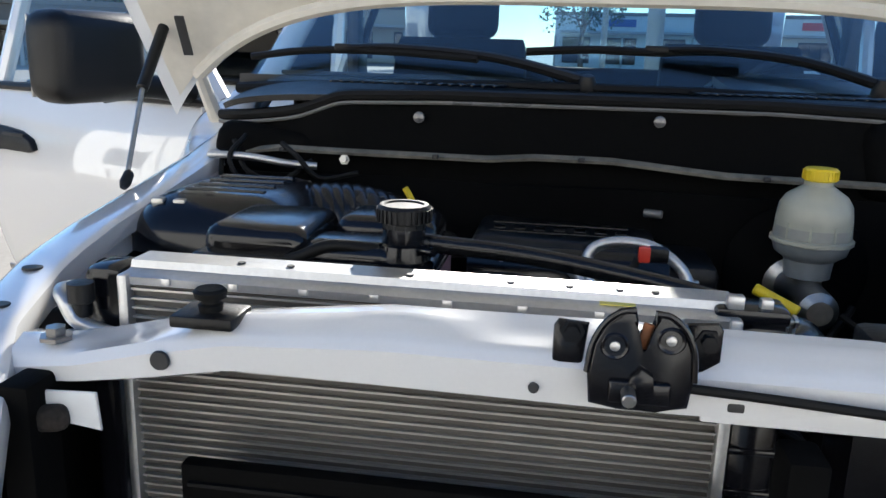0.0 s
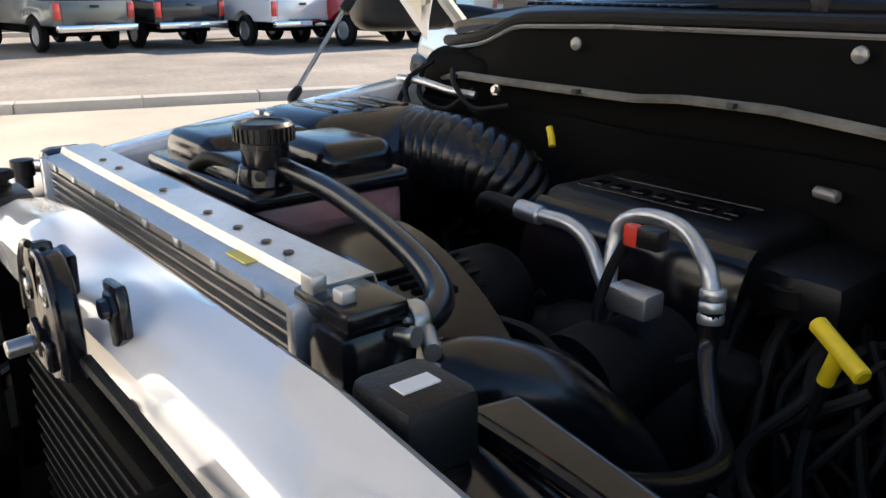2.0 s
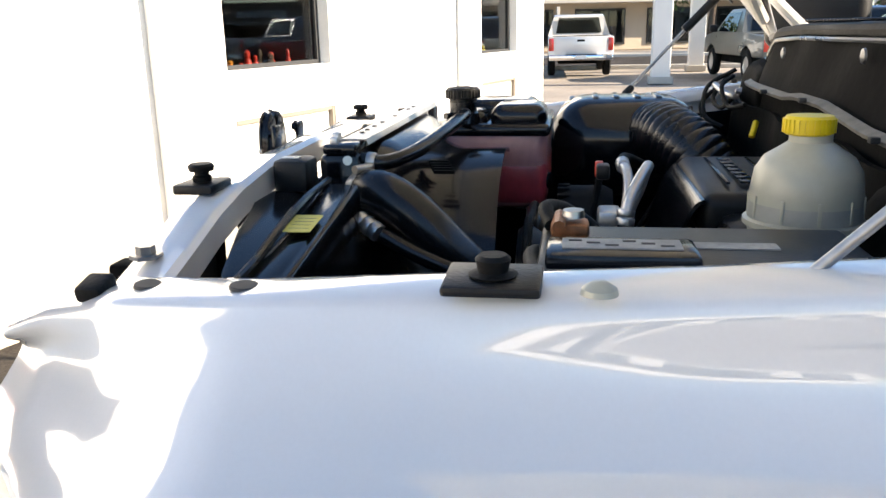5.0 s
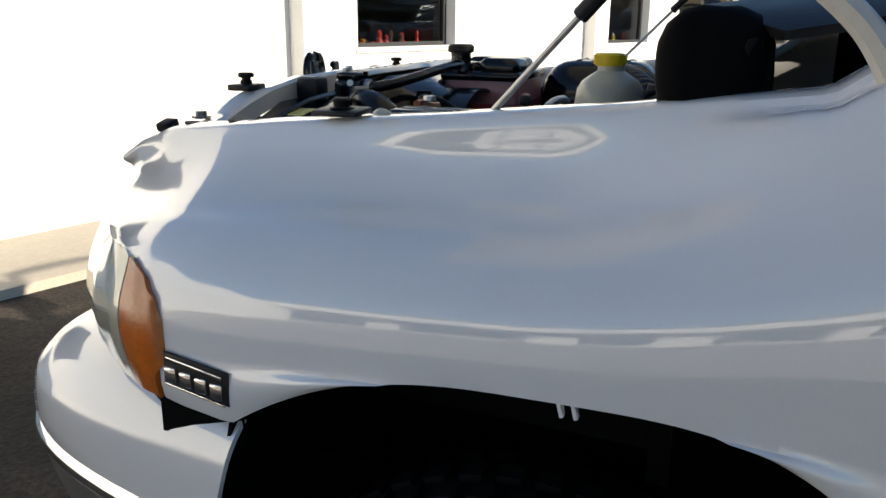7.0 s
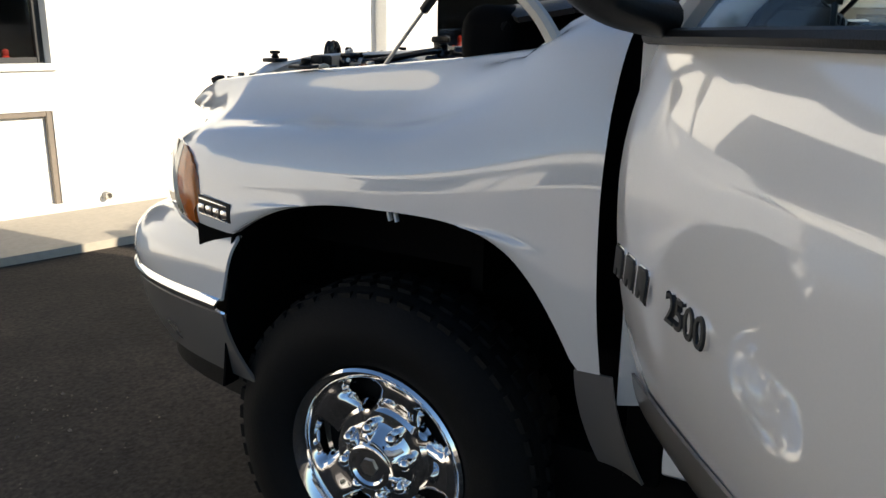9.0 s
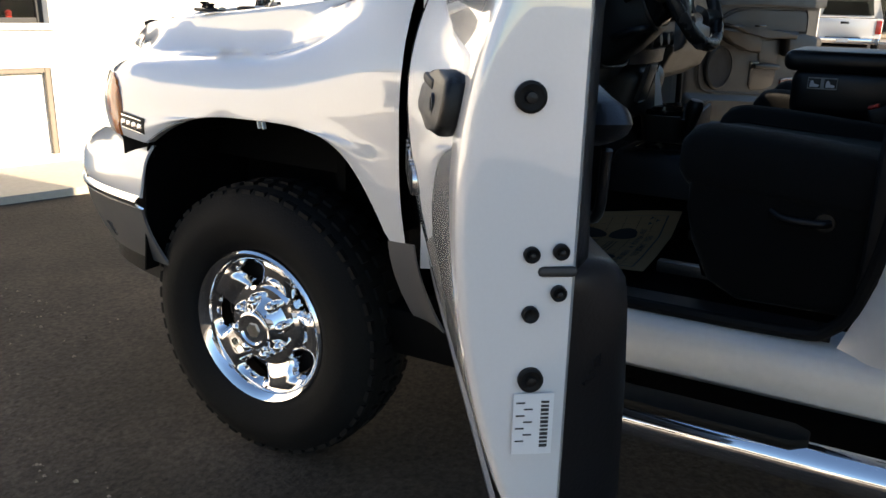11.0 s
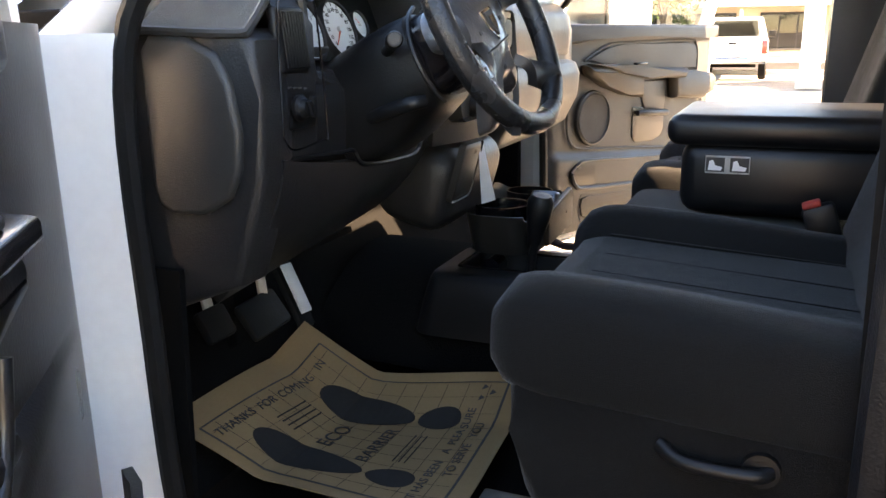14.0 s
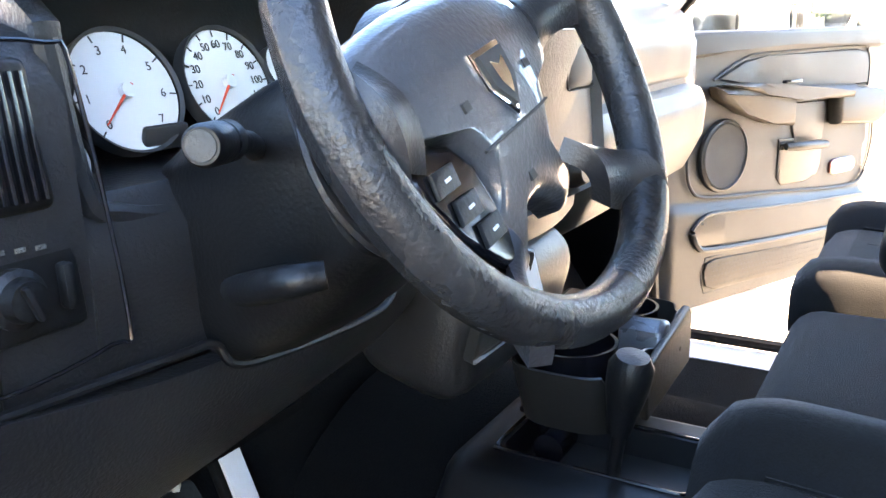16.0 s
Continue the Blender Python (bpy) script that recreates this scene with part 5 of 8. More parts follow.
part("master_cylinder", lathe((0.35, 0.76, 1.155), (0, 1, 0), [(0, 0.02), (0.01, 0.032), (0.16, 0.034), (0.17, 0.05), (0.2, 0.06)], 20), M["brushed"], truck, "cast master cylinder")
part("brake_booster", lathe((0.36, 0.93, 1.17), (0, 1, 0), [(0, 0.05), (0.01, 0.10), (0.03, 0.125), (0.06, 0.13), (0.07, 0.12)], 36), M["bay"], truck, "black brake booster drum")

# ---- battery and the driver side plastics ----
bat = part("battery", box((0.605, 0.715, 1.185), (0.185, 0.285, 0.17), 0.008), M["plastic"], truck, "black battery with corroded terminal")
part("lid", box((0.605, 0.715, 1.276), (0.18, 0.28, 0.014), 0.005), M["plastic"], bat)
part("cell_cover", box((0.640, 0.645, 1.288), (0.062, 0.125, 0.016), 0.005), M["gloss"], bat)
part("top_label", box((0.638, 0.645, 1.2968), (0.030, 0.098, 0.0012)), M["dimlabel"], bat, "white printed battery label")
part("top_label", box((0.588, 0.735, 1.2836), (0.020, 0.095, 0.0012)), M["dimlabel"], bat, "white printed battery label")
for k in range(6):
    part("print_bar", box((0.631 + 0.007 * (k % 3), 0.607 + 0.015 * k, 1.2978), (0.004, 0.011, 0.0006)), M["ink"], bat)
part("side_label", box((0.5122, 0.68, 1.20), (0.0012, 0.12, 0.05)), M["dimlabel"], bat, "white side label")
for k in range(4):
    part("print_bar", box((0.5112, 0.66 + 0.02 * (k % 2), 1.183 + 0.011 * k), (0.0008, 0.07, 0.005)), M["ink"], bat)
term = part("terminal_clamp", box((0.553, 0.602, 1.289), (0.036, 0.036, 0.015), 0.005), M["copper"], bat, "corroded copper terminal clamp")
part("post", lathe((0.553, 0.605, 1.30), (0, 0, 1), [(0, 0.011), (0.007, 0.010), (0.008, 0.0)], 14), M["brushed"], term)
part("clamp_bolt", cyl((0.528, 0.592, 1.296), (0.578, 0.592, 1.296), 0.006, 8), M["copper"], term)
part("battery_cable", tube([(0.505, 0.605, 1.205), (0.512, 0.578, 1.25), (0.56, 0.566, 1.264), (0.64, 0.575, 1.268), (0.72, 0.60, 1.268), (0.75, 0.64, 1.255)], 0.0075, 10), M["rubber"], truck, "thick black battery cable")
part("battery_cable", tube([(0.54, 0.585, 1.288), (0.505, 0.578, 1.298), (0.462, 0.60, 1.285), (0.435, 0.64, 1.24), (0.40, 0.66, 1.12), (0.38, 0.66, 1.0)], 0.0075, 10), M["rubber"], truck, "thick black battery cable")
def moulding(plan, top, bottom, bevel):
    """A moulded hollow-looking block: a plan outline with a top that follows top(x)."""
    return plate(plan, 1.0, lambda u, v, w: (u, v, bottom + (top(u) - bottom) * w), bevel, seg=3)


def deflector_top(x):
    return lerp_table([(0.21, 1.268), (0.33, 1.262), (0.42, 1.246), (0.50, 1.228), (0.565, 1.222), (0.60, 1.205)], x)[0]


dp = part("air_deflector", moulding([(0.215, 0.196), (0.33, 0.196), (0.41, 0.203), (0.47, 0.220), (0.52, 0.240), (0.575, 0.246), (0.582, 0.268), (0.215, 0.268)], deflector_top, 1.04, 0.008), M["gloss"], truck, "black moulded air deflector")
part("deflector_ledge", moulding([(0.228, 0.262), (0.572, 0.262), (0.585, 0.275), (0.582, 0.306), (0.560, 0.314), (0.235, 0.312)], lambda x: deflector_top(x) + 0.004, 1.05, 0.010), M["gloss"], dp)
part("deflector_ridge", tube([(0.222, 0.264, 1.272), (0.33, 0.264, 1.267), (0.42, 0.264, 1.252), (0.50, 0.264, 1.235), (0.575, 0.266, 1.225), (0.588, 0.268, 1.20), (0.588, 0.268, 1.08)], 0.0055, 8, k=5), M["gloss"], dp)
part("side_web", plate([(0.262, 1.20), (0.312, 1.19), (0.312, 1.06), (0.262, 1.05)], 0.004, lambda u, v, w: (0.588 + w, u, v), 0.001), M["gloss"], dp)
part("sticker", plate([(0, 0), (0.055, 0), (0.055, 0.034), (0, 0.034)], 0.001, lambda u, v, w: (0.374 + u, 0.268 + v, 1.2555 - 0.13 * u + w)), M["foil"], dp, "yellow caution sticker")
for k in range(4):
    part("print_bar", box((0.384 + 0.011 * k, 0.285, 1.2558 - 0.13 * (0.01 + 0.011 * k)), (0.004, 0.024, 0.0012)), M["ink"], dp)
part("relay_block", box((0.245, 0.225, 1.285), (0.055, 0.05, 0.045), 0.008), M["plastic"], truck, "black relay housing")
part("relay_tag", box((0.250, 0.222, 1.3085), (0.012, 0.024, 0.0012)), M["label"], truck)
sb = part("fuse_box", box((0.52, 0.495, 1.15), (0.20, 0.135, 0.10), 0.010), M["gloss"], truck, "flat black fuse box lid")
part("wing_nut", box((0.585, 0.50, 1.207), (0.03, 0.012, 0.012), 0.003), M["plastic"], sb)
for k in range(4):
    part("shelf_rib", box((0.36, 0.33 + 0.05 * k, 1.10), (0.18, 0.006, 0.08), 0.002), M["plastic"], truck)
fs = part("hood_stop_pad", box((0.757, 0.549, 1.300), (0.056, 0.070, 0.008), 0.003, m=rot(0, 3, 0)), M["plastic"], truck, "black rubber stop on the fender rail")
part("knob", lathe((0.757, 0.549, 1.302), (0, 0, 1), [(0, 0.016), (0.003, 0.018), (0.005, 0.011), (0.010, 0.012), (0.014, 0.013), (0.017, 0.010), (0.017, 0)], 20), M["rubber"], fs)
part("clear_grommet", lathe((0.785, 0.623, 1.301), (0, 0, 1), [(0, 0.013), (0.004, 0.012), (0.008, 0.006), (0.009, 0)], 14), M["bottle"], truck, "clear plastic grommet")
# lower clutter in the bay
for x, y, z, s in ((0.40, 0.72, 0.95, 0.10), (0.30, 0.62, 0.92, 0.08), (-0.35, 0.62, 0.98, 0.10), (-0.10, 0.70, 1.05, 0.10), (0.12, 0.75, 1.08, 0.07)):
    part("bracket", box((x, y, z), (s, s * 0.8, s * 1.2), s * 0.3, m=rot(8, 12, 20), seg=4), M["dark"], truck)
rng = random.Random(5)
for k in range(34):
    x = rng.uniform(-0.45, 0.46) if k < 14 else rng.uniform(0.08, 0.46)
    y = rng.uniform(0.66, 0.93)
    part("wire", tube([(x, y, 1.13), (x + rng.uniform(-.1, .1), y - 0.06, 1.06), (x + rng.uniform(-.12, .12), y - 0.12, 0.98), (x + rng.uniform(-.15, .15), y - 0.1, 0.9)], rng.uniform(0.004, 0.008), 8), M["rubber"], truck)

# ---- cab shell ----
def seal_path(sx):
    return [(sx * 0.905, 1.65, 0.69), (sx * 0.905, 1.595, 0.74), (sx * 0.905, 1.582, 1.0), (sx * 0.90, 1.582, 1.36), (sx * 0.86, 1.68, 1.50), (sx * 0.74, 1.92, 1.78), (sx * 0.70, 2.05, 1.86),
            (sx * 0.70, 2.36, 1.87), (sx * 0.73, 2.44, 1.80), (sx * 0.89, 2.46, 1.36), (sx * 0.905, 2.435, 1.0), (sx * 0.905, 2.41, 0.82), (sx * 0.905, 2.36, 0.715), (sx * 0.905, 2.24, 0.69), (sx * 0.905, 1.65, 0.69)]


for sx in (1, -1):
    part("hinge_pillar", sheet(lambda u, v: (sx * (0.985 - 0.075 * u), 1.43 + 0.15 * u, 0.70 + 0.68 * v), 6, 10, 0.004), M["jamb"], truck, "white painted hinge pillar")
    part("pillar_foot", box((sx * 0.885, 1.475, 0.61), (0.10, 0.075, 0.20), 0.01), M["bay"], truck)
    part("a_pillar", tube([(sx * 0.885, 1.47, 1.36), (sx * 0.86, 1.60, 1.46), (sx * 0.79, 1.78, 1.68), (sx * 0.72, 1.95, 1.84)], 0.035, 10), M["paint"], truck, "white windscreen pillar")
    part("door_seal", tube(seal_path(sx), 0.014, 8, k=6), M["rubber"], truck, "black door opening seal")
    def rocker(u, v):
        y = 1.52 + 2.0 * u
        prof = [(0.80, 0.672), (0.885, 0.676), (0.925, 0.668), (0.945, 0.655), (0.955, 0.63), (0.958, 0.60), (0.95, 0.565), (0.92, 0.545), (0.86, 0.54)]
        f = v * 8
        k = min(int(f), 7)
        t = f - k
        return sx * (prof[k][0] * (1 - t) + prof[k + 1][0] * t), y, prof[k][1] * (1 - t) + prof[k + 1][1] * t
    ro = part("rocker_panel", sheet(rocker, 30, 24, 0.004), M["jamb"], truck, "white painted sill and rocker")
    part("frame_rail", box((sx * 0.80, 2.4, 0.46), (0.16, 2.4, 0.14), 0.02), M["bay"], truck, "black frame rail under the cab")
    # B pillar
    bp_ = part("b_pillar", sheet(lambda u, v: (sx * ((0.905 + 0.035 * math.sin(math.pi * min(1, u * 1.2))) - 0.17 * max(0, v - 0.62) / 0.38), 2.425 + 0.16 * u + 0.03 * v - 0.10 * (1 - u) * max(0, 0.14 - v) * 4, 0.66 + 1.22 * v), 16, 30, 0.01), M["jamb"], truck, "white painted centre pillar")
    part("pillar_trim", box((sx * 0.85, 2.46, 1.28), (0.05, 0.14, 1.15), 0.02), M["vinyl"], bp_, "dark inner pillar trim")
    st = part("striker", tube([(sx * 0.93, 2.465, 1.075), (sx * 0.965, 2.46, 1.06), (sx * 0.965, 2.46, 1.02), (sx * 0.93, 2.465, 1.005)], 0.006, 8), M["copper"], bp_, "brassy door striker")
    part("striker_arm", cyl((sx * 0.935, 2.465, 1.04), (sx * 0.97, 2.43, 1.042), 0.008, 10), M["brushed"], bp_)
    for z in (1.228, 0.938):
        hg = part("door_hinge", box((sx * 0.945, 2.485, z), (0.014, 0.04, 0.095), 0.004), M["jamb"], truck, "white painted door hinge")
        part("hinge_leaf", box((sx * 0.958, 2.523, z), (0.012, 0.035, 0.082), 0.004, m=rot(0, 0, 18 * sx)), M["jamb"], hg)
        part("hinge_fold", box((sx * 0.955, 2.50, z + 0.045), (0.026, 0.058, 0.005), 0.002), M["jamb"], hg)
        part("hinge_fold", box((sx * 0.955, 2.50, z - 0.045), (0.026, 0.058, 0.005), 0.002), M["jamb"], hg)
        for dz in (-0.022, 0.022):
            part("bolt", lathe((sx * 0.9515, 2.482, z + dz), (sx, -0.1, 0), [(0, 0.011), (0.004, 0.011), (0.004, 0.007), (0.009, 0.0065), (0.009, 0)], 16), M["jamb"], hg)
    part("plug", lathe((sx * 0.951, 2.497, 0.685), (sx, 0, 0), [(-0.006, 0.016), (0.003, 0.016), (0.004, 0.0)], 16), M["rubber"], bp_, "black rubber plug")
    # side step
    step = part("side_step", tube([(sx * 1.0, 1.66, 0.49), (sx * 1.08, 1.71, 0.51), (sx * 1.12, 1.82, 0.52), (sx * 1.12, 2.6, 0.52), (sx * 1.12, 3.3, 0.52), (sx * 1.02, 3.45, 0.50)], 0.040, 16), M["chrome"], truck, "chrome tubular side step")
    for y in (2.08, 2.98):
        part("step_pad", plate([(-0.28, -0.02), (-0.25, -0.04), (0.25, -0.04), (0.28, -0.02), (0.28, 0.02), (0.25, 0.04), (-0.25, 0.04), (-0.28, 0.02)], 0.022, lambda u, v, w: (sx * (1.112 + v), y + u, 0.551 + w), 0.007), M["rubber"], step, "black rubber step pad")
    for y in (1.95, 2.5, 3.3):
        part("step_bracket", tube([(sx * 0.80, y, 0.50), (sx * 0.98, y, 0.46), (sx * 1.10, y, 0.50)], 0.014, 8), M["bay"], step)
    part("c_pillar", box((sx * 0.80, 3.52, 1.36), (0.16, 0.14, 1.1), 0.03), M["paint"], truck)
    part("roof_rail", tube([(sx * 0.71, 1.98, 1.88), (sx * 0.69, 2.5, 1.91), (sx * 0.69, 3.2, 1.91), (sx * 0.72, 3.5, 1.87)], 0.035, 10), M["paint"], truck)
part("roof", sheet(lambda u, v: ((u - 0.5) * 1.42, 1.86 + 1.72 * v, 1.885 + 0.06 * math.sin(math.pi * u) + 0.03 * math.sin(math.pi * v)), 20, 16, 0.03), M["paint"], truck, "white cab roof")
part("headliner", sheet(lambda u, v: ((u - 0.5) * 1.34, 1.92 + 1.6 * v, 1.80 + 0.04 * math.sin(math.pi * u)), 12, 10, 0.01), M["taupe"], truck, "grey cloth headliner")
part("cab_back", box((0, 3.57, 1.03), (1.6, 0.05, 0.72), 0.01), M["paint"], truck, "white rear cab wall")
part("cab_back_trim", box((0, 3.53, 1.03), (1.5, 0.02, 0.74), 0.01), M["vinyl"], truck)
bw = part("rear_glass", box((0, 3.57, 1.62), (1.30, 0.008, 0.42)), M["glass"], truck, "rear cab window")
bw.visible_shadow = False
part("cab_floor", box((0, 2.5, 0.655), (1.62, 2.1, 0.03)), M["carpet"], truck, "dark carpeted cab floor")
part("toe_board", sheet(lambda u, v: ((u - 0.5) * 1.7, 1.50 - 0.28 * v, 0.675 + 0.42 * v), 8, 6, 0.01), M["carpet"], truck, "dark carpeted toe board")
bed = part("load_bed", box((0, 4.62, 0.80), (1.80, 1.98, 0.04), 0.01), M["plastic"], truck, "white load bed with dark liner floor")
part("bed_front", box((0, 3.66, 1.05), (1.82, 0.06, 0.50), 0.015), M["paint"], bed)
part("tailgate", box((0, 5.60, 1.03), (1.62, 0.07, 0.52), 0.02), M["paint"], bed, "white tailgate")
part("tailgate_handle", box((0, 5.64, 1.20), (0.24, 0.02, 0.07), 0.008), M["plastic"], bed)
part("rear_bumper", box((0, 5.68, 0.62), (1.80, 0.16, 0.18), 0.04, seg=3), M["chrome"], bed, "chrome rear bumper")
for sx in (1, -1):
    def bed_low(y):
        """Lower edge of the bed side, round the rear wheel arch."""
        q = 0.50 ** 2 - (y - 4.43) ** 2
        return max(0.66, 0.50 + math.sqrt(q)) if q > 0 else 0.66
    part("bed_side", sheet(lambda u, v: (sx * (0.955 + 0.045 * math.sin(math.pi * min(1, v * 1.15)) - 0.01 * v), 3.64 + 2.0 * u, 1.31 * (1 - v) + bed_low(3.64 + 2.0 * u) * v), 60, 14, 0.006), M["paint"], bed, "white bed side with wheel arch")
    part("bed_rail", box((sx * 0.925, 4.64, 1.312), (0.09, 2.0, 0.03), 0.01), M["paint"], bed)
    part("bed_inner", box((sx * 0.885, 4.64, 1.06), (0.012, 1.94, 0.48), 0.004), M["paint"], bed)
    part("tail_lamp", box((sx * 0.90, 5.635, 1.06), (0.15, 0.05, 0.42), 0.03, seg=3), M["redp"], bed, "red tail lamp")

# ---- front doors ----
def door_frame(sx):
    o = Vector((0.985, 1.43, 0)) if sx > 0 else Vector((-0.955, 1.46, 0))
    d = Vector((0.82, 0.572, 0)).normalized() if sx > 0 else Vector((-0.9063, 0.4226, 0))
    return o, d, Vector((sx * d.y, -abs(d.x), 0)).normalized()


def bulge(z):
    """How far the outer skin swells out at the height z."""
    q = z - 1.13
    return 0.050 - (0.50 if q < 0 else 0.92) * q * q


def door_swell(u, z):
    """The front door's outer skin, drawn in towards its hinge edge."""
    return bulge(z) - 0.015 * max(0.0, 1 - u / 0.32) ** 2


def door_at(sx, u, z, w):
    o, d, n = door_frame(sx)
    return o + d * u + n * w + Vector((0, 0, z))


DL = 1.105


def door_shell(u, v, sx):
    """Round the door's section: in at the front, along the outer skin, round the rear edge, and back inside."""
    z = 0.665 + 0.715 * v
    b = bulge(z)
    e = DL - 0.002
    sec = [(0.01, -0.085), (0.004, b - 0.045), (0.018, b - 0.016), (0.08, b - 0.009), (0.18, b - 0.003), (0.32, b), (0.60, b + 0.003), (0.9, b + 0.002), (e - 0.03, b), (e - 0.008, b - 0.003), (e - 0.001, b - 0.010),
           (e, b - 0.022), (e, min(-0.05, b - 0.03)), (e - 0.004, -0.082), (e - 0.03, -0.094), (0.5, -0.09)]
    f = u * (len(sec) - 1)
    k = min(int(f), len(sec) - 2)
    t = f - k
    return door_at(sx, sec[k][0] * (1 - t) + sec[k + 1][0] * t, z, sec[k][1] * (1 - t) + sec[k + 1][1] * t)


def front_door(sx, label):
    D = part("front_door", sheet(lambda u, v: door_shell(u, v, sx), 52, 30, 0.0), M["paint"], truck, label)
    P = lambda u, z, w: door_at(sx, u, z, w)
    o, d, n = door_frame(sx)
    mt = lambda: Matrix((d, n, Vector((0, 0, 1)))).transposed()

    def slab(u, z, w, su, sz, sw, bev, name, mtl, lab=""):
        return part(name, box(P(u, z, w), (su, sw, sz), bev, m=mt(), seg=3), mtl, D, lab)
    part("bottom_skin", sheet(lambda u, v: P(0.02 + (DL - 0.04) * u, 0.667, -0.09 + (0.085 + bulge(0.667)) * v), 6, 3, 0.004), M["jamb"], D)
    part("lower_trim", sheet(lambda u, v: P(0.02 + (DL - 0.03) * u, 0.660 + 0.115 * v, door_swell(0.02 + (DL - 0.03) * u, 0.660 + 0.115 * v) + 0.010 + 0.006 * math.sin(math.pi * v)), 24, 8, 0.006), M["silver"], D, "pewter painted lower door strip")
    # window frame, glass and mirror
    fr = tube([P(0.02, 1.38, -0.04), P(0.28, 1.62, -0.10), P(0.50, 1.82, -0.17), P(0.62, 1.87, -0.19), P(0.98, 1.88, -0.19), P(1.07, 1.80, -0.17), P(1.10, 1.38, -0.04)], 0.026, 8)
    part("window_frame", fr, M["paint"], D, "white window frame")
    part("belt_strip", tube([P(0.02, 1.385, 0.0), P(0.6, 1.388, 0.01), P(DL - 0.01, 1.385, 0.0)], 0.013, 8), M["plastic"], D, "black belt moulding")
    g = part("window_glass", plate([(0.10, 1.38), (1.08, 1.38), (1.06, 1.80), (0.98, 1.86), (0.62, 1.85), (0.50, 1.80)], 0.004, lambda u, v, w: P(u, v, -0.035 - 0.28 * (v - 1.38) + w)), M["sglass"], D, "clear side window")
    g.visible_shadow = False
    mu, mw, mz = (0.20, 0.226, 1.55) if sx > 0 else (0.13, 0.27, 1.50)
    mr = part("mirror", box(P(mu, mz, mw), (0.13, 0.27, 0.21), 0.045, m=mt() @ rot(0, 0, -8 * sx), seg=4), M["plastic"], D, "black folding door mirror")
    part("mirror_foot", tube([P(0.10, 1.41, 0.0), P(0.5 * mu + 0.05, 1.43, mw * 0.5), P(mu, mz - 0.08, mw - 0.03)], 0.03, 12), M["plastic"], mr)
    part("mirror_glass", box(P(mu + 0.067, mz, mw), (0.004, 0.22, 0.165), 0.0, m=mt() @ rot(0, 0, -8 * sx)), M["chrome"], mr)
    part("mirror_ring", box(P(mu + 0.063, mz, mw), (0.008, 0.24, 0.185), 0.003, m=mt() @ rot(0, 0, -8 * sx)), M["brushed"], mr)
    # outside handle
    hb = part("outside_handle", plate([(0.772, 1.200), (0.776, 1.212), (0.795, 1.232), (0.86, 1.253), (0.96, 1.261), (1.040, 1.262), (1.056, 1.254), (1.062, 1.235), (1.058, 1.208), (1.040, 1.195), (0.95, 1.190), (0.80, 1.190)], 0.026, lambda u, v, w: P(u, v, bulge(v) - 0.004 + w), 0.009, seg=4), M["plastic"], D, "black door handle with key lock")
    part("finger_well", box(P(0.885, 1.241, bulge(1.24) + 0.0195), (0.12, 0.010, 0.014), 0.0055, m=mt()), M["ink"], hb)
    part("key_lock", lathe(P(0.975, 1.222, bulge(1.22) + 0.020), n, [(0, 0.014), (0.003, 0.013), (0.0035, 0.009), (0.002, 0.008), (0.002, 0)], 20), M["plastic"], hb)
    # nameplate on the skin
    for k in range(3):
        for grow, w0, mtl in ((0.0, 0.004, M["chrome"]), (0.004, 0.0075, M["ink"])):
            a, h = 0.022 - grow, 0.030 - grow
            part("nameplate_block", plate([(-a, -h), (-a * 0.3, -h), (-a * 0.2, -h * 0.4), (a * 0.2, -h * 0.4), (a * 0.3, -h), (a, -h), (a, h * 0.7), (a * 0.7, h), (-a, h)], 0.004, lambda p, q, w: P(0.125 + 0.064 * (k - 1) + p * 1.12 + 0.12 * q, 1.005 + q, door_swell(0.125 + 0.064 * (k - 1) + p, 0.985) + w0 + w), 0.001), mtl, D)
    for txt, u, s in (("2500", 0.36, 0.07),):
        words(txt, s, basis(P(u, 1.005, bulge(0.985) + 0.005), -d if sx < 0 else d, (0, 0, 1)), M["chrome"], D, "nameplate_letters", 0.005)
        words(txt, s * 0.93, basis(P(u, 1.005, bulge(0.985) + 0.0075), -d if sx < 0 else d, (0, 0, 1)), M["ink"], D, "nameplate_face", 0.005)
    # rear edge: plugs, latch slot, label
    e = lambda q, z: P(DL - 0.002, z, q)
    for q, z, r in ((-0.024, 1.246, 0.0165), (-0.034, 1.080, 0.009), (-0.066, 1.083, 0.009), (-0.066, 1.036, 0.009), (-0.036, 1.012, 0.0095), (-0.040, 0.934, 0.0145)):
        pl = part("edge_plug", lathe(e(q, z), d, [(0, r), (0.0055, r), (0.007, r * 0.8), (0.005, r * 0.5), (0.005, 0)], 22), M["rubber"], D, "round black plug")
        if r < 0.0092 or r > 0.014:
            part("plug_centre", lathe(P(DL + 0.004, z, q), d, [(0, r * 0.4), (0.004, r * 0.34), (0.005, 0)], 14), M["plastic"], pl)
    # dark rounded box in place of the shaded slot
    part("latch_slot", box(e(-0.064, 1.060), (0.010, 0.044, 0.012), 0.0055, m=mt()), M["ink"], D, "black inset for the shaded latch slot")
    lb = part("edge_label", box(P(DL + 0.003, 0.880, -0.045), (0.0012, 0.046, 0.076), 0, m=mt()), M["label"], D, "white printed identification label")
    for k in range(12):
        part("barcode_bar", box(P(DL + 0.0042, 0.853 + 0.005 * k, -0.058), (0.0008, 0.009, 0.0026 if k % 3 else 0.0036), 0, m=mt()), M["ink"], lb)
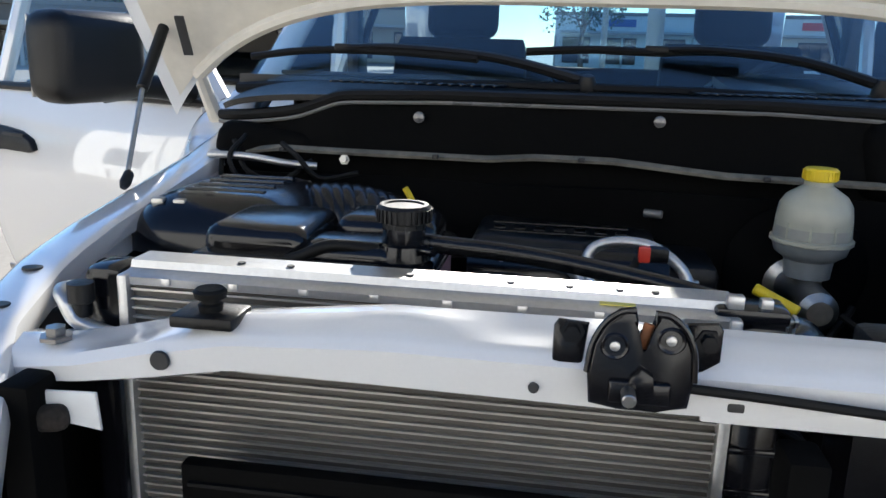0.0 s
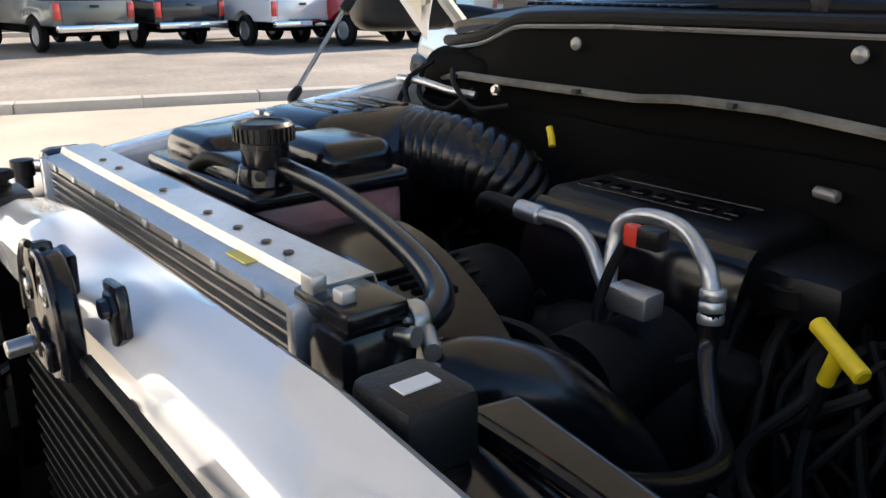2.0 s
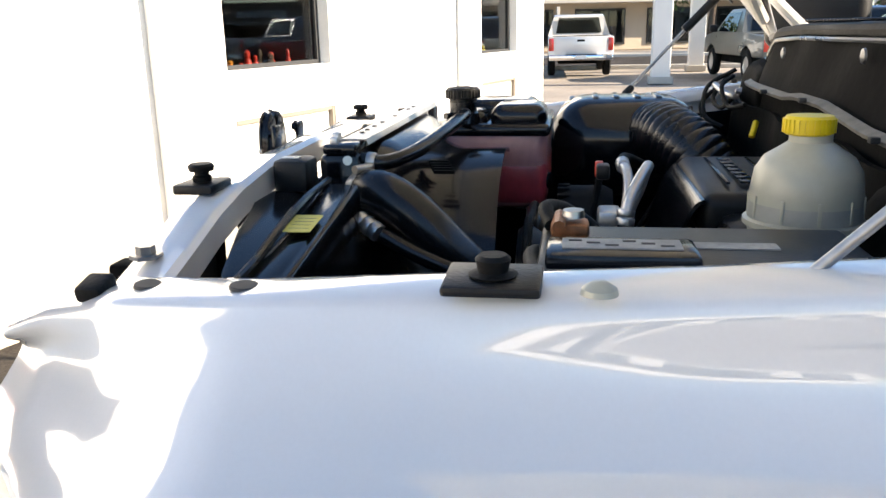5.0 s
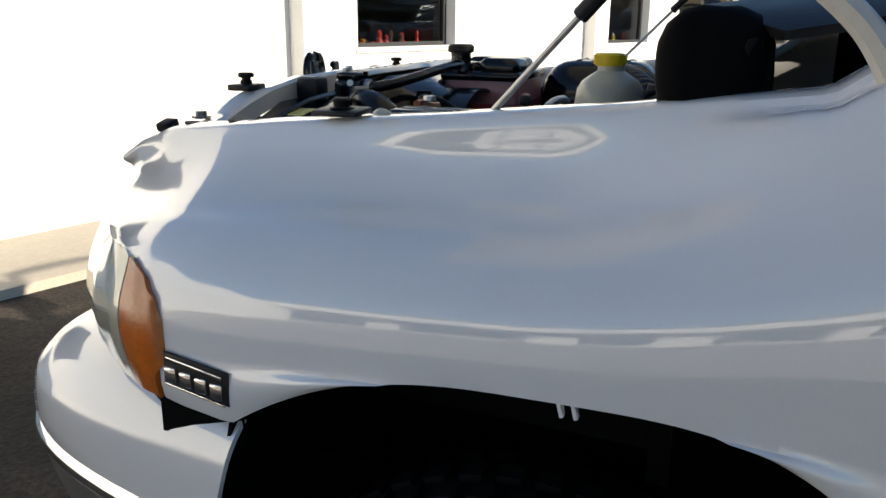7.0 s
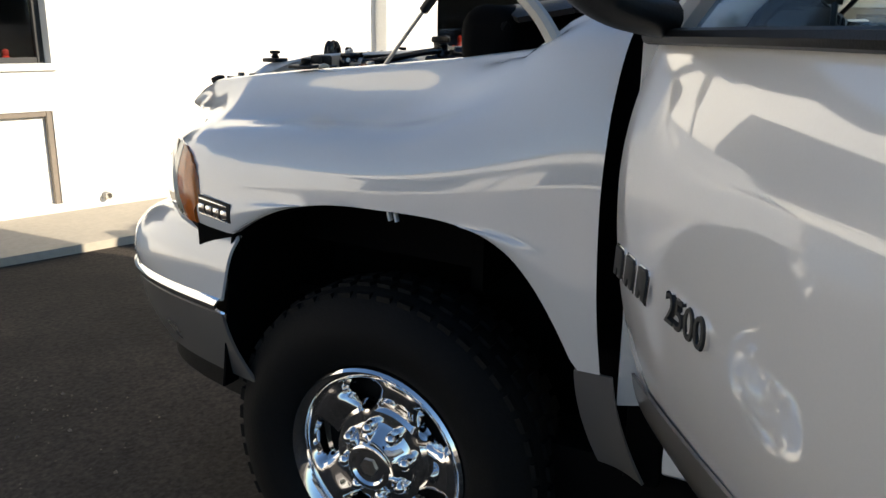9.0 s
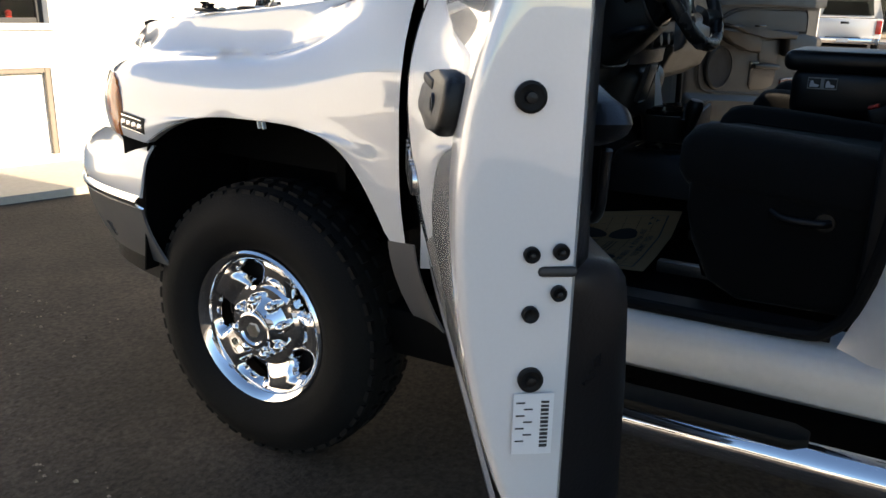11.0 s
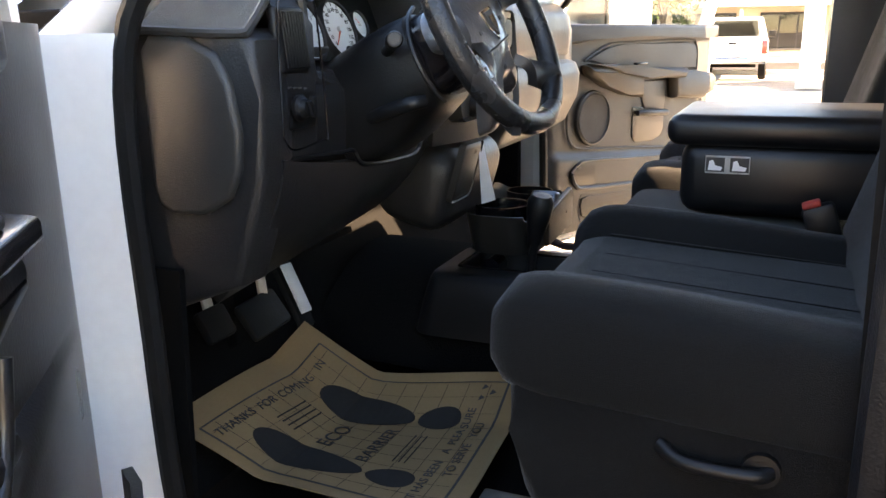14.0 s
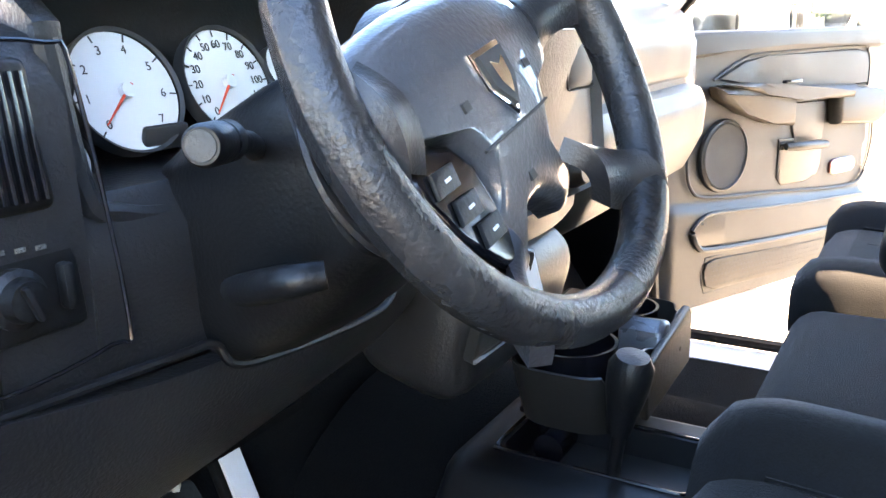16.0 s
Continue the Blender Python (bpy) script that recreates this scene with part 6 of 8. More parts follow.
    for k in range(7):
        part("print_bar", box(P(DL + 0.0042, 0.859 + 0.008 * k, -0.030 - 0.009 * (k % 2)), (0.0008, 0.010, 0.0016), 0, m=mt()), M["ink"], lb)
    (driver_trim if sx > 0 else passenger_trim)(D, P, mt, n)
    return D


def driver_trim(D, P, mt, n):
    """The dark inner face of the driver door: soft sill, pocketed insert, switch pod, pull cup and lower block."""
    tm = M["doordark"]
    DEP = [(0.69, 0.150), (0.74, 0.170), (0.90, 0.166), (1.0, 0.160), (1.036, 0.154), (1.048, 0.140), (1.054, 0.108), (1.17, 0.104), (1.33, 0.104), (1.39, 0.112)]

    def trim(u, v):
        z = 0.69 + 0.70 * v
        dep = 0.094 + (lerp_table(DEP, z)[0] - 0.094) * min(1, u / 0.6) ** 1.3
        e = min(1, min(u, 1 - u) / 0.04)
        return P(0.06 + (DL - 0.085) * u, z, -0.085 - (dep - 0.085) * (1 - (1 - e) ** 2.5))
    part("trim_panel", sheet(trim, 60, 90, 0.006), tm, D, "slate moulded door trim")

    def pl(name, pts, w0, thick, mtl, parent, lab="", bevel=0.01):
        return part(name, plate(pts, thick, lambda u, v, w: P(u, v, -(w0 + w)), bevel, seg=4), mtl, parent, lab)
    pl("sill_pad", [(0.34, 1.345), (0.98, 1.338), (1.035, 1.348), (1.06, 1.37), (1.04, 1.398), (0.34, 1.40)], 0.092, 0.050, tm, D, "soft window sill pad", 0.023)
    pl("insert_panel", [(0.40, 1.262), (0.86, 1.258), (0.90, 1.27), (0.905, 1.31), (0.89, 1.325), (0.55, 1.325), (0.44, 1.30)], 0.098, 0.028, tm, D, "padded door insert", 0.020)
    pl("arm_rest", [(0.44, 1.19), (0.60, 1.178), (0.86, 1.172), (0.98, 1.176), (1.03, 1.19), (1.045, 1.21), (1.02, 1.232), (0.86, 1.240), (0.60, 1.24), (0.44, 1.236)], 0.10, 0.062, tm, D, "padded arm rest", 0.026)
    sw = part("switch_panel", plate([(0.42, 1.234), (0.72, 1.228), (0.735, 1.24), (0.72, 1.252), (0.42, 1.252)], 0.060, lambda u, v, w: P(u, v + 0.16 * (0.03 - w), -(0.106 + w)), 0.006, seg=3), M["gloss"], D, "black window switch panel")
    for i in range(3):
        for j in range(2):
            part("switch", box(P(0.49 + 0.065 * i, 1.2605 - 0.0045 * j, -0.120 - 0.026 * j), (0.046, 0.020, 0.010), 0.0035, m=mt() @ rot(12, 0, 0), seg=3), M["plastic"], sw)
    part("pull_rim", tube([P(0.50, 1.17, -0.150), P(0.52, 1.10, -0.146), P(0.60, 1.072, -0.150), P(0.86, 1.068, -0.152), P(0.95, 1.085, -0.150), P(0.975, 1.17, -0.148)], 0.007, 10), tm, D, "moulded rim of the pull cup")
    cup = pl("handle_cup", [(0.46, 1.04), (0.60, 1.04), (0.60, 1.12), (0.46, 1.12)], 0.112, 0.012, M["gloss"], D, "dark handle recess", 0.005)
    part("inside_handle", box(P(0.53, 1.10, -0.140), (0.10, 0.020, 0.022), 0.008, m=mt()), tm, cup, "dark inside door handle")
    part("map_pocket", sheet(lambda u, v: P(0.20 + 0.82 * u, 0.76 + 0.16 * v, -0.150 - 0.04 * math.sin(math.pi * u) ** 0.5 * (0.4 + 0.6 * v)), 24, 8, 0.012), tm, D, "moulded map pocket")
    part("red_reflector", box(P(1.0, 0.74, -0.172), (0.022, 0.008, 0.13), 0.004, m=mt()), M["amberred"], D, "red safety reflector")


def passenger_trim(D, P, mt, n):
    """The grey inner face of the passenger door with tan insert, arm rest, speaker, handle, pocket and grille."""
    tm = M["doortrim"]

    def trim(u, v):
        z = 0.70 + 0.69 * v
        dep = 0.100 + 0.006 * math.sin(math.pi * u) + 0.014 * max(0, (z - 1.33) / 0.06) ** 2 * (z > 1.33)
        k = max(0.0, min(1, (0.99 - 0.08 * u - z) / 0.03))
        dep += 0.018 * k * k * (3 - 2 * k)
        e = min(1, min(u, 1 - u) / 0.04)
        return P(0.06 + (DL - 0.085) * u, z, -0.085 - (dep - 0.085) * (1 - (1 - e) ** 2.5))
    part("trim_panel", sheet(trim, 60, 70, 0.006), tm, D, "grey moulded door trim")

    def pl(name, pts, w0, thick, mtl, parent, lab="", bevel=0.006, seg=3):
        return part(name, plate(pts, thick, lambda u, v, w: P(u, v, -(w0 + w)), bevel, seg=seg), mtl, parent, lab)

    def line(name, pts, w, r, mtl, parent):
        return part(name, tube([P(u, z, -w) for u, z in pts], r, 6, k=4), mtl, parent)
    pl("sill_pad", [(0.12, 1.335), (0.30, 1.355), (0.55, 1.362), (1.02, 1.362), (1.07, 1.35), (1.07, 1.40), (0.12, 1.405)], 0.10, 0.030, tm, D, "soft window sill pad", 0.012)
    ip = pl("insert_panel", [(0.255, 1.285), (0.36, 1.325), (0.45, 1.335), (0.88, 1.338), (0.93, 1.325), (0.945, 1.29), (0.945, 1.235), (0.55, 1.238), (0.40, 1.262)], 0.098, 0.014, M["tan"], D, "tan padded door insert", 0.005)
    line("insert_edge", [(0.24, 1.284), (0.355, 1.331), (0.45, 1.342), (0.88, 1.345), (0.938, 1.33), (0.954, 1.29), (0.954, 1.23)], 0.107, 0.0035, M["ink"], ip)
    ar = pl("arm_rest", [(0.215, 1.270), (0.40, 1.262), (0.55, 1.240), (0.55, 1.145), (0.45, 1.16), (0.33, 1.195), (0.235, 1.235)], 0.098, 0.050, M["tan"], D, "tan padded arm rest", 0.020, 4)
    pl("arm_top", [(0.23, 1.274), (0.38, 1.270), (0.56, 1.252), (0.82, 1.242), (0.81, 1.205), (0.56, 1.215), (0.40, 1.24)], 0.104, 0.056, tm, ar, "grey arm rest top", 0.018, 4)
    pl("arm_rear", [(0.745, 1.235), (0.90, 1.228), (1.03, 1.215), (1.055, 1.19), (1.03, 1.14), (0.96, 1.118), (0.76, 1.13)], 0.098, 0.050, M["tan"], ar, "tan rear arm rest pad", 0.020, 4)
    # dark plate draws the shade behind the pull
    pl("pull_gap_shade", [(0.555, 1.205), (0.74, 1.20), (0.73, 1.09), (0.60, 1.09)], 0.100, 0.012, M["vinyl"], ar, "dark plate for the shaded gap behind the pull", 0.004)
    line("panel_groove", [(0.215, 1.235), (0.165, 1.16), (0.150, 1.08), (0.170, 1.015), (0.24, 0.985), (0.50, 0.965), (0.86, 0.935), (0.96, 0.955), (1.0, 1.04), (1.0, 1.12)], 0.109, 0.0045, M["ink"], D)
    sp = part("speaker_grille", lathe(P(0.291, 1.088, -0.104), -n, [(0, 0.084), (0.010, 0.084), (0.012, 0.080), (0.010, 0.076), (0.013, 0.04), (0.014, 0)], 40), M["speaker"], D, "round woven speaker grille")
    part("grille_ring", lathe(P(0.291, 1.088, -0.106), -n, [(0, 0.096), (0.009, 0.094), (0.012, 0.088), (0.006, 0.084)], 40, caps=False), tm, sp)
    cup = pl("handle_cup", [(0.528, 1.00), (0.55, 0.978), (0.66, 0.975), (0.72, 0.99), (0.735, 1.02), (0.735, 1.10), (0.528, 1.11)], 0.100, 0.010, M["gloss"], D, "dark handle recess", 0.004)
    part("inside_handle", tube([P(0.540, 1.088, -0.124), P(0.58, 1.087, -0.136), P(0.65, 1.084, -0.140), P(0.705, 1.080, -0.136), P(0.726, 1.078, -0.124)], lambda t: 0.010 + 0.003 * math.sin(math.pi * t), 12), tm, cup, "grey inside door handle")
    pl("red_reflector", [(0.785, 0.985), (0.80, 0.977), (0.90, 0.977), (0.918, 0.99), (0.918, 1.012), (0.90, 1.024), (0.80, 1.024), (0.785, 1.015)], 0.102, 0.010, M["amberred"], D, "red safety reflector", 0.004)
    # flat dark plate gives the pocket its shaded inside
    pk = pl("map_pocket", [(0.165, 0.905), (0.185, 0.870), (0.25, 0.852), (0.60, 0.832), (0.96, 0.82), (0.98, 0.86), (0.96, 0.90), (0.60, 0.915), (0.26, 0.938), (0.19, 0.93)], 0.118, 0.004, M["doordark"], D, "dark plate for the shaded map pocket opening", 0.001)
    line("pocket_lip", [(0.162, 0.905), (0.185, 0.866), (0.25, 0.848), (0.60, 0.828), (0.96, 0.815)], 0.126, 0.008, tm, pk)
    line("pocket_roof", [(0.162, 0.91), (0.20, 0.936), (0.27, 0.944), (0.60, 0.921), (0.96, 0.905)], 0.123, 0.005, tm, pk)
    gr = pl("lower_grille", [(0.215, 0.790), (0.225, 0.812), (0.26, 0.820), (0.60, 0.800), (0.93, 0.785), (0.95, 0.76), (0.93, 0.735), (0.60, 0.725), (0.26, 0.735), (0.225, 0.75)], 0.118, 0.008, M["tan"], D, "tan perforated lower panel", 0.003)
    line("grille_edge", [(0.208, 0.79), (0.222, 0.818), (0.26, 0.827), (0.60, 0.807), (0.94, 0.79), (0.958, 0.76), (0.94, 0.728), (0.60, 0.718), (0.26, 0.728), (0.218, 0.745), (0.208, 0.79)], 0.119, 0.0035, M["ink"], gr)
    bm = B()
    for i in range(46):
        for j in range(5):
            u = 0.245 + 0.0148 * i
            lathe(P(u + 0.007 * (j % 2), 0.748 + 0.0135 * j - 0.02 * (u - 0.24), -0.1262), -n, [(0, 0.0035), (0.0006, 0.003)], 5, bm)
    part("perforations", bm, M["ink"], gr, smooth=False)["kind"] = "stuff"
    part("lock_button", box(P(0.50, 1.268, -0.155), (0.07, 0.016, 0.008), 0.003, m=mt()), M["gloss"], ar)


# passenger door colours lowered to put the door's shade into them
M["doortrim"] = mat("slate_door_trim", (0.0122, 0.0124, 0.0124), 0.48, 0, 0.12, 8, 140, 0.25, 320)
# darker copy of the door trim, for the shaded driver door and pocket
M["doordark"] = mat("shaded_door_trim", (0.0075, 0.0075, 0.0092), 0.30, 0, 0.2, 8, 140, 0.12, 260)
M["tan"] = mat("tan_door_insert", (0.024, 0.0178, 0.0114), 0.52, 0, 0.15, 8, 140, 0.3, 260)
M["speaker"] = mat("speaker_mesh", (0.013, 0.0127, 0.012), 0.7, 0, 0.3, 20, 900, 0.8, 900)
M["amberred"] = mat("red_reflector_lens", (0.16, 0.018, 0.010), 0.25, 0, 0.15, coat=0.8)
front_door(1, "white driver door standing open, dark slate trim inside")
front_door(-1, "white passenger door standing open, slate trim inside")

# ---- rear doors ----
def rear_door(sx, label):
    o, d = Vector((sx * 0.965, 2.565, 0)), Vector((sx * 0.988, 0.156, 0))
    n = Vector((sx * 0.156, -0.988, 0))
    P = lambda u, z, w: o + d * u + n * w + Vector((0, 0, z))

    def shell(u, v):
        z = 0.665 + 0.715 * v
        b = bulge(z)
        sec = [(0.0, -0.09), (-0.01, -0.02), (0.03, b - 0.035), (0.10, b - 0.008), (0.3, b + 0.004), (0.6, b + 0.004), (0.79, b - 0.004), (0.825, b - 0.02), (0.83, b - 0.05), (0.825, -0.095), (0.5, -0.095)]
        f = u * (len(sec) - 1)
        k = min(int(f), len(sec) - 2)
        t = f - k
        return P(sec[k][0] * (1 - t) + sec[k + 1][0] * t, z, sec[k][1] * (1 - t) + sec[k + 1][1] * t)
    D = part("rear_door", sheet(shell, 50, 26), M["paint"], truck, label)
    mt = Matrix((d, n, Vector((0, 0, 1)))).transposed()
    part("inner_trim", box(P(0.42, 1.03, -0.115), (0.76, 0.03, 0.66), 0.012, m=mt), M["vinyl"], D)
    part("belt_strip", tube([P(0.02, 1.385, 0.0), P(0.8, 1.385, 0.01)], 0.014, 8), M["plastic"], D, "black belt moulding")
    part("window_frame", tube([P(0.02, 1.38, -0.04), P(0.06, 1.80, -0.17), P(0.14, 1.88, -0.19), P(0.70, 1.88, -0.19), P(0.80, 1.78, -0.16), P(0.82, 1.38, -0.04)], 0.024, 8), M["paint"], D)
    g = part("window_glass", box(P(0.43, 1.62, -0.10), (0.76, 0.004, 0.49), m=mt @ rot(-17, 0, 0)), M["privacy"], D, "dark privacy glass")
    hb = part("outside_handle", plate([(0.435, 1.200), (0.442, 1.216), (0.475, 1.236), (0.55, 1.254), (0.64, 1.262), (0.745, 1.264), (0.762, 1.254), (0.755, 1.222), (0.738, 1.198), (0.70, 1.192), (0.60, 1.190), (0.46, 1.190)], 0.026, lambda u, v, w: P(u, v, bulge(v) - 0.004 + w), 0.011, seg=4), M["plastic"], D, "black door handle")
    part("finger_well", box(P(0.56, 1.242, bulge(1.24) + 0.0195), (0.12, 0.010, 0.014), 0.0055, m=mt), M["ink"], hb)
    part("lower_trim", sheet(lambda u, v: P(0.03 + 0.77 * u, 0.660 + 0.115 * v, bulge(0.660 + 0.115 * v) + 0.010 + 0.006 * math.sin(math.pi * v)), 20, 6, 0.006), M["silver"], D, "pewter painted lower door strip")
    for z, r in ((1.0, 0.016), (0.90, 0.014)):
        part("edge_plug", lathe(P(0.828, z, -0.05), d, [(0, r), (0.005, r), (0.006, 0)], 18), M["rubber"], D)
    return D


rear_door(1, "white rear door standing wide open with black handle")
# hidden from view, added open so it shades the passenger front door
rear_door(-1, "white passenger rear door standing wide open")

# ---- dashboard ----
DASH = [(1.30, 1.455), (1.50, 1.44), (1.62, 1.425), (1.685, 1.405), (1.70, 1.385), (1.70, 1.30), (1.695, 1.22), (1.66, 1.19), (1.60, 1.17)]
DASH_LOW = [(1.60, 1.318), (1.66, 1.312), (1.692, 1.308), (1.70, 1.296), (1.70, 1.26), (1.695, 1.22), (1.66, 1.19), (1.60, 1.17)]
DASH_TOP = [(1.30, 1.455), (1.45, 1.462), (1.56, 1.472), (1.61, 1.475)]


def dash_block(prof, x0, x1, n):
    k = len(prof) - 1
    return sheet(lambda u, v: (x0 + (x1 - x0) * u, *prof[int(round(v * k))]), n, k, 0.02)


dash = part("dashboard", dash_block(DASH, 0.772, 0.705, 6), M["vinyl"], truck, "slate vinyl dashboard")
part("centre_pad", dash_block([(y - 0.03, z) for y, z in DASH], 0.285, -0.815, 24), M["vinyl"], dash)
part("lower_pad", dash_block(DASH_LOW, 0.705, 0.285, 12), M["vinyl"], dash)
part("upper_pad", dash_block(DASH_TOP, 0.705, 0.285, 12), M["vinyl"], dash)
for x in (0.695, 0.293):
    part("cluster_cheek", plate([(1.58, 1.47), (1.66, 1.465), (1.70, 1.43), (1.702, 1.30), (1.60, 1.305)], 0.02, lambda u, v, w: (x - 0.01 + w, u, v), 0.005), M["vinyl"], dash)
# end panel that the open door uncovers
part("dash_end", plate([(1.36, 1.39), (1.70, 1.384), (1.718, 1.37), (1.722, 1.30), (1.722, 1.20), (1.67, 1.06), (1.57, 1.02), (1.40, 1.02)], 0.072, lambda u, v, w: (0.766 + w, u, v), 0.014, seg=4), M["vinyl"], dash, "vinyl end of the dashboard")
part("fuse_cover", plate([(1.53, 1.36), (1.545, 1.378), (1.60, 1.376), (1.645, 1.355), (1.662, 1.32), (1.672, 1.26), (1.668, 1.215), (1.65, 1.178), (1.61, 1.155), (1.56, 1.152), (1.535, 1.165), (1.53, 1.19)], 0.018, lambda u, v, w: (0.830 + w, u + 0.024, v), 0.009, seg=4), M["taupe"], dash, "taupe fuse box cover")
part("speaker_grille", sheet(lambda u, v: (0.838 - 0.075 * v, 1.40 + 0.302 * u, 1.387 + 0.062 * v - 0.012 * u), 10, 6, 0.008), M["mesh"], dash, "pale mesh grille at the dash corner")
part("grille_rim", tube([(0.841, 1.42, 1.387), (0.841, 1.55, 1.384), (0.839, 1.69, 1.378), (0.825, 1.708, 1.386), (0.765, 1.706, 1.442)], 0.006, 8, k=4), M["taupe"], dash)
# outer vent
vn = part("vent", box((0.754, 1.713, 1.369), (0.066, 0.014, 0.084), 0.006, m=rot(6, 0, 0), seg=3), M["plastic"], dash, "black slatted air vent")
bm = B()
for k in range(9):
    box((0.7295 + 0.0061 * k, 1.721, 1.369), (0.0024, 0.007, 0.070), 0.0006, bm, rot(6, 0, 0))
part("slats", bm, M["gloss"], vn, smooth=False)["kind"] = "stuff"
bz = part("switch_bezel", box((0.746, 1.714, 1.288), (0.070, 0.014, 0.064), 0.005, m=rot(4, 0, 0), seg=3), M["plastic"], dash, "headlamp switch plate")
part("headlamp_knob", lathe((0.756, 1.724, 1.284), (0, 1, 0.05), [(0, 0.017), (0.005, 0.017), (0.008, 0.013), (0.016, 0.011), (0.017, 0)], 24), M["plastic"], bz, "round headlamp knob")
part("knob_ridge", box((0.756, 1.742, 1.284), (0.005, 0.006, 0.022), 0.002, m=rot(0, 20, 0)), M["plastic"], bz)
part("dimmer_wheel", box((0.726, 1.727, 1.284), (0.008, 0.010, 0.028), 0.003), M["rubber"], bz)
for k in range(4):
    part("icon_bar", box((0.771 - 0.012 * k, 1.7222, 1.311 - 0.001 * k), (0.006, 0.0012, 0.0026)), M["mesh"], bz)
part("panel_seam", tube([(0.792, 1.722, 1.25), (0.79, 1.723, 1.40), (0.77, 1.722, 1.418), (0.715, 1.722, 1.418), (0.70, 1.723, 1.40), (0.686, 1.723, 1.25), (0.70, 1.723, 1.238), (0.77, 1.723, 1.232), (0.792, 1.722, 1.25)], 0.0014, 6, k=4), M["gloss"], dash)
# cluster hood and dials
CN = Vector((0.0, 0.94, 0.34)).normalized()          # the way the dials face
CU = Vector((0, -0.34, 0.94)).normalized()
part("cluster_hood", sheet(lambda u, v: (0.705 - 0.42 * u, 1.58 + 0.12 * v, 1.462 + 0.035 * math.sin(math.pi * u) ** 0.5 - 0.006 * v), 24, 8, 0.012), M["vinyl"], dash, "padded instrument hood")
part("cluster_well", sheet(lambda u, v: (0.70 - 0.415 * u, 1.636 - 0.058 * v, 1.310 + 0.165 * v), 6, 4, 0.012), M["plastic"], dash, "black instrument well")
part("cluster_lip", tube([(0.70, 1.70, 1.42), (0.692, 1.705, 1.33), (0.67, 1.706, 1.312), (0.60, 1.706, 1.304), (0.35, 1.706, 1.304), (0.29, 1.705, 1.33)], 0.008, 8), M["vinyl"], dash)


def dial(c, r, marks, needle, name, lab, a0=225, a1=-45):
    c = Vector(c)
    D = part(name, lathe(c, CN, [(-0.006, r * 1.0), (0.0, r), (0.001, r), (0.001, 0)], 40), M["dial"], dash, lab)
    part("dial_ring", lathe(c, CN, [(-0.008, r * 1.03), (0.006, r * 1.05), (0.004, r * 0.99)], 40, caps=False), M["ink"], D)
    side = Vector((-1, 0, 0))
    n = len(marks)
    for i, tx in enumerate(marks):
        a = radians(a0 + (a1 - a0) * i / max(1, n - 1))
        v = side * math.cos(a) + CU * math.sin(a)
        if tx:
            words(tx, r * 0.21, basis(c + CN * 0.0018 + v * r * 0.72, side, CU), M["ink"], D, "numeral", 0.0002)
        p, q = c + CN * 0.0016 + v * r * 0.86, c + CN * 0.0016 + v * r * 0.98
        part("tick", cyl(p, q, r * 0.014, 6), M["ink"], D)
    a = radians(needle)
    v = side * math.cos(a) + CU * math.sin(a)
    part("needle", cyl(c + CN * 0.004 - v * r * 0.15, c + CN * 0.004 + v * r * 0.78, r * 0.035, 8, r1=r * 0.012), M["needle"], D, "red needle")
    part("needle_hub", lathe(c, CN, [(0.001, r * 0.13), (0.006, r * 0.12), (0.0065, 0)], 16), M["dial"], D)
    return D


dial((0.607, 1.645, 1.383), 0.0445, ("0", "1", "2", "3", "4", "5", "6", "7"), 222, "tachometer", "white faced tachometer")
dial((0.507, 1.645, 1.383), 0.0445, ("0", "10", "20", "30", "40", "50", "60", "70", "80", "90", "100", "110", "120"), 226, "speedometer", "white faced speedometer")
for c, nd in (((0.672, 1.644, 1.395), 200), ((0.668, 1.650, 1.342), 230), ((0.441, 1.645, 1.391), 140), ((0.441, 1.655, 1.338), 230)):
    dial(c, 0.0215, ("", "", ""), nd, "small_gauge", "small white gauge", 160, 20)
for x in (0.588, 0.490):
    part("display", box((x, 1.659, 1.3495), (0.040, 0.006, 0.020), 0.003, m=rot(-20, 0, 0)), M["ink"], dash)
# knee panel
part("knee_panel", sheet(lambda u, v: (0.80 - 0.50 * u, 1.712 - 0.02 * v - 0.10 * v * v - 0.015 * u, (1.225 - 0.03 * math.sin(math.pi * u)) * (1 - v) + (1.03 + 0.035 * u) * v), 20, 12, 0.015), M["vinyl"], dash, "slate knee panel under the wheel")
part("knee_edge", tube([(0.80, 1.718, 1.221), (0.66, 1.724, 1.214), (0.625, 1.728, 1.212), (0.60, 1.735, 1.19), (0.46, 1.745, 1.185), (0.42, 1.745, 1.205), (0.36, 1.735, 1.215)], 0.0035, 8), M["plastic"], dash)
part("lower_duct", sheet(lambda u, v: (0.80 - 0.42 * u, 1.58 - 0.16 * v, 1.035 - 0.02 * v), 6, 4, 0.01), M["bay"], dash)
# centre stack, ash tray and paper
cs = part("radio_panel", sheet(lambda u, v: (0.30 - 0.36 * u, 1.715 + 0.03 * math.sin(math.pi * u) - 0.03 * v, 1.42 - 0.24 * v), 12, 12, 0.03), M["vinyl"], dash, "slate centre stack")
part("stack_bezel", box((0.135, 1.752, 1.32), (0.34, 0.012, 0.20), 0.02, m=rot(4, 0, 0)), M["taupe"], cs, "taupe stack bezel")
for x in (0.235, 0.04):
    part("stack_vent", box((x, 1.762, 1.375), (0.09, 0.010, 0.06), 0.01), M["ink"], cs)
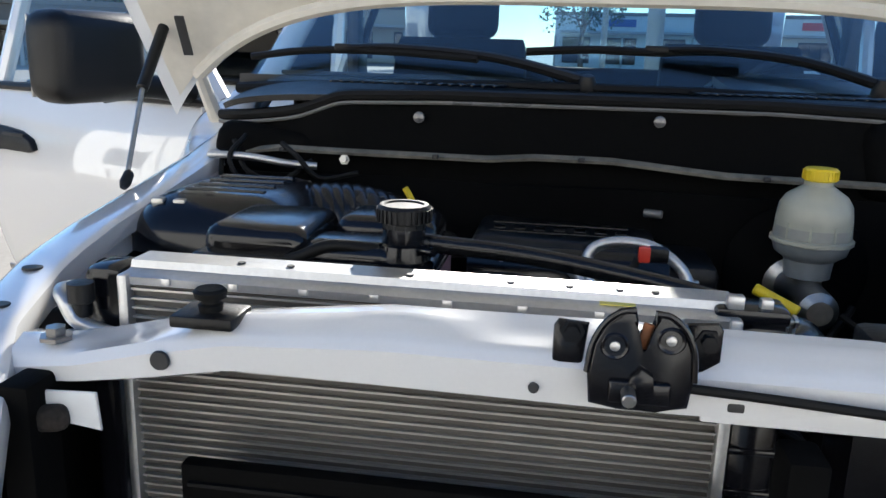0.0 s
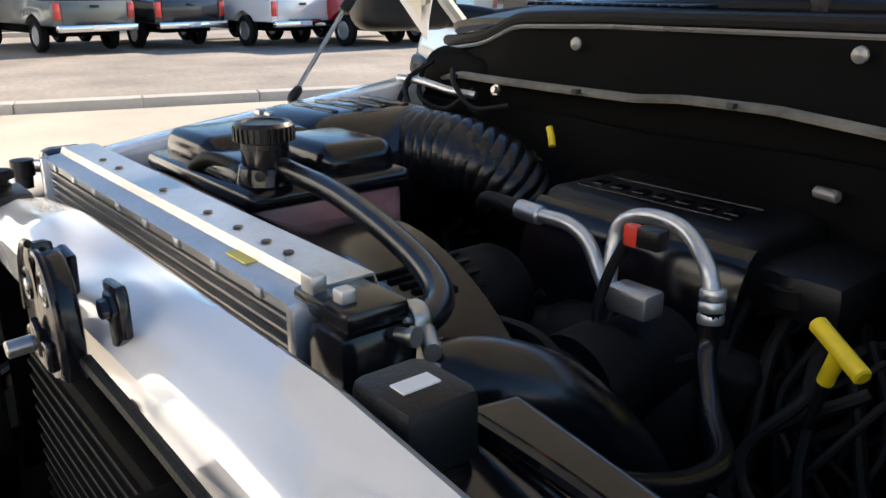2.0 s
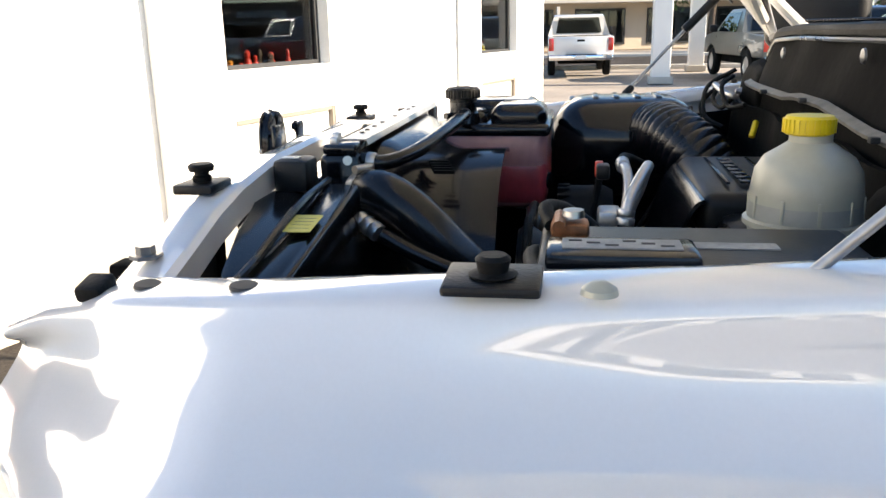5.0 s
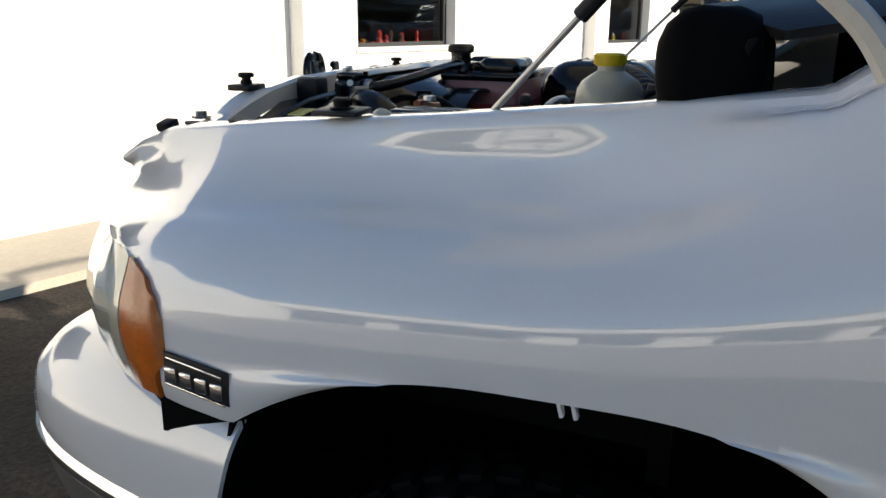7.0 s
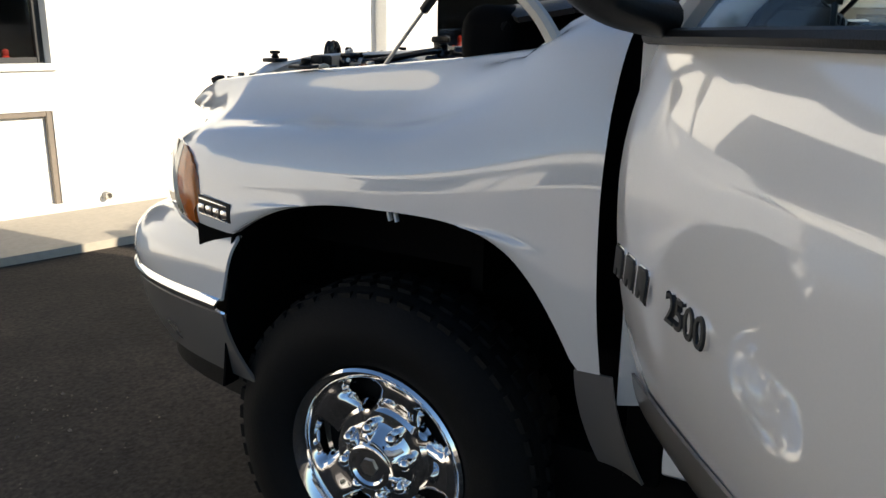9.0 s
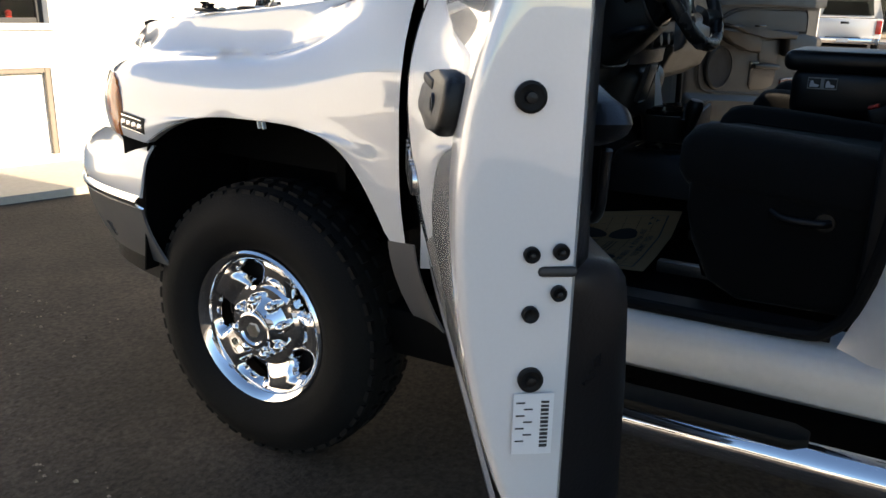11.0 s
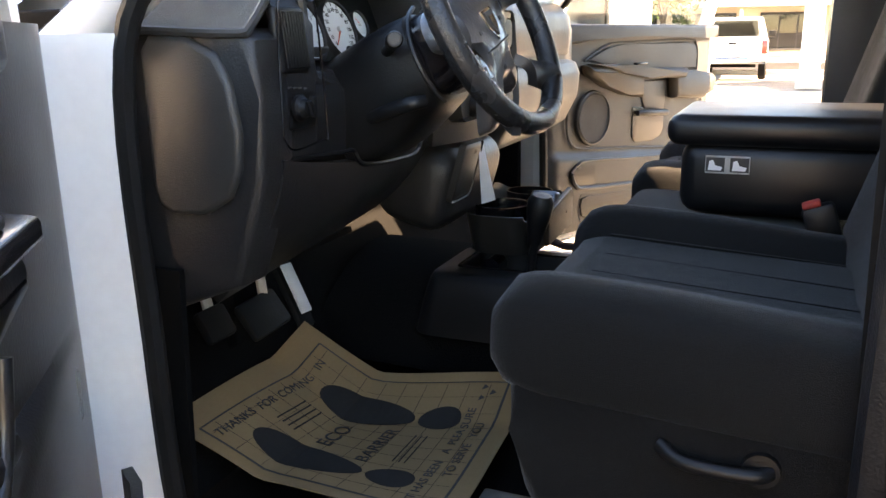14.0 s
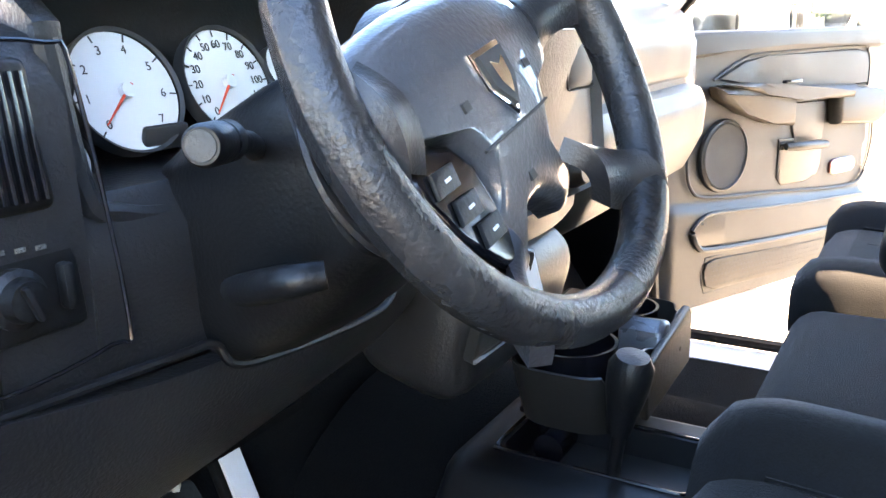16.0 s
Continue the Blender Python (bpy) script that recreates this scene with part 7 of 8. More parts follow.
for x in (0.22, 0.135, 0.05):
    part("climate_knob", lathe((x, 1.758, 1.245), (0, 1, 0.1), [(0, 0.022), (0.008, 0.021), (0.02, 0.016), (0.021, 0)], 18), M["plastic"], cs, "climate knob")
ash = part("ash_tray", box((0.240, 1.752, 1.125), (0.10, 0.012, 0.115), 0.012, m=rot(-16, 0, 0), seg=3), M["taupe"], dash, "taupe ash tray door")
part("pull", box((0.222, 1.766, 1.160), (0.028, 0.006, 0.014), 0.005, m=rot(-16, 0, 0)), M["vinyl"], ash)
part("lower_console", box((0.15, 1.665, 1.10), (0.30, 0.16, 0.17), 0.05, m=rot(-16, 0, 0), seg=5), M["vinyl"], dash)
sheetp = part("paper_sheet", plate([(0, 0), (0.06, 0.0), (0.03, 0.12), (0.012, 0.125)], 0.001, lambda u, v, w: (0.205 - u * 0.8, 1.772 + u * 0.2 - 0.1 * v, 1.055 + v + w)), M["label"])
tagged(sheetp, "folded white paper tucked below the dashboard", "paper")
# passenger side of the dash
PADP = [(1.58, 1.468), (1.68, 1.462), (1.735, 1.448), (1.765, 1.42), (1.772, 1.38), (1.766, 1.325), (1.750, 1.305), (1.756, 1.296), (1.790, 1.285), (1.800, 1.26), (1.795, 1.20), (1.76, 1.13), (1.70, 1.095), (1.62, 1.085)]


def pass_pad(u, v):
    """The swelling passenger side of the dash: a soft upper pad over the glove box door."""
    f = v * (len(PADP) - 1)
    k = min(int(f), len(PADP) - 2)
    y, z = (PADP[k][i] + (PADP[k + 1][i] - PADP[k][i]) * (f - k) for i in (0, 1))
    e = 1 - max(0, abs(2 * u - 1) - 0.86) ** 2 / 0.0196
    return -0.11 - 0.69 * u, 1.52 + (y - 1.60) * (0.6 + 0.4 * max(0, e) ** 0.5), z


part("glove_box", sheet(pass_pad, 36, 52, 0.01), M["taupe"], dash, "taupe passenger dash pad over the glove box")
part("glove_seam", tube([(-0.16, 1.677, 1.301), (-0.45, 1.677, 1.301), (-0.76, 1.677, 1.301)], 0.003, 6), M["ink"], dash)
part("airbag_seam", tube([(-0.20, 1.692, 1.40), (-0.45, 1.693, 1.40), (-0.72, 1.692, 1.40)], 0.002, 6), M["vinyl"], dash)
part("glove_latch", box((-0.45, 1.719, 1.225), (0.09, 0.010, 0.022), 0.004), M["vinyl"], dash)
part("end_vent", box((-0.74, 1.685, 1.36), (0.06, 0.012, 0.07), 0.008), M["ink"], dash)

# ---- steering column and wheel ----
WC = Vector((0.544, 1.914, 1.3935))
WNn = Vector((math.sin(0.085), math.cos(0.4414) * math.cos(0.085), math.sin(0.4414) * math.cos(0.085)))
WU = (Vector((0, 0, 1)) - WNn * WNn.z).normalized()
WR = 0.157
wx = WU.cross(WNn)
WT = 16.0
wr_, wu_ = wx * math.cos(radians(WT)) + WU * math.sin(radians(WT)), WU * math.cos(radians(WT)) - wx * math.sin(radians(WT))
swm = basis(WC, wr_, wu_)
sw = part("steering_wheel", lathe((0, 0, 0), (0, 0, 1), [(0.017 * math.sin(2 * math.pi * k / 12), WR + 0.0155 * math.cos(2 * math.pi * k / 12)) for k in range(13)], 96, caps=False), M["grip"], truck, "black leather steering wheel", at=swm)
PAD_R = [(0.0, 0.064), (0.05, 0.062), (0.088, 0.052), (0.107, 0.034), (0.113, 0.012), (0.102, -0.008), (0.064, -0.018), (0.051, -0.042), (0.047, -0.064), (0.062, -0.086), (0.072, -0.101), (0.058, -0.112), (0.040, -0.099), (0.020, -0.086), (0.0, -0.082)]
PAD_L = [(-0.022, -0.088), (-0.034, -0.104), (-0.040, -0.132), (-0.064, -0.126), (-0.060, -0.090), (-0.046, -0.060), (-0.046, -0.036), (-0.060, -0.014), (-0.088, -0.006), (-0.108, 0.004), (-0.113, 0.016), (-0.107, 0.034), (-0.088, 0.052), (-0.05, 0.062)]
PAD = [(x, y) for x, y in PAD_R + PAD_L]
PADC = [p for p in curve_pts([(*p, 0) for p in PAD + PAD[:1]], 5)][:-1]


def pad_front(x, y):
    """Depth of the airbag cover's face: a soft dome, folded back below its seam."""
    return -0.006 - 1.25 * (x * x + (y - 0.004) ** 2) - 0.16 * max(0.0, -0.033 - y) - 0.20 * max(0.0, y - 0.022)


bm, loops = B(), []
for q in (0.04, 0.2, 0.36, 0.52, 0.66, 0.78, 0.87, 0.93, 0.97, 1.0, 1.0):
    ring_ = []
    for p in PADC:
        x, y = p.x * q, -0.03 + (p.y + 0.03) * q
        drop = 0.012 * max(0.0, (q - 0.80) / 0.20) ** 2.5 + (0.018 if len(loops) == 10 else 0.0)
        ring_.append(bm.verts.new((x, y, pad_front(x, y) - drop)))
    loops.append(ring_)
skin(bm, loops, caps=False)
bm.faces.new(loops[0])
bmesh.ops.recalc_face_normals(bm, faces=bm.faces)
hub = part("airbag_cover", bm, M["airbag"], sw, "glossy black airbag cover with grained skin, lightened for reflected sky")
part("pad_seam", tube([(x, -0.034, pad_front(x, -0.034) + 0.0004) for x in (-0.046, -0.023, 0.0, 0.025, 0.049)], 0.0012, 6), M["ink"], sw)
part("pad_back", lathe((0, 0, -0.085), (0, 0, 1), [(0, 0.062), (0.03, 0.074), (0.052, 0.066), (0.056, 0.05)], 32), M["plastic"], sw)
for s in (-1, 1):
    part("spoke", sheet(lambda u, v: (s * (0.098 + 0.052 * u), 0.012 + 0.004 * u + (v - 0.5) * (0.052 - 0.016 * math.sin(math.pi * u)), -0.026 + 0.024 * u * u + 0.010 * math.sin(math.pi * v)), 10, 10, 0.016), M["leather"], sw, "leather covered upper spoke")
    part("lower_spoke", sheet(lambda u, v: (s * (0.054 + 0.048 * u) + s * (v - 0.5) * 0.014, -0.094 - 0.030 * u - (v - 0.5) * (0.040 - 0.010 * math.sin(math.pi * u)), -0.026 + 0.024 * u * u + 0.010 * math.sin(math.pi * v)), 10, 10, 0.016), M["leather"], sw, "leather covered lower spoke")
pod = part("button_pod", plate([(-0.050, -0.036), (-0.062, -0.018), (-0.088, -0.010), (-0.106, -0.016), (-0.108, -0.034), (-0.096, -0.066), (-0.076, -0.094), (-0.062, -0.100), (-0.056, -0.08), (-0.050, -0.06)], 0.012, lambda u, v, w: (u, v, w - 0.030), 0.005, seg=4), M["gloss"], sw, "black button pod")
for k, (x, y) in enumerate(((-0.0865, -0.032), (-0.0805, -0.052), (-0.0715, -0.071))):
    part("button", plate([(-0.014, -0.008), (0.012, -0.006), (0.013, 0.008), (-0.012, 0.007)], 0.004, lambda u, v, w: (x + u * 0.9 + v * 0.15, y + v - u * 0.12, -0.0178 + w), 0.0016), M["vinyl"], pod)
    part("button_mark", box((x, y, -0.0134), (0.006, 0.002, 0.0006)), M["label"], pod)
part("emblem", plate([(-0.019, 0.020), (0.019, 0.020), (0.018, -0.004), (0.0, -0.027), (-0.018, -0.004)], 0.006, lambda u, v, w: (u, v - 0.002, -0.0095 + w), 0.002), M["chrome"], sw, "plain shield badge")
part("emblem_face", plate([(-0.015, 0.016), (0.015, 0.016), (0.0135, -0.004), (0.0, -0.021), (-0.0135, -0.004)], 0.003, lambda u, v, w: (u, v - 0.002, -0.0042 + w)), M["ink"], sw)
part("emblem_mark", plate([(-0.008, 0.010), (0.0, 0.006), (0.008, 0.010), (0.006, -0.004), (0.0, -0.014), (-0.006, -0.004)], 0.0012, lambda u, v, w: (u, v - 0.002, -0.0014 + w)), M["chrome"], sw)
for x, y in ((-0.043, -0.006), (0.043, -0.006), (-0.004, -0.066)):
    part("horn_mark", box((x, y, pad_front(x, y) - 0.0005), (0.007, 0.006, 0.004)), M["ink"], sw)
def column_ring(w, hw, top, bot, n=36):
    """A rounded section of the column shroud, w metres from the wheel along its axis."""
    c = WC - WNn * w + Vector((0.012, 0, 0))
    up = WU
    out = []
    for k in range(n):
        t = 2 * math.pi * k / n
        a, q = math.cos(t), math.sin(t)
        h = top if q > 0 else bot
        out.append(c + Vector((1, 0, 0)) * (hw * math.copysign(abs(a) ** 0.55, a)) + up * (h * math.copysign(abs(q) ** 0.55, q)))
    return out


bm = B()
skin(bm, [[bm.verts.new(p) for p in column_ring(*r)] for r in ((0.094, 0.078, 0.050, 0.074), (0.098, 0.083, 0.055, 0.080), (0.13, 0.088, 0.058, 0.092), (0.17, 0.091, 0.058, 0.104), (0.22, 0.091, 0.056, 0.112), (0.27, 0.088, 0.052, 0.110))])
col = part("steering_column", bm, M["plastic"], truck, "black steering column shroud")
bm = B()
skin(bm, [[bm.verts.new(p) for p in column_ring(*r)] for r in ((0.050, 0.060, 0.042, 0.056), (0.056, 0.068, 0.047, 0.064), (0.088, 0.074, 0.050, 0.072), (0.096, 0.072, 0.048, 0.070))])
part("column_neck", bm, M["gloss"], col, "smooth collar behind the wheel")
part("shroud_seam", tube([WC - WNn * 0.094 + Vector((0.012, 0, 0)) + Vector((0.084, 0, 0)) * math.cos(a) + WU * (0.078 * math.sin(a) - 0.012) for a in (1.3, 0.9, 0.5, 0.1, -0.3, -0.7, -1.0)], 0.0035, 6), M["vinyl"], col)
stk = part("turn_stalk", tube([(0.632, 1.790, 1.352), (0.66, 1.812, 1.360), (0.695, 1.832, 1.366)], lambda t: 0.0075 - 0.001 * t, 12), M["plastic"], col, "turn signal stalk")
part("stalk_barrel", lathe((0.690, 1.829, 1.3655), (0.85, 0.47, 0.06), [(0, 0.009), (0.003, 0.0112), (0.014, 0.0112), (0.015, 0.0100), (0.017, 0.0100), (0.018, 0.0112), (0.040, 0.0108), (0.043, 0.009), (0.043, 0)], 24), M["plastic"], stk)
part("stalk_end", lathe((0.7265, 1.849, 1.3682), (0.85, 0.47, 0.06), [(0, 0.008), (0.002, 0.0075), (0.002, 0)], 20), M["taupe"], stk, "grey stalk end")
part("tilt_lever", tube([(0.640, 1.768, 1.262), (0.660, 1.80, 1.272), (0.668, 1.84, 1.284), (0.655, 1.858, 1.287)], lambda t: 0.0085 + 0.002 * math.sin(math.pi * t), 12), M["plastic"], col)

# ---- pedals ----
gas = part("gas_pedal", box((0.348, 1.42, 0.878), (0.05, 0.014, 0.15), 0.005, m=rot(28, -6, 2)), M["rubber"], truck, "gas pedal with bright face")
part("pedal_face", box((0.348, 1.430, 0.890), (0.036, 0.006, 0.105), 0.002, m=rot(28, -6, 2)), M["label"], gas, "ribbed bright pedal face")
bk = part("brake_pedal", box((0.462, 1.43, 0.872), (0.125, 0.018, 0.075), 0.008, m=rot(35, 0, 4)), M["rubber"], truck, "black brake pedal")
part("pedal_arm", tube([(0.43, 1.41, 0.895), (0.412, 1.385, 0.955), (0.405, 1.34, 1.05)], 0.010, 8), M["hoodin"], bk, "cream pedal arm")
pk = part("parking_brake_pedal", box((0.60, 1.43, 0.90), (0.07, 0.02, 0.06), 0.008, m=rot(30, 0, 0)), M["rubber"], truck, "parking brake pedal")
part("pedal_arm", tube([(0.59, 1.41, 0.92), (0.56, 1.37, 0.98), (0.54, 1.33, 1.05)], 0.010, 8), M["hoodin"], pk)

# ---- centre floor console, shifter, cup holder ----
part("transmission_tunnel", sheet(lambda u, v: (0.28 - 0.60 * u, 1.42 + 1.2 * v, 0.70 + 0.165 * math.sin(math.pi * u) ** 0.6 + 0.03 * (1 - v)), 16, 8, 0.01), M["carpet"], truck, "carpeted transmission hump")
def console_loop(z, hx, hy, r, cy=1.84, cx=0.132, n=9):
    """A rounded rectangle at the height z."""
    out = []
    for qx, qy, a0 in ((1, 1, 0), (-1, 1, 90), (-1, -1, 180), (1, -1, 270)):
        for k in range(n):
            a = radians(a0 + 90 * k / (n - 1))
            out.append((cx + qx * (hx - r) + r * math.cos(a), cy + qy * (hy - r) + r * math.sin(a), z))
    return out


bm = B()
skin(bm, [[bm.verts.new(p) for p in console_loop(*r)] for r in ((0.80, 0.150, 0.195, 0.045), (0.865, 0.135, 0.182, 0.04), (0.905, 0.124, 0.170, 0.035), (0.917, 0.116, 0.163, 0.032), (0.922, 0.102, 0.150, 0.03),
     (0.920, 0.072, 0.128, 0.025), (0.924, 0.066, 0.122, 0.022), (0.922, 0.060, 0.116, 0.02), (0.885, 0.052, 0.106, 0.018))], caps=False)
con = part("floor_console", bm, M["armpad"], truck, "black shift console with a sunk gate")
part("shift_well", box((0.132, 1.84, 0.886), (0.108, 0.216, 0.006)), M["ink"], con)
part("gate_rim", tube(console_loop(0.924, 0.066, 0.122, 0.022)[::2] + console_loop(0.924, 0.066, 0.122, 0.022)[:1], 0.0025, 6, k=2), M["gloss"], con)
part("gate_drum", lathe((0.10, 1.77, 0.91), (1, 0, 0), [(0, 0.020), (0.05, 0.020)], 18), M["gloss"], con)
sft = part("shift_lever", tube([(0.185, 1.865, 0.892), (0.194, 1.872, 0.95), (0.208, 1.888, 1.03)], 0.0085, 10), M["plastic"], truck, "black shift lever")
part("shift_knob", lathe((0.203, 1.878, 0.985), (0.008, 0.015, 0.085), [(0, 0.013), (0.02, 0.016), (0.06, 0.024), (0.085, 0.025), (0.098, 0.018), (0.10, 0)], 20), M["plastic"], sft, "black pear-shaped knob")
CUPS = ((0.085, 1.775, 0.058), (-0.075, 1.785, 0.052))


def holder_wall(u, v):
    """The thin wavy wall of the fold-out tray: high round each cup, dipped between."""
    a = 2 * math.pi * u
    x = 0.005 + 0.165 * math.copysign(abs(math.cos(a)) ** 0.5, math.cos(a))
    y = 1.785 + 0.085 * math.copysign(abs(math.sin(a)) ** 0.6, math.sin(a))
    top = 1.034 - 0.14 * (x - 0.005) * 0.0 + 0.012 * math.cos(2 * math.pi * (x - 0.085) / 0.16) - 0.010 * (math.sin(a) > 0.5)
    k = 0.86 + 0.14 * v
    return 0.005 + (x - 0.005) * k, 1.785 + (y - 1.785) * k, 0.94 + (top - 0.94) * v


cup = part("cup_holder", sheet(holder_wall, 72, 8, 0.004), M["smoke"], truck, "black fold-out cup holder")
part("tray_floor", box((0.005, 1.785, 0.946), (0.25, 0.13, 0.010), 0.004), M["plastic"], cup)
for x, y, r in CUPS:
    part("cup_ring", lathe((x, y, 0.952), (0, 0, 1), [(0, r * 0.86), (0.078, r), (0.082, r), (0.082, r - 0.004), (0.004, r * 0.80)], 32, caps=False), M["gloss"], cup)
    part("cup_floor", lathe((x, y, 0.955), (0, 0, 1), [(0, r * 0.80), (0.001, r * 0.80)], 24), M["ink"], cup)
part("holder_divider", plate([(-0.035, 0.955), (0.045, 0.955), (0.028, 1.040), (0.012, 1.052), (-0.010, 1.046)], 0.060, lambda u, v, w: (u + 0.002, 1.815 + w, v), 0.008, seg=3), M["silverp"], cup, "grey cup divider")
part("holder_face", plate([(-0.085, 0.962), (0.105, 0.955), (0.112, 0.972), (0.110, 1.022), (-0.075, 1.046), (-0.090, 1.03)], 0.012, lambda u, v, w: (u, 1.870 + w, v), 0.004, seg=3), M["tan"], cup, "tan front of the cup holder")
part("face_screw", lathe((-0.03, 1.881, 1.00), (0, 1, 0), [(0, 0.004), (0.002, 0.003), (0.002, 0)], 10), M["ink"], cup)

# ---- front seats and console ----
def seat(cx, sx, label):
    S = new("front_seat")
    S.parent = truck
    S["label"] = label

    def pillow(y0, y1, w, z0, z1, bolster, name, mtl, lab, tilt=0.0, n=26):
        """A stuffed cushion: rounded in front and at the sides, with raised side bolsters and sunk seams."""
        bm, loops = B(), []
        for i in range(n + 1):
            v = i / n
            r = math.sqrt(max(0.0, 1 - max(0, 1 - v / 0.17) ** 2.2)) * 0.55 + 0.45
            r2 = math.sqrt(max(0.0, 1 - max(0, (v - 0.94) / 0.06) ** 2)) * 0.3 + 0.7
            a, b, zc = w / 2 * (0.84 + 0.16 * min(r, r2)), (z1 - z0) / 2 * r * r2, (z0 + z1) / 2 - tilt * v
            ring_ = []
            for k in range(48):
                t = 2 * math.pi * k / 48
                c, q = math.cos(t), math.sin(t)
                x = a * math.copysign(abs(c) ** 0.45, c)
                z = b * math.copysign(abs(q) ** 0.5, q)
                if q > 0.15:
                    e = abs(x) / a
                    z += bolster * (min(1, max(0, (e - 0.50) / 0.2)) - 0.5) * (1 if e < 0.97 else 0.7)
                    z -= 0.013 * math.exp(-((e - 0.52) / 0.035) ** 2)
                    z += 0.004 * math.cos(8 * e) * math.sin(5 * v)
                ring_.append(bm.verts.new((cx + x, y0 + (y1 - y0) * v, zc + z)))
            loops.append(ring_)
        skin(bm, loops)
        for f in bm.faces:
            c = f.calc_center_median()
            f.material_index = 1 if abs(c.x - cx) > 0.27 * w or c.y < y0 + 0.06 else 0
        return part(name, bm, [mtl, M["cloth2"]], S, lab)
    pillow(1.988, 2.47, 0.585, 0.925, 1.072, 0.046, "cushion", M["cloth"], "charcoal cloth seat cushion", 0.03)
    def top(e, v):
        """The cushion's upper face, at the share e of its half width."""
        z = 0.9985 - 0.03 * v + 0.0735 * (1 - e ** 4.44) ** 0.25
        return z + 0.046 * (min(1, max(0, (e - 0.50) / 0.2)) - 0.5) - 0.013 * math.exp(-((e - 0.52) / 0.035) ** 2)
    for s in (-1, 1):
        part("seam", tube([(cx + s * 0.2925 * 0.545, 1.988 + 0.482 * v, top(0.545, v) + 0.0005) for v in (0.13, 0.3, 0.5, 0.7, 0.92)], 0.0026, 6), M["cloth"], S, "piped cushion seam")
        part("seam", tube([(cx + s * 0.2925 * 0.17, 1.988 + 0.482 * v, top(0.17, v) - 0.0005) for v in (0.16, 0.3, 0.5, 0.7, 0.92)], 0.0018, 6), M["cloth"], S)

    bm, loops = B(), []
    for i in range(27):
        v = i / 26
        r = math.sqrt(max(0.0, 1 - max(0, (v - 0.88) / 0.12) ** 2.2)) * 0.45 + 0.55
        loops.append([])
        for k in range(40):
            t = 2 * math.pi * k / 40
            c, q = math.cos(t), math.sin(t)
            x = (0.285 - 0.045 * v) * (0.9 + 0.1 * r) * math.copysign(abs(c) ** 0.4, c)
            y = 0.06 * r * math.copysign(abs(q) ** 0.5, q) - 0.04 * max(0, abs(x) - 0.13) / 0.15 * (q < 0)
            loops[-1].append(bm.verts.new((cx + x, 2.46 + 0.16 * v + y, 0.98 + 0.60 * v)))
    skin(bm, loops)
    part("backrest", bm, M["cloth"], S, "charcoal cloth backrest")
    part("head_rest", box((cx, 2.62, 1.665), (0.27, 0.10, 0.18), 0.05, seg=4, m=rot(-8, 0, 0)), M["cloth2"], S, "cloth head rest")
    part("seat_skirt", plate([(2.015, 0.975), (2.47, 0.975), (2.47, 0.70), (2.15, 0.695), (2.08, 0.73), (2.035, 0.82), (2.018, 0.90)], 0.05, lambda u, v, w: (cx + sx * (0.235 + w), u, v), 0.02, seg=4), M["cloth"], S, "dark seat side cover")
    part("seat_base", box((cx, 2.25, 0.80), (0.40, 0.42, 0.20), 0.03), M["bay"], S)
    lv = part("recliner_lever", tube([(cx + sx * 0.285, 2.20, 0.915), (cx + sx * 0.302, 2.23, 0.905), (cx + sx * 0.302, 2.30, 0.903), (cx + sx * 0.29, 2.32, 0.905)], 0.009, 10), M["plastic"], S, "black seat lever")
    part("lever_pivot", lathe((cx + sx * 0.278, 2.31, 0.905), (sx, 0, 0), [(0, 0.022), (0.015, 0.02), (0.016, 0)], 16), M["plastic"], S)
    for x in (-0.17, 0.17):
        part("seat_rail", box((cx + x, 2.14, 0.715), (0.03, 0.40, 0.03), 0.005), M["brushed"], S, "steel seat rail")
    return S


seat(0.50, 1, "charcoal cloth driver seat")
seat(-0.48, -1, "charcoal cloth passenger seat")
ar = part("arm_rest_console", box((0.01, 2.31, 1.205), (0.34, 0.40, 0.055), 0.022, seg=4), M["armpad"], truck, "folding centre arm rest with vinyl lid")
part("console_body", box((0.01, 2.32, 1.12), (0.32, 0.37, 0.13), 0.03, seg=3), M["armpad"], ar, "cloth covered console body")
bd = part("warning_label", box((0.1745, 2.216, 1.147), (0.0015, 0.074, 0.031)), M["dimlabel"], ar, "small picture warning label")
for y in (2.196, 2.236):
    part("label_field", box((0.1757, y, 1.147), (0.001, 0.031, 0.025)), M["ink"], bd)
    part("pictogram", plate([(0, 0), (0.022, 0), (0.024, 0.006), (0.012, 0.009), (0.008, 0.018), (0.002, 0.016)], 0.0008, lambda u, v, w: (0.1763 + w, y - 0.012 + u, 1.137 + v)), M["label"], bd)
part("middle_seat", box((0.01, 2.22, 0.99), (0.38, 0.44, 0.10), 0.04, seg=4), M["cloth"], truck, "charcoal cloth centre seat cushion")
part("belt_buckle", box((0.265, 2.37, 1.075), (0.03, 0.05, 0.06), 0.008, m=rot(20, 0, 0)), M["plastic"], truck, "seat belt buckle")
part("release_button", box((0.268, 2.352, 1.104), (0.026, 0.028, 0.010), 0.003, m=rot(20, 0, 0)), M["redp"], truck, "red buckle button")
part("belt_strap", sheet(lambda u, v: (0.845 - 0.05 * u - 0.01 * v, 2.415 + 0.03 * u - 0.045 * v, 1.75 - 0.95 * u), 12, 2, 0.002), M["rubber"], truck, "black seat belt")
part("rear_bench", box((0, 3.05, 0.95), (1.40, 0.45, 0.20), 0.06, seg=3), M["cloth"], truck, "charcoal rear bench")
part("rear_bench_back", box((0, 3.40, 1.22), (1.40, 0.14, 0.50), 0.05, seg=3), M["cloth"], truck)
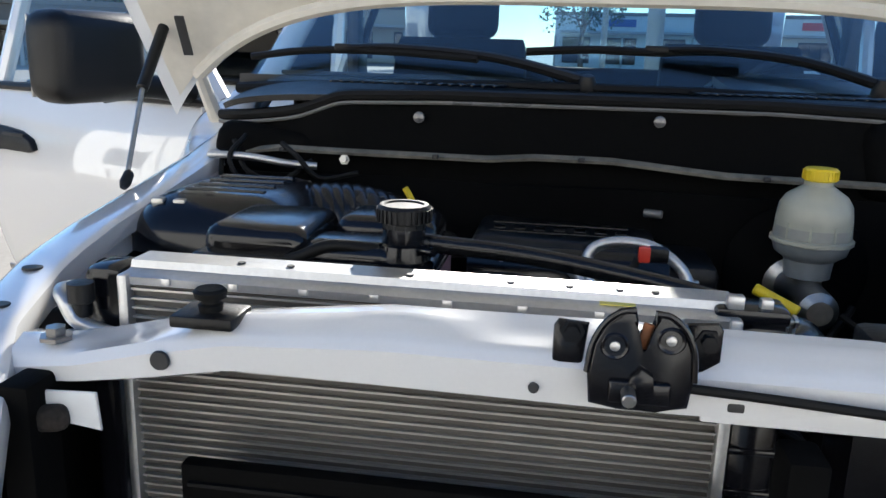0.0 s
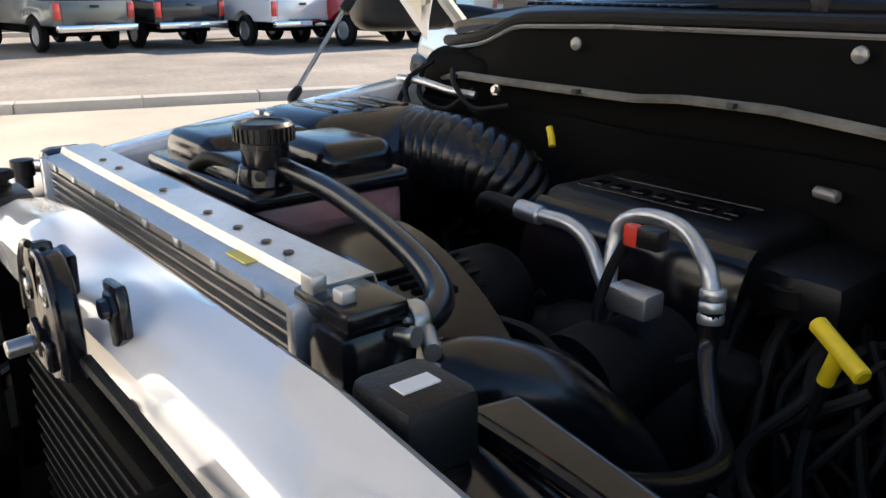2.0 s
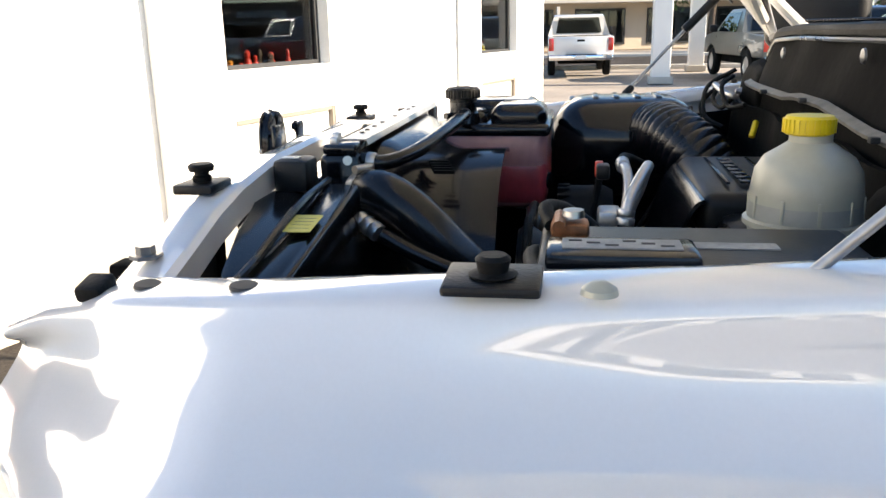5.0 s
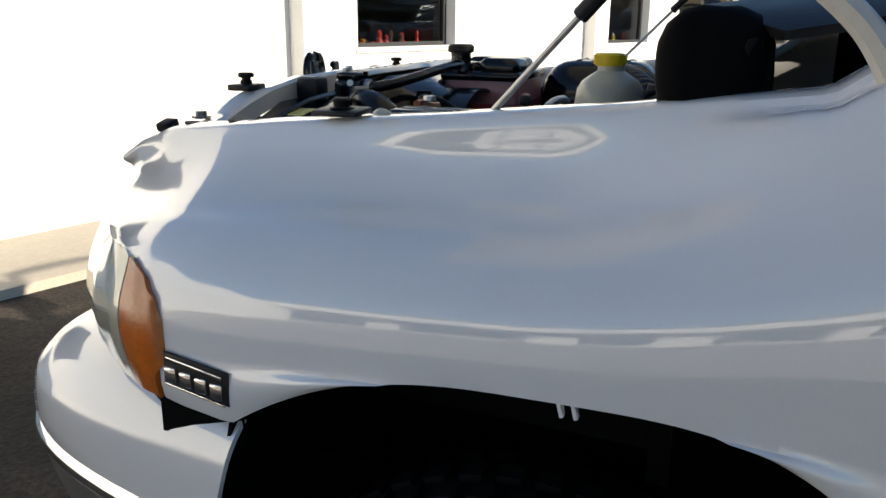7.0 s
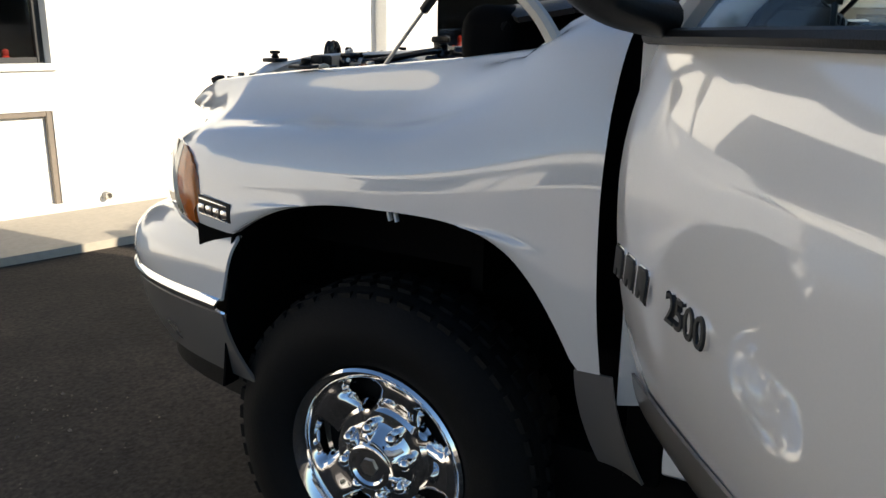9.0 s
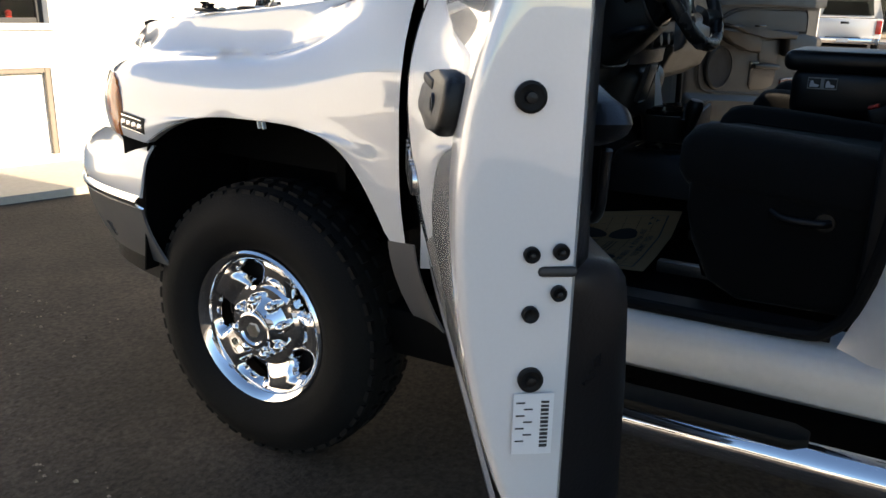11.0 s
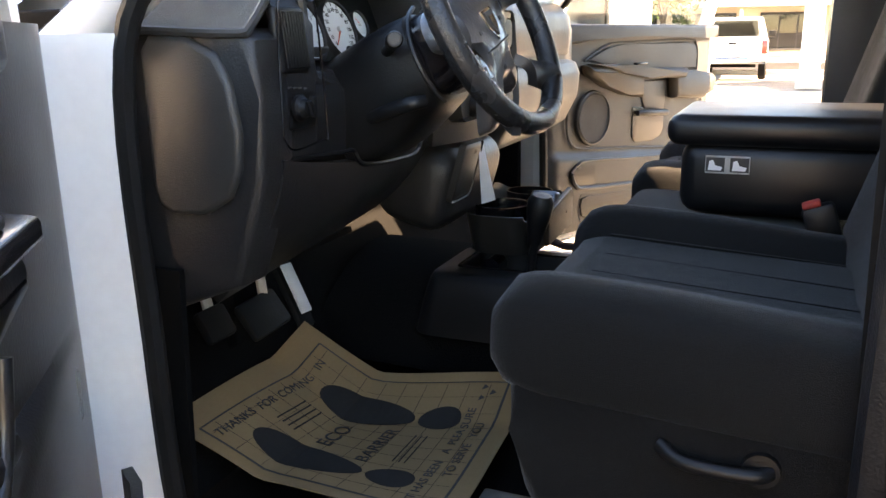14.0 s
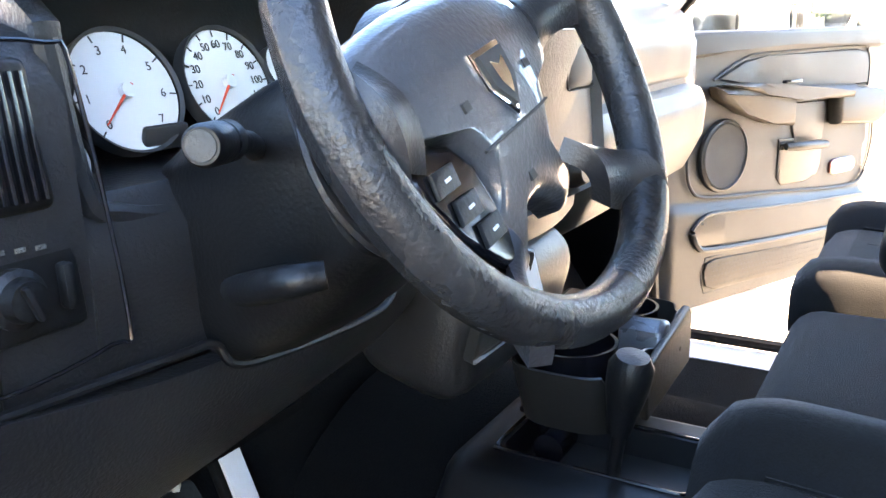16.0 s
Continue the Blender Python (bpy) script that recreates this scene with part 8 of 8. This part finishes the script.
part("scuff_plate", sheet(lambda u, v: (0.895 - 0.12 * v, 1.62 + 0.74 * u, 0.684 - 0.004 * v), 12, 4, 0.004), M["vinyl"], truck, "black sill scuff plate")
part("kick_panel", sheet(lambda u, v: (0.875 - 0.02 * v, 1.32 + 0.27 * u, 0.68 + 0.40 * v), 8, 8, 0.01), M["bay"], truck, "black kick panel")

# ---- paper floor mat ----
def mat_at(u, v):
    """u runs rearward, v towards the middle of the cab, both 0 to 1."""
    x = 0.745 - 0.375 * v - 0.015 * u
    y = 1.43 + 0.49 * u + 0.03 * v * (1 - u)
    z = 0.700 + 0.085 * max(0, 0.35 - u) / 0.35 + 0.045 * max(0, v - 0.72) / 0.28 + 0.010 * math.sin(5 * u + 3 * v) + 0.012 * max(0, v - 0.3) * u + 0.02 * u
    return Vector((x, y, z))
matob = part("paper_floor_mat", sheet(lambda u, v: mat_at(u, v), 30, 24, 0.0015), M["paper"])
tagged(matob, "brown kraft paper floor mat printed with shoe prints", "floor mat")


def mat_patch(pts, name, mtl, lift=0.0014):
    bm = B()
    bm.faces.new([bm.verts.new(mat_at(u, v) + Vector((0, 0, lift))) for u, v in pts])
    bmesh.ops.triangulate(bm, faces=bm.faces[:])
    return part(name, bm, mtl, matob, smooth=False)


def oval(cu, cv, ru, rv, n=28, pinch=0.0, a=0.0):
    out = []
    for k in range(n):
        t = 2 * math.pi * k / n
        p, q = ru * math.cos(t), rv * math.sin(t) * (1 - pinch * math.cos(t))
        out.append((cu + p * math.cos(a) - q * math.sin(a), cv + p * math.sin(a) + q * math.cos(a)))
    return out


for cv in (0.23, 0.735):
    mat_patch(oval(0.41, cv, 0.20, 0.095, 36, pinch=0.22), "sole_print", M["greyink"])
    mat_patch(oval(0.71, cv, 0.085, 0.072, pinch=-0.15), "heel_print", M["greyink"])
for a, b in (((0.10, 0.06), (0.10, 0.94)), ((0.10, 0.94), (0.93, 0.94)), ((0.93, 0.94), (0.93, 0.06)), ((0.93, 0.06), (0.10, 0.06))):
    bm = B()
    P = [mat_at(a[0] + (b[0] - a[0]) * k / 14, a[1] + (b[1] - a[1]) * k / 14) + Vector((0, 0, 0.0012)) for k in range(15)]
    n = Vector((0.0022, 0, 0)) if abs(a[0] - b[0]) > 0.1 else Vector((0, 0.0022, 0))
    for p, q in zip(P, P[1:]):
        quad(bm, (p - n, q - n, q + n, p + n))
    part("border_line", bm, M["ink"], matob, smooth=False)
for k in range(9):
    for vert in (0, 1):
        c = 0.14 + 0.09 * k
        a, b = ((c, 0.07), (c, 0.93)) if vert else ((0.11, c), (0.92, c))
        bm = B()
        P = [mat_at(a[0] + (b[0] - a[0]) * j / 14, a[1] + (b[1] - a[1]) * j / 14) + Vector((0, 0, 0.0007)) for j in range(15)]
        n = Vector((0.0005, 0, 0)) if not vert else Vector((0, 0.0005, 0))
        for p, q in zip(P, P[1:]):
            quad(bm, (p - n, q - n, q + n, p + n))
        part("grid_line", bm, M["greyink"], matob, smooth=False)


def mat_words(text, u, v, size):
    p = mat_at(u, v) + Vector((0, 0, 0.003))
    du, dv = mat_at(u + 0.05, v) - mat_at(u - 0.05, v), mat_at(u, v + 0.05) - mat_at(u, v - 0.05)
    return words(text, size, basis(p, dv, -du), M["ink"], matob, "printed_word", 0.0003)


for word, v in (("THANKS", 0.20), ("FOR", 0.415), ("COM", 0.575), ("ING", 0.712), ("IN", 0.835)):
    mat_words(word, 0.155, v, 0.0235)
mat_words("ECO", 0.40, 0.47, 0.040)
mat_words("BARRIER", 0.57, 0.47, 0.032)
for word, v in (("IT HAS BEEN", 0.25), ("A", 0.48), ("PLEA", 0.595), ("SURE", 0.742)):
    mat_words(word, 0.825, v, 0.0215)
for word, v in (("TO SERVE", 0.42), ("YOU", 0.655)):
    mat_words(word, 0.885, v, 0.0215)
for k in range(4):
    for v in (0.47,):
        a, b = 0.215 + 0.022 * k, 0.225 + 0.022 * k
        mat_patch([(a, v - 0.10), (a + 0.006, v - 0.10), (a + 0.006, v + 0.12), (a, v + 0.12)], "print_bar", M["greyink"], 0.0018)
for k in range(3):
    a = 0.665 + 0.022 * k
    mat_patch([(a, 0.36), (a + 0.006, 0.36), (a + 0.006, 0.60), (a, 0.60)], "print_bar", M["greyink"], 0.0018)
for k in range(3):
    a = 2 * math.pi * k / 3
    cu, cv = 0.855 + 0.026 * math.cos(a), 0.88 + 0.034 * math.sin(a)
    mat_patch([(cu - 0.012, cv - 0.014), (cu + 0.014, cv), (cu - 0.006, cv + 0.018)], "recycling_arrow", M["ink"], 0.0018)

# ---- parked pickups and the far side of the street ----
def parked_pickup(label, paint, at, turn, lift=0.0, bed_cover=False):
    """A pickup seen from behind: its tail at the origin, its nose along +y."""
    t = thing("parked_pickup", label, "truck", at, "parked pickups", turn=turn)
    z0 = lift
    lo, belt, roof = 0.62 + z0, 1.18 + z0, 1.82 + z0
    pts = [(0.0, lo), (0.0, belt - 0.02), (0.03, belt), (1.75, belt), (1.78, belt + 0.02), (2.05, roof - 0.06), (2.2, roof), (3.3, roof), (3.5, roof - 0.05),
           (4.15, belt + 0.06), (5.25, belt - 0.04), (5.42, belt - 0.14), (5.45, lo)]
    low = [(5.05, lo), (4.95, lo + 0.22), (4.6, lo + 0.34), (4.25, lo + 0.22), (4.15, lo), (1.75, lo), (1.65, lo + 0.22), (1.3, lo + 0.34), (0.95, lo + 0.22), (0.85, lo)]
    b = plate([*pts, *low], 1.9, lambda u, v, w: (w - 0.95, u, v), 0.05, seg=3)
    for v in b.verts:
        k = max(0, (v.co.z - belt) / (roof - belt))
        v.co.x *= 1 - 0.2 * k
    part("body", b, paint, t, "pickup body and cab")
    # black sheet on the solid body, drawing the shade of an open bed
    part("bed_shade_plate", box((0, 0.88, belt + 0.004), (1.62, 1.66, 0.008)), M["bay"], t, "dark plate standing in for the shaded open bed")
    tg = part("tailgate", box((0, -0.012, lo + 0.30), (1.5, 0.03, 0.5), 0.012), paint, t)
    part("gate_handle", box((0, -0.034, belt - 0.12), (0.22, 0.02, 0.06), 0.006), M["plastic"], tg)
    bmp = part("rear_bumper", box((0, -0.10, lo - 0.04), (1.86, 0.18, 0.16), 0.03), M["chrome"], t, "chrome rear step bumper")
    part("bumper_pad", box((0, -0.10, lo + 0.046), (0.9, 0.16, 0.012)), M["plastic"], bmp)
    part("number_plate", box((0, -0.196, lo - 0.03), (0.3, 0.008, 0.1)), M["label"], bmp)
    for s in (-1, 1):
        part("tail_lamp", box((s * 0.86, -0.012, lo + 0.33), (0.15, 0.04, 0.36), 0.012), M["tail"], t, "red tail lamp")
        for yy in (1.3, 4.6):
            R = 0.39 * (1 + 0.7 * lift)
            w = new("wheel")
            w.parent = t
            w.matrix_basis = Matrix.Translation((s * 0.95, yy, R))
            part("tyre", lathe((0, 0, 0), (s, 0, 0), [(-0.2, 0.24), (-0.22, R * 0.87), (-0.17, R), (-0.04, R), (0.0, R * 0.87), (-0.01, 0.24)], 32, caps=False), M["tyre"], w)
            part("rim", lathe((0, 0, 0), (s, 0, 0), [(-0.03, 0.245), (-0.015, 0.22), (-0.06, 0.18), (-0.04, 0.06), (-0.02, 0.0)], 24), M["alu"], w)
        part("side_window", plate([(2.25, belt + 0.05), (3.95, belt + 0.06), (3.5, roof - 0.1), (2.35, roof - 0.08)], 0.01,
             lambda u, v, w: (s * (0.958 - 0.19 * (v - belt) / (roof - belt) + w), u, v)), M["dglass"], t, "dark side window")
        part("mirror", box((s * 1.08, 3.95, belt + 0.14), (0.22, 0.1, 0.2), 0.03), M["plastic"], t)
    part("rear_window", plate([(-0.7, belt + 0.08), (0.7, belt + 0.08), (0.62, roof - 0.1), (-0.62, roof - 0.1)], 0.012,
         lambda u, v, w: (u, 1.765 + 0.27 * (v - belt) / (roof - belt) - 0.004 - w, v)), M["dglass"], t, "dark rear cab window")
    part("underbody", box((0, 2.7, lo - 0.12), (1.3, 4.9, 0.22), 0.02), M["bay"], t)
    return t


HEAD = 96   # nose direction of the row, degrees from +y towards -x
parked_pickup("white pickup parked with its tail to the truck", M["paint"], (-23.4, 0.75, 0), 92)
parked_pickup("grey pickup with flared arches parked beyond the lot", M["grey"], (-19.6, 5.95, 0), HEAD)
parked_pickup("black pickup parked in the row", M["black"], (-19.7, 8.28, 0), HEAD)
parked_pickup("white pickup parked in the row beyond the lot", M["paint"], (-18.5, 10.75, 0), HEAD)
parked_pickup("red pickup parked in the row", M["red"], (-16.8, 12.7, 0), HEAD)
parked_pickup("lifted silver pickup with big tyres", M["silverc"], (-16.6, 14.9, 0), HEAD, 0.15)


def parked_sedan(label, paint, at, turn):
    """A small saloon car: its tail at the origin, its nose along +y."""
    t = thing("parked_car", label, "car", at, turn=turn)
    side = [(0.02, 0.35), (0.0, 0.62), (0.05, 0.88), (0.45, 0.95), (0.62, 0.97), (1.05, 1.30), (1.35, 1.40), (2.3, 1.41), (2.6, 1.34), (3.25, 0.98), (4.1, 0.84), (4.32, 0.70), (4.38, 0.50), (4.34, 0.32)]
    low = [(3.86, 0.30), (3.78, 0.55), (3.5, 0.67), (3.22, 0.55), (3.14, 0.28), (1.28, 0.28), (1.2, 0.55), (0.92, 0.67), (0.64, 0.55), (0.56, 0.30)]
    b = plate([*side, *low], 1.74, lambda u, v, w: (w - 0.87, u, v), 0.06, seg=3)
    for v in b.verts:
        v.co.x *= 1 - 0.24 * max(0, (v.co.z - 0.92) / 0.5)
    part("body", b, paint, t, "silver saloon body")
    part("rear_window", plate([(-0.62, 1.02), (0.62, 1.02), (0.54, 1.30), (-0.54, 1.30)], 0.01, lambda u, v, w: (u, 0.60 + 1.25 * (v - 0.97) - w, v), 0.003), M["dglass"], t, "dark rear window")
    part("rear_bumper", box((0, 0.0, 0.48), (1.66, 0.14, 0.22), 0.05, seg=3), paint, t)
    for sx in (-1, 1):
        part("side_window", plate([(0.98, 1.0), (3.05, 1.01), (2.55, 1.30), (1.25, 1.33)], 0.01, lambda u, v, w: (sx * (0.872 - 0.24 * 0.87 * (v - 0.92) / 0.5 + w), u, v)), M["dglass"], t, "dark side window")
        part("tail_lamp", box((sx * 0.70, 0.03, 0.80), (0.28, 0.06, 0.14), 0.02), M["tail"], t, "red tail lamp")
        for y in (0.92, 3.5):
            w = new("wheel")
            w.parent = t
            w.matrix_basis = Matrix.Translation((sx * 0.86, y, 0.31))
            part("tyre", lathe((0, 0, 0), (sx, 0, 0), [(-0.18, 0.20), (-0.19, 0.28), (-0.15, 0.31), (-0.03, 0.31), (0.0, 0.28), (-0.01, 0.20)], 28, caps=False), M["tyre"], w)
            part("rim", lathe((0, 0, 0), (sx, 0, 0), [(-0.03, 0.205), (-0.015, 0.18), (-0.05, 0.15), (-0.03, 0.05), (-0.02, 0.0)], 20), M["alu"], w)
    return t


parked_sedan("silver saloon car parked at the end of the row", M["silverc"], (-15.2, 17.4, 0), HEAD)

# ---- the street beyond the lot ----
bm = plate([(-28.5, -60), (-28.5, 70), (-39, 70), (-39, -60)], 0.02, lambda u, v, w: (u, v, w - 0.012))
setting("road", bm, M["asphalt"], "grey asphalt street beyond the lot", "road")
for x in (-28.2, -39.3):
    bm = plate([(-0.15, -60), (0.15, -60), (0.15, 70), (-0.15, 70)], 0.15, lambda u, v, w: (x + u, v, w - 0.02), 0.02)
    setting("kerb", bm, M["kerb"], "pale street kerb", "kerb")
bm = plate([(-39.5, -60), (-43, -60), (-43, 70), (-39.5, 70)], 0.12, lambda u, v, w: (u, v, w - 0.02))
setting("pavement_street", bm, M["concrete"], "pale pavement across the street", "pavement")


def shop_row(at, turn, length, h, wallm, label, seed, sign=None):
    """A long low shop building: wall with openings, parapet and panes; its front looks along local -y."""
    r = random.Random(seed)
    t = thing("shop_building", label, "building", at, "buildings across the street", turn=turn)
    part("wall", box((0, 5, h / 2), (length, 10, h), 0.05), wallm, t, smooth=False)
    part("parapet", box((0, 5, h + 0.12), (length + 0.3, 10.3, 0.3), 0.04), M["trimb"], t, "brown parapet cap", smooth=False)
    part("awning", box((0, -0.7, h * 0.68), (length * 0.96, 1.5, 0.22), 0.03), M["kerb"], t, "pale canopy over the shop fronts", smooth=False)
    n = int(length / 4)
    for k in range(n):
        x = -length / 2 + (k + 0.5) * length / n
        w = length / n * r.uniform(0.5, 0.75)
        fr = part("window", box((x, -0.03, h * 0.33), (w, 0.12, h * 0.5), 0.02), M["ink"], t, "dark shop window frame", smooth=False)
        for j in range(3):
            part("pane", box((x + (j - 1) * w / 3.1, -0.095, h * 0.33), (w / 3.4, 0.02, h * 0.44)), M["dglass"], fr, smooth=False)
        if r.random() < 0.45:
            part("sign_board", box((x, -0.10, h * 0.86), (w * 0.9, 0.12, h * 0.14), 0.02), M[sign or r.choice(("bluesign", "redp", "label"))], t, "plain coloured sign board", smooth=False)
    for k in range(int(length / 6) + 1):
        x = -length / 2 + 0.3 + k * (length - 0.6) / int(length / 6)
        part("post", box((x, -1.35, h * 0.30), (0.18, 0.18, h * 0.62), 0.02), M["kerb"], t, smooth=False)
    return t


M["bluesign"] = mat("blue_sign", (0.03, 0.09, 0.32), 0.5, 0, 0.1)
M["beige"] = mat("beige_stucco", (0.55, 0.46, 0.35), 0.9, 0, 0.1, 0.8, 20, 0.3, 30)
shop_row((-50, 2, 0), 106, 30, 4.2, M["beige"], "low beige shop building with dark windows", 3)
shop_row((-52, 36, 0), 106, 28, 4.6, M["stucco"], "low white shop building across the street", 7)
shop_row((-46, -34, 0), 100, 30, 4.0, M["stucco"], "low pale shop building across the street", 9)
shop_row((-24, 66, 0), 15, 34, 4.4, M["beige"], "low beige building behind the lot", 11)
# out of view: added white front, turned to bounce sun onto the driver side
shop_row((19, -5, 0), -135, 30, 4.2, M["stucco"], "unseen low white building added to bounce sun at the driver side", 14, "label")
shop_row((-30, 36, 0), 40, 18, 3.0, M["trimb"], "low brown building behind the parked cars", 17, "label")
shop_row((16, 74, 0), -8, 36, 4.6, M["stucco"], "low white building far behind the truck", 12)

# canopy post at the lot's edge
cp = thing("canopy", "white canopy roof on square white posts", "canopy")
for x, y in ((-20.5, 2.75), (-26.2, 4.4), (-22.0, -3.0)):
    part("post", box((x, y, 2.2), (0.46, 0.46, 4.4), 0.02), M["stucco"], cp, "square white post", smooth=False)
    part("post_foot", box((x, y, 0.09), (0.6, 0.6, 0.18), 0.02), M["kerb"], cp, smooth=False)
part("canopy_roof", box((-24.0, 0.8, 4.6), (7.5, 10.5, 0.45), 0.04), M["stucco"], cp, smooth=False)


def leaf_clump(bm, c, r, rng, n):
    for _ in range(n):
        d = Vector((rng.gauss(0, 1), rng.gauss(0, 1), rng.gauss(0, 0.8))).normalized() * (r * rng.uniform(0.35, 1.0) ** 0.6)
        p = Vector(c) + d
        a, b = Vector((rng.gauss(0, 1), rng.gauss(0, 1), rng.gauss(0, 1))).normalized(), Vector((rng.gauss(0, 1), rng.gauss(0, 1), rng.gauss(0, 1))).normalized()
        s = rng.uniform(0.10, 0.22)
        vs = [bm.verts.new(p + a * s * i + b * s * 0.5 * j) for i, j in ((-1, 0), (0, -1), (1, 0), (0, 1))]
        bm.faces.new(vs)


def tree(at, h, seed, label):
    rng = random.Random(seed)
    t = thing("tree", label, "tree", at, "street trees")
    tr = tube([(0, 0, 0), (rng.uniform(-.1, .1), rng.uniform(-.1, .1), h * 0.25), (rng.uniform(-.2, .2), rng.uniform(-.2, .2), h * 0.5)], lambda q: 0.22 * (1 - 0.5 * q), 10)
    tips = []
    for k in range(7):
        a = 2 * math.pi * k / 7 + rng.uniform(-.3, .3)
        e = Vector((math.cos(a) * h * rng.uniform(0.15, 0.33), math.sin(a) * h * rng.uniform(0.15, 0.33), h * rng.uniform(0.55, 0.92)))
        tube([(0, 0, h * rng.uniform(0.28, 0.48)), e * 0.5 + Vector((0, 0, h * 0.2)), e], lambda q: 0.09 * (1 - 0.7 * q), 6, tr)
        tips.append(e)
    part("trunk", tr, M["bark"], t, "brown trunk with forking limbs")
    bm = B()
    for e in tips:
        for _ in range(4):
            c = e * rng.uniform(0.75, 1.05) + Vector((rng.gauss(0, h * 0.06), rng.gauss(0, h * 0.06), rng.gauss(0, h * 0.05)))
            leaf_clump(bm, c, h * rng.uniform(0.08, 0.14), rng, 90)
    cr = part("crown", bm, M["leaf"], t, "loose green crown of small leaves", smooth=False)
    cr["kind"] = "stuff"
    return t


for i, (x, y, h) in enumerate(((-44.0, 7.5, 7.0), (-43.0, -4.0, 5.5), (-42.5, 16.5, 6.0), (-44, 28, 7.5), (-41, 40, 6.5), (-33, 56, 8.0), (-22, 60, 6.5), (-10, 62, 8.5), (0.5, 58, 8.0), (11, 64, 7.0), (-60, 22, 10.0), (-62, -6, 9.0))):
    tree((x, y, 0), h, 20 + i, "green street tree with an open crown")

# tall street lamps
for x, y in ((-40.2, 12), (-40.2, -14), (-40.2, 36)):
    p = thing("street_lamp", "tall grey street lamp across the road", "lamp", (x, y, 0), "street lamps")
    part("pole", lathe((0, 0, 0), (0, 0, 1), [(0, 0.16), (0.3, 0.11), (8.5, 0.06)], 12), M["kerb"], p)
    part("arm", tube([(0, 0, 8.4), (0.8, 0, 8.8), (2.0, 0, 8.9)], 0.04, 8), M["kerb"], p)
    part("lamp_head", box((2.2, 0, 8.88), (0.6, 0.25, 0.12), 0.04), M["kerb"], p)

# canopy roof out of view, added to cast the shade along the driver side
sc = thing("added_shade_canopy", "unseen flat canopy on posts, added to shade the driver side", "canopy")
part("canopy_roof", box((1.5, 12.6, 4.1), (2.8, 13.0, 0.22), 0.03), M["kerb"], sc, smooth=False)
for x, y in ((0.6, 6.6), (2.7, 6.6), (2.7, 18.6), (0.6, 18.6)):
    part("post", cyl((x, y, 0), (x, y, 4.0), 0.07, 14), M["kerb"], sc)

# ---- loose grit on the asphalt ----
rg = random.Random(31)
bm = B()
for k in range(1500):
    x, y = rg.uniform(0.4, 3.4), rg.uniform(-2.3, 2.6)
    if x < 1.3 and y > -0.2:
        x += 0.9
    r = rg.choice((0.003, 0.004, 0.005, 0.007, 0.010))
    p = [Vector((x + r * rg.uniform(0.6, 1.2) * math.cos(a), y + r * rg.uniform(0.6, 1.2) * math.sin(a), -0.004)) for a in (0.3, 1.9, 3.4, 5.0)]
    top = bm.verts.new((x, y, -0.002 + r * rg.uniform(0.5, 0.9)))
    vs = [bm.verts.new(q) for q in p]
    for i in range(4):
        bm.faces.new((vs[i], vs[(i + 1) % 4], top))
grit = part("loose_grit", bm, M["stone"], smooth=False)
tagged(grit, "loose pale grit scattered over the asphalt", "grit", kind="stuff")
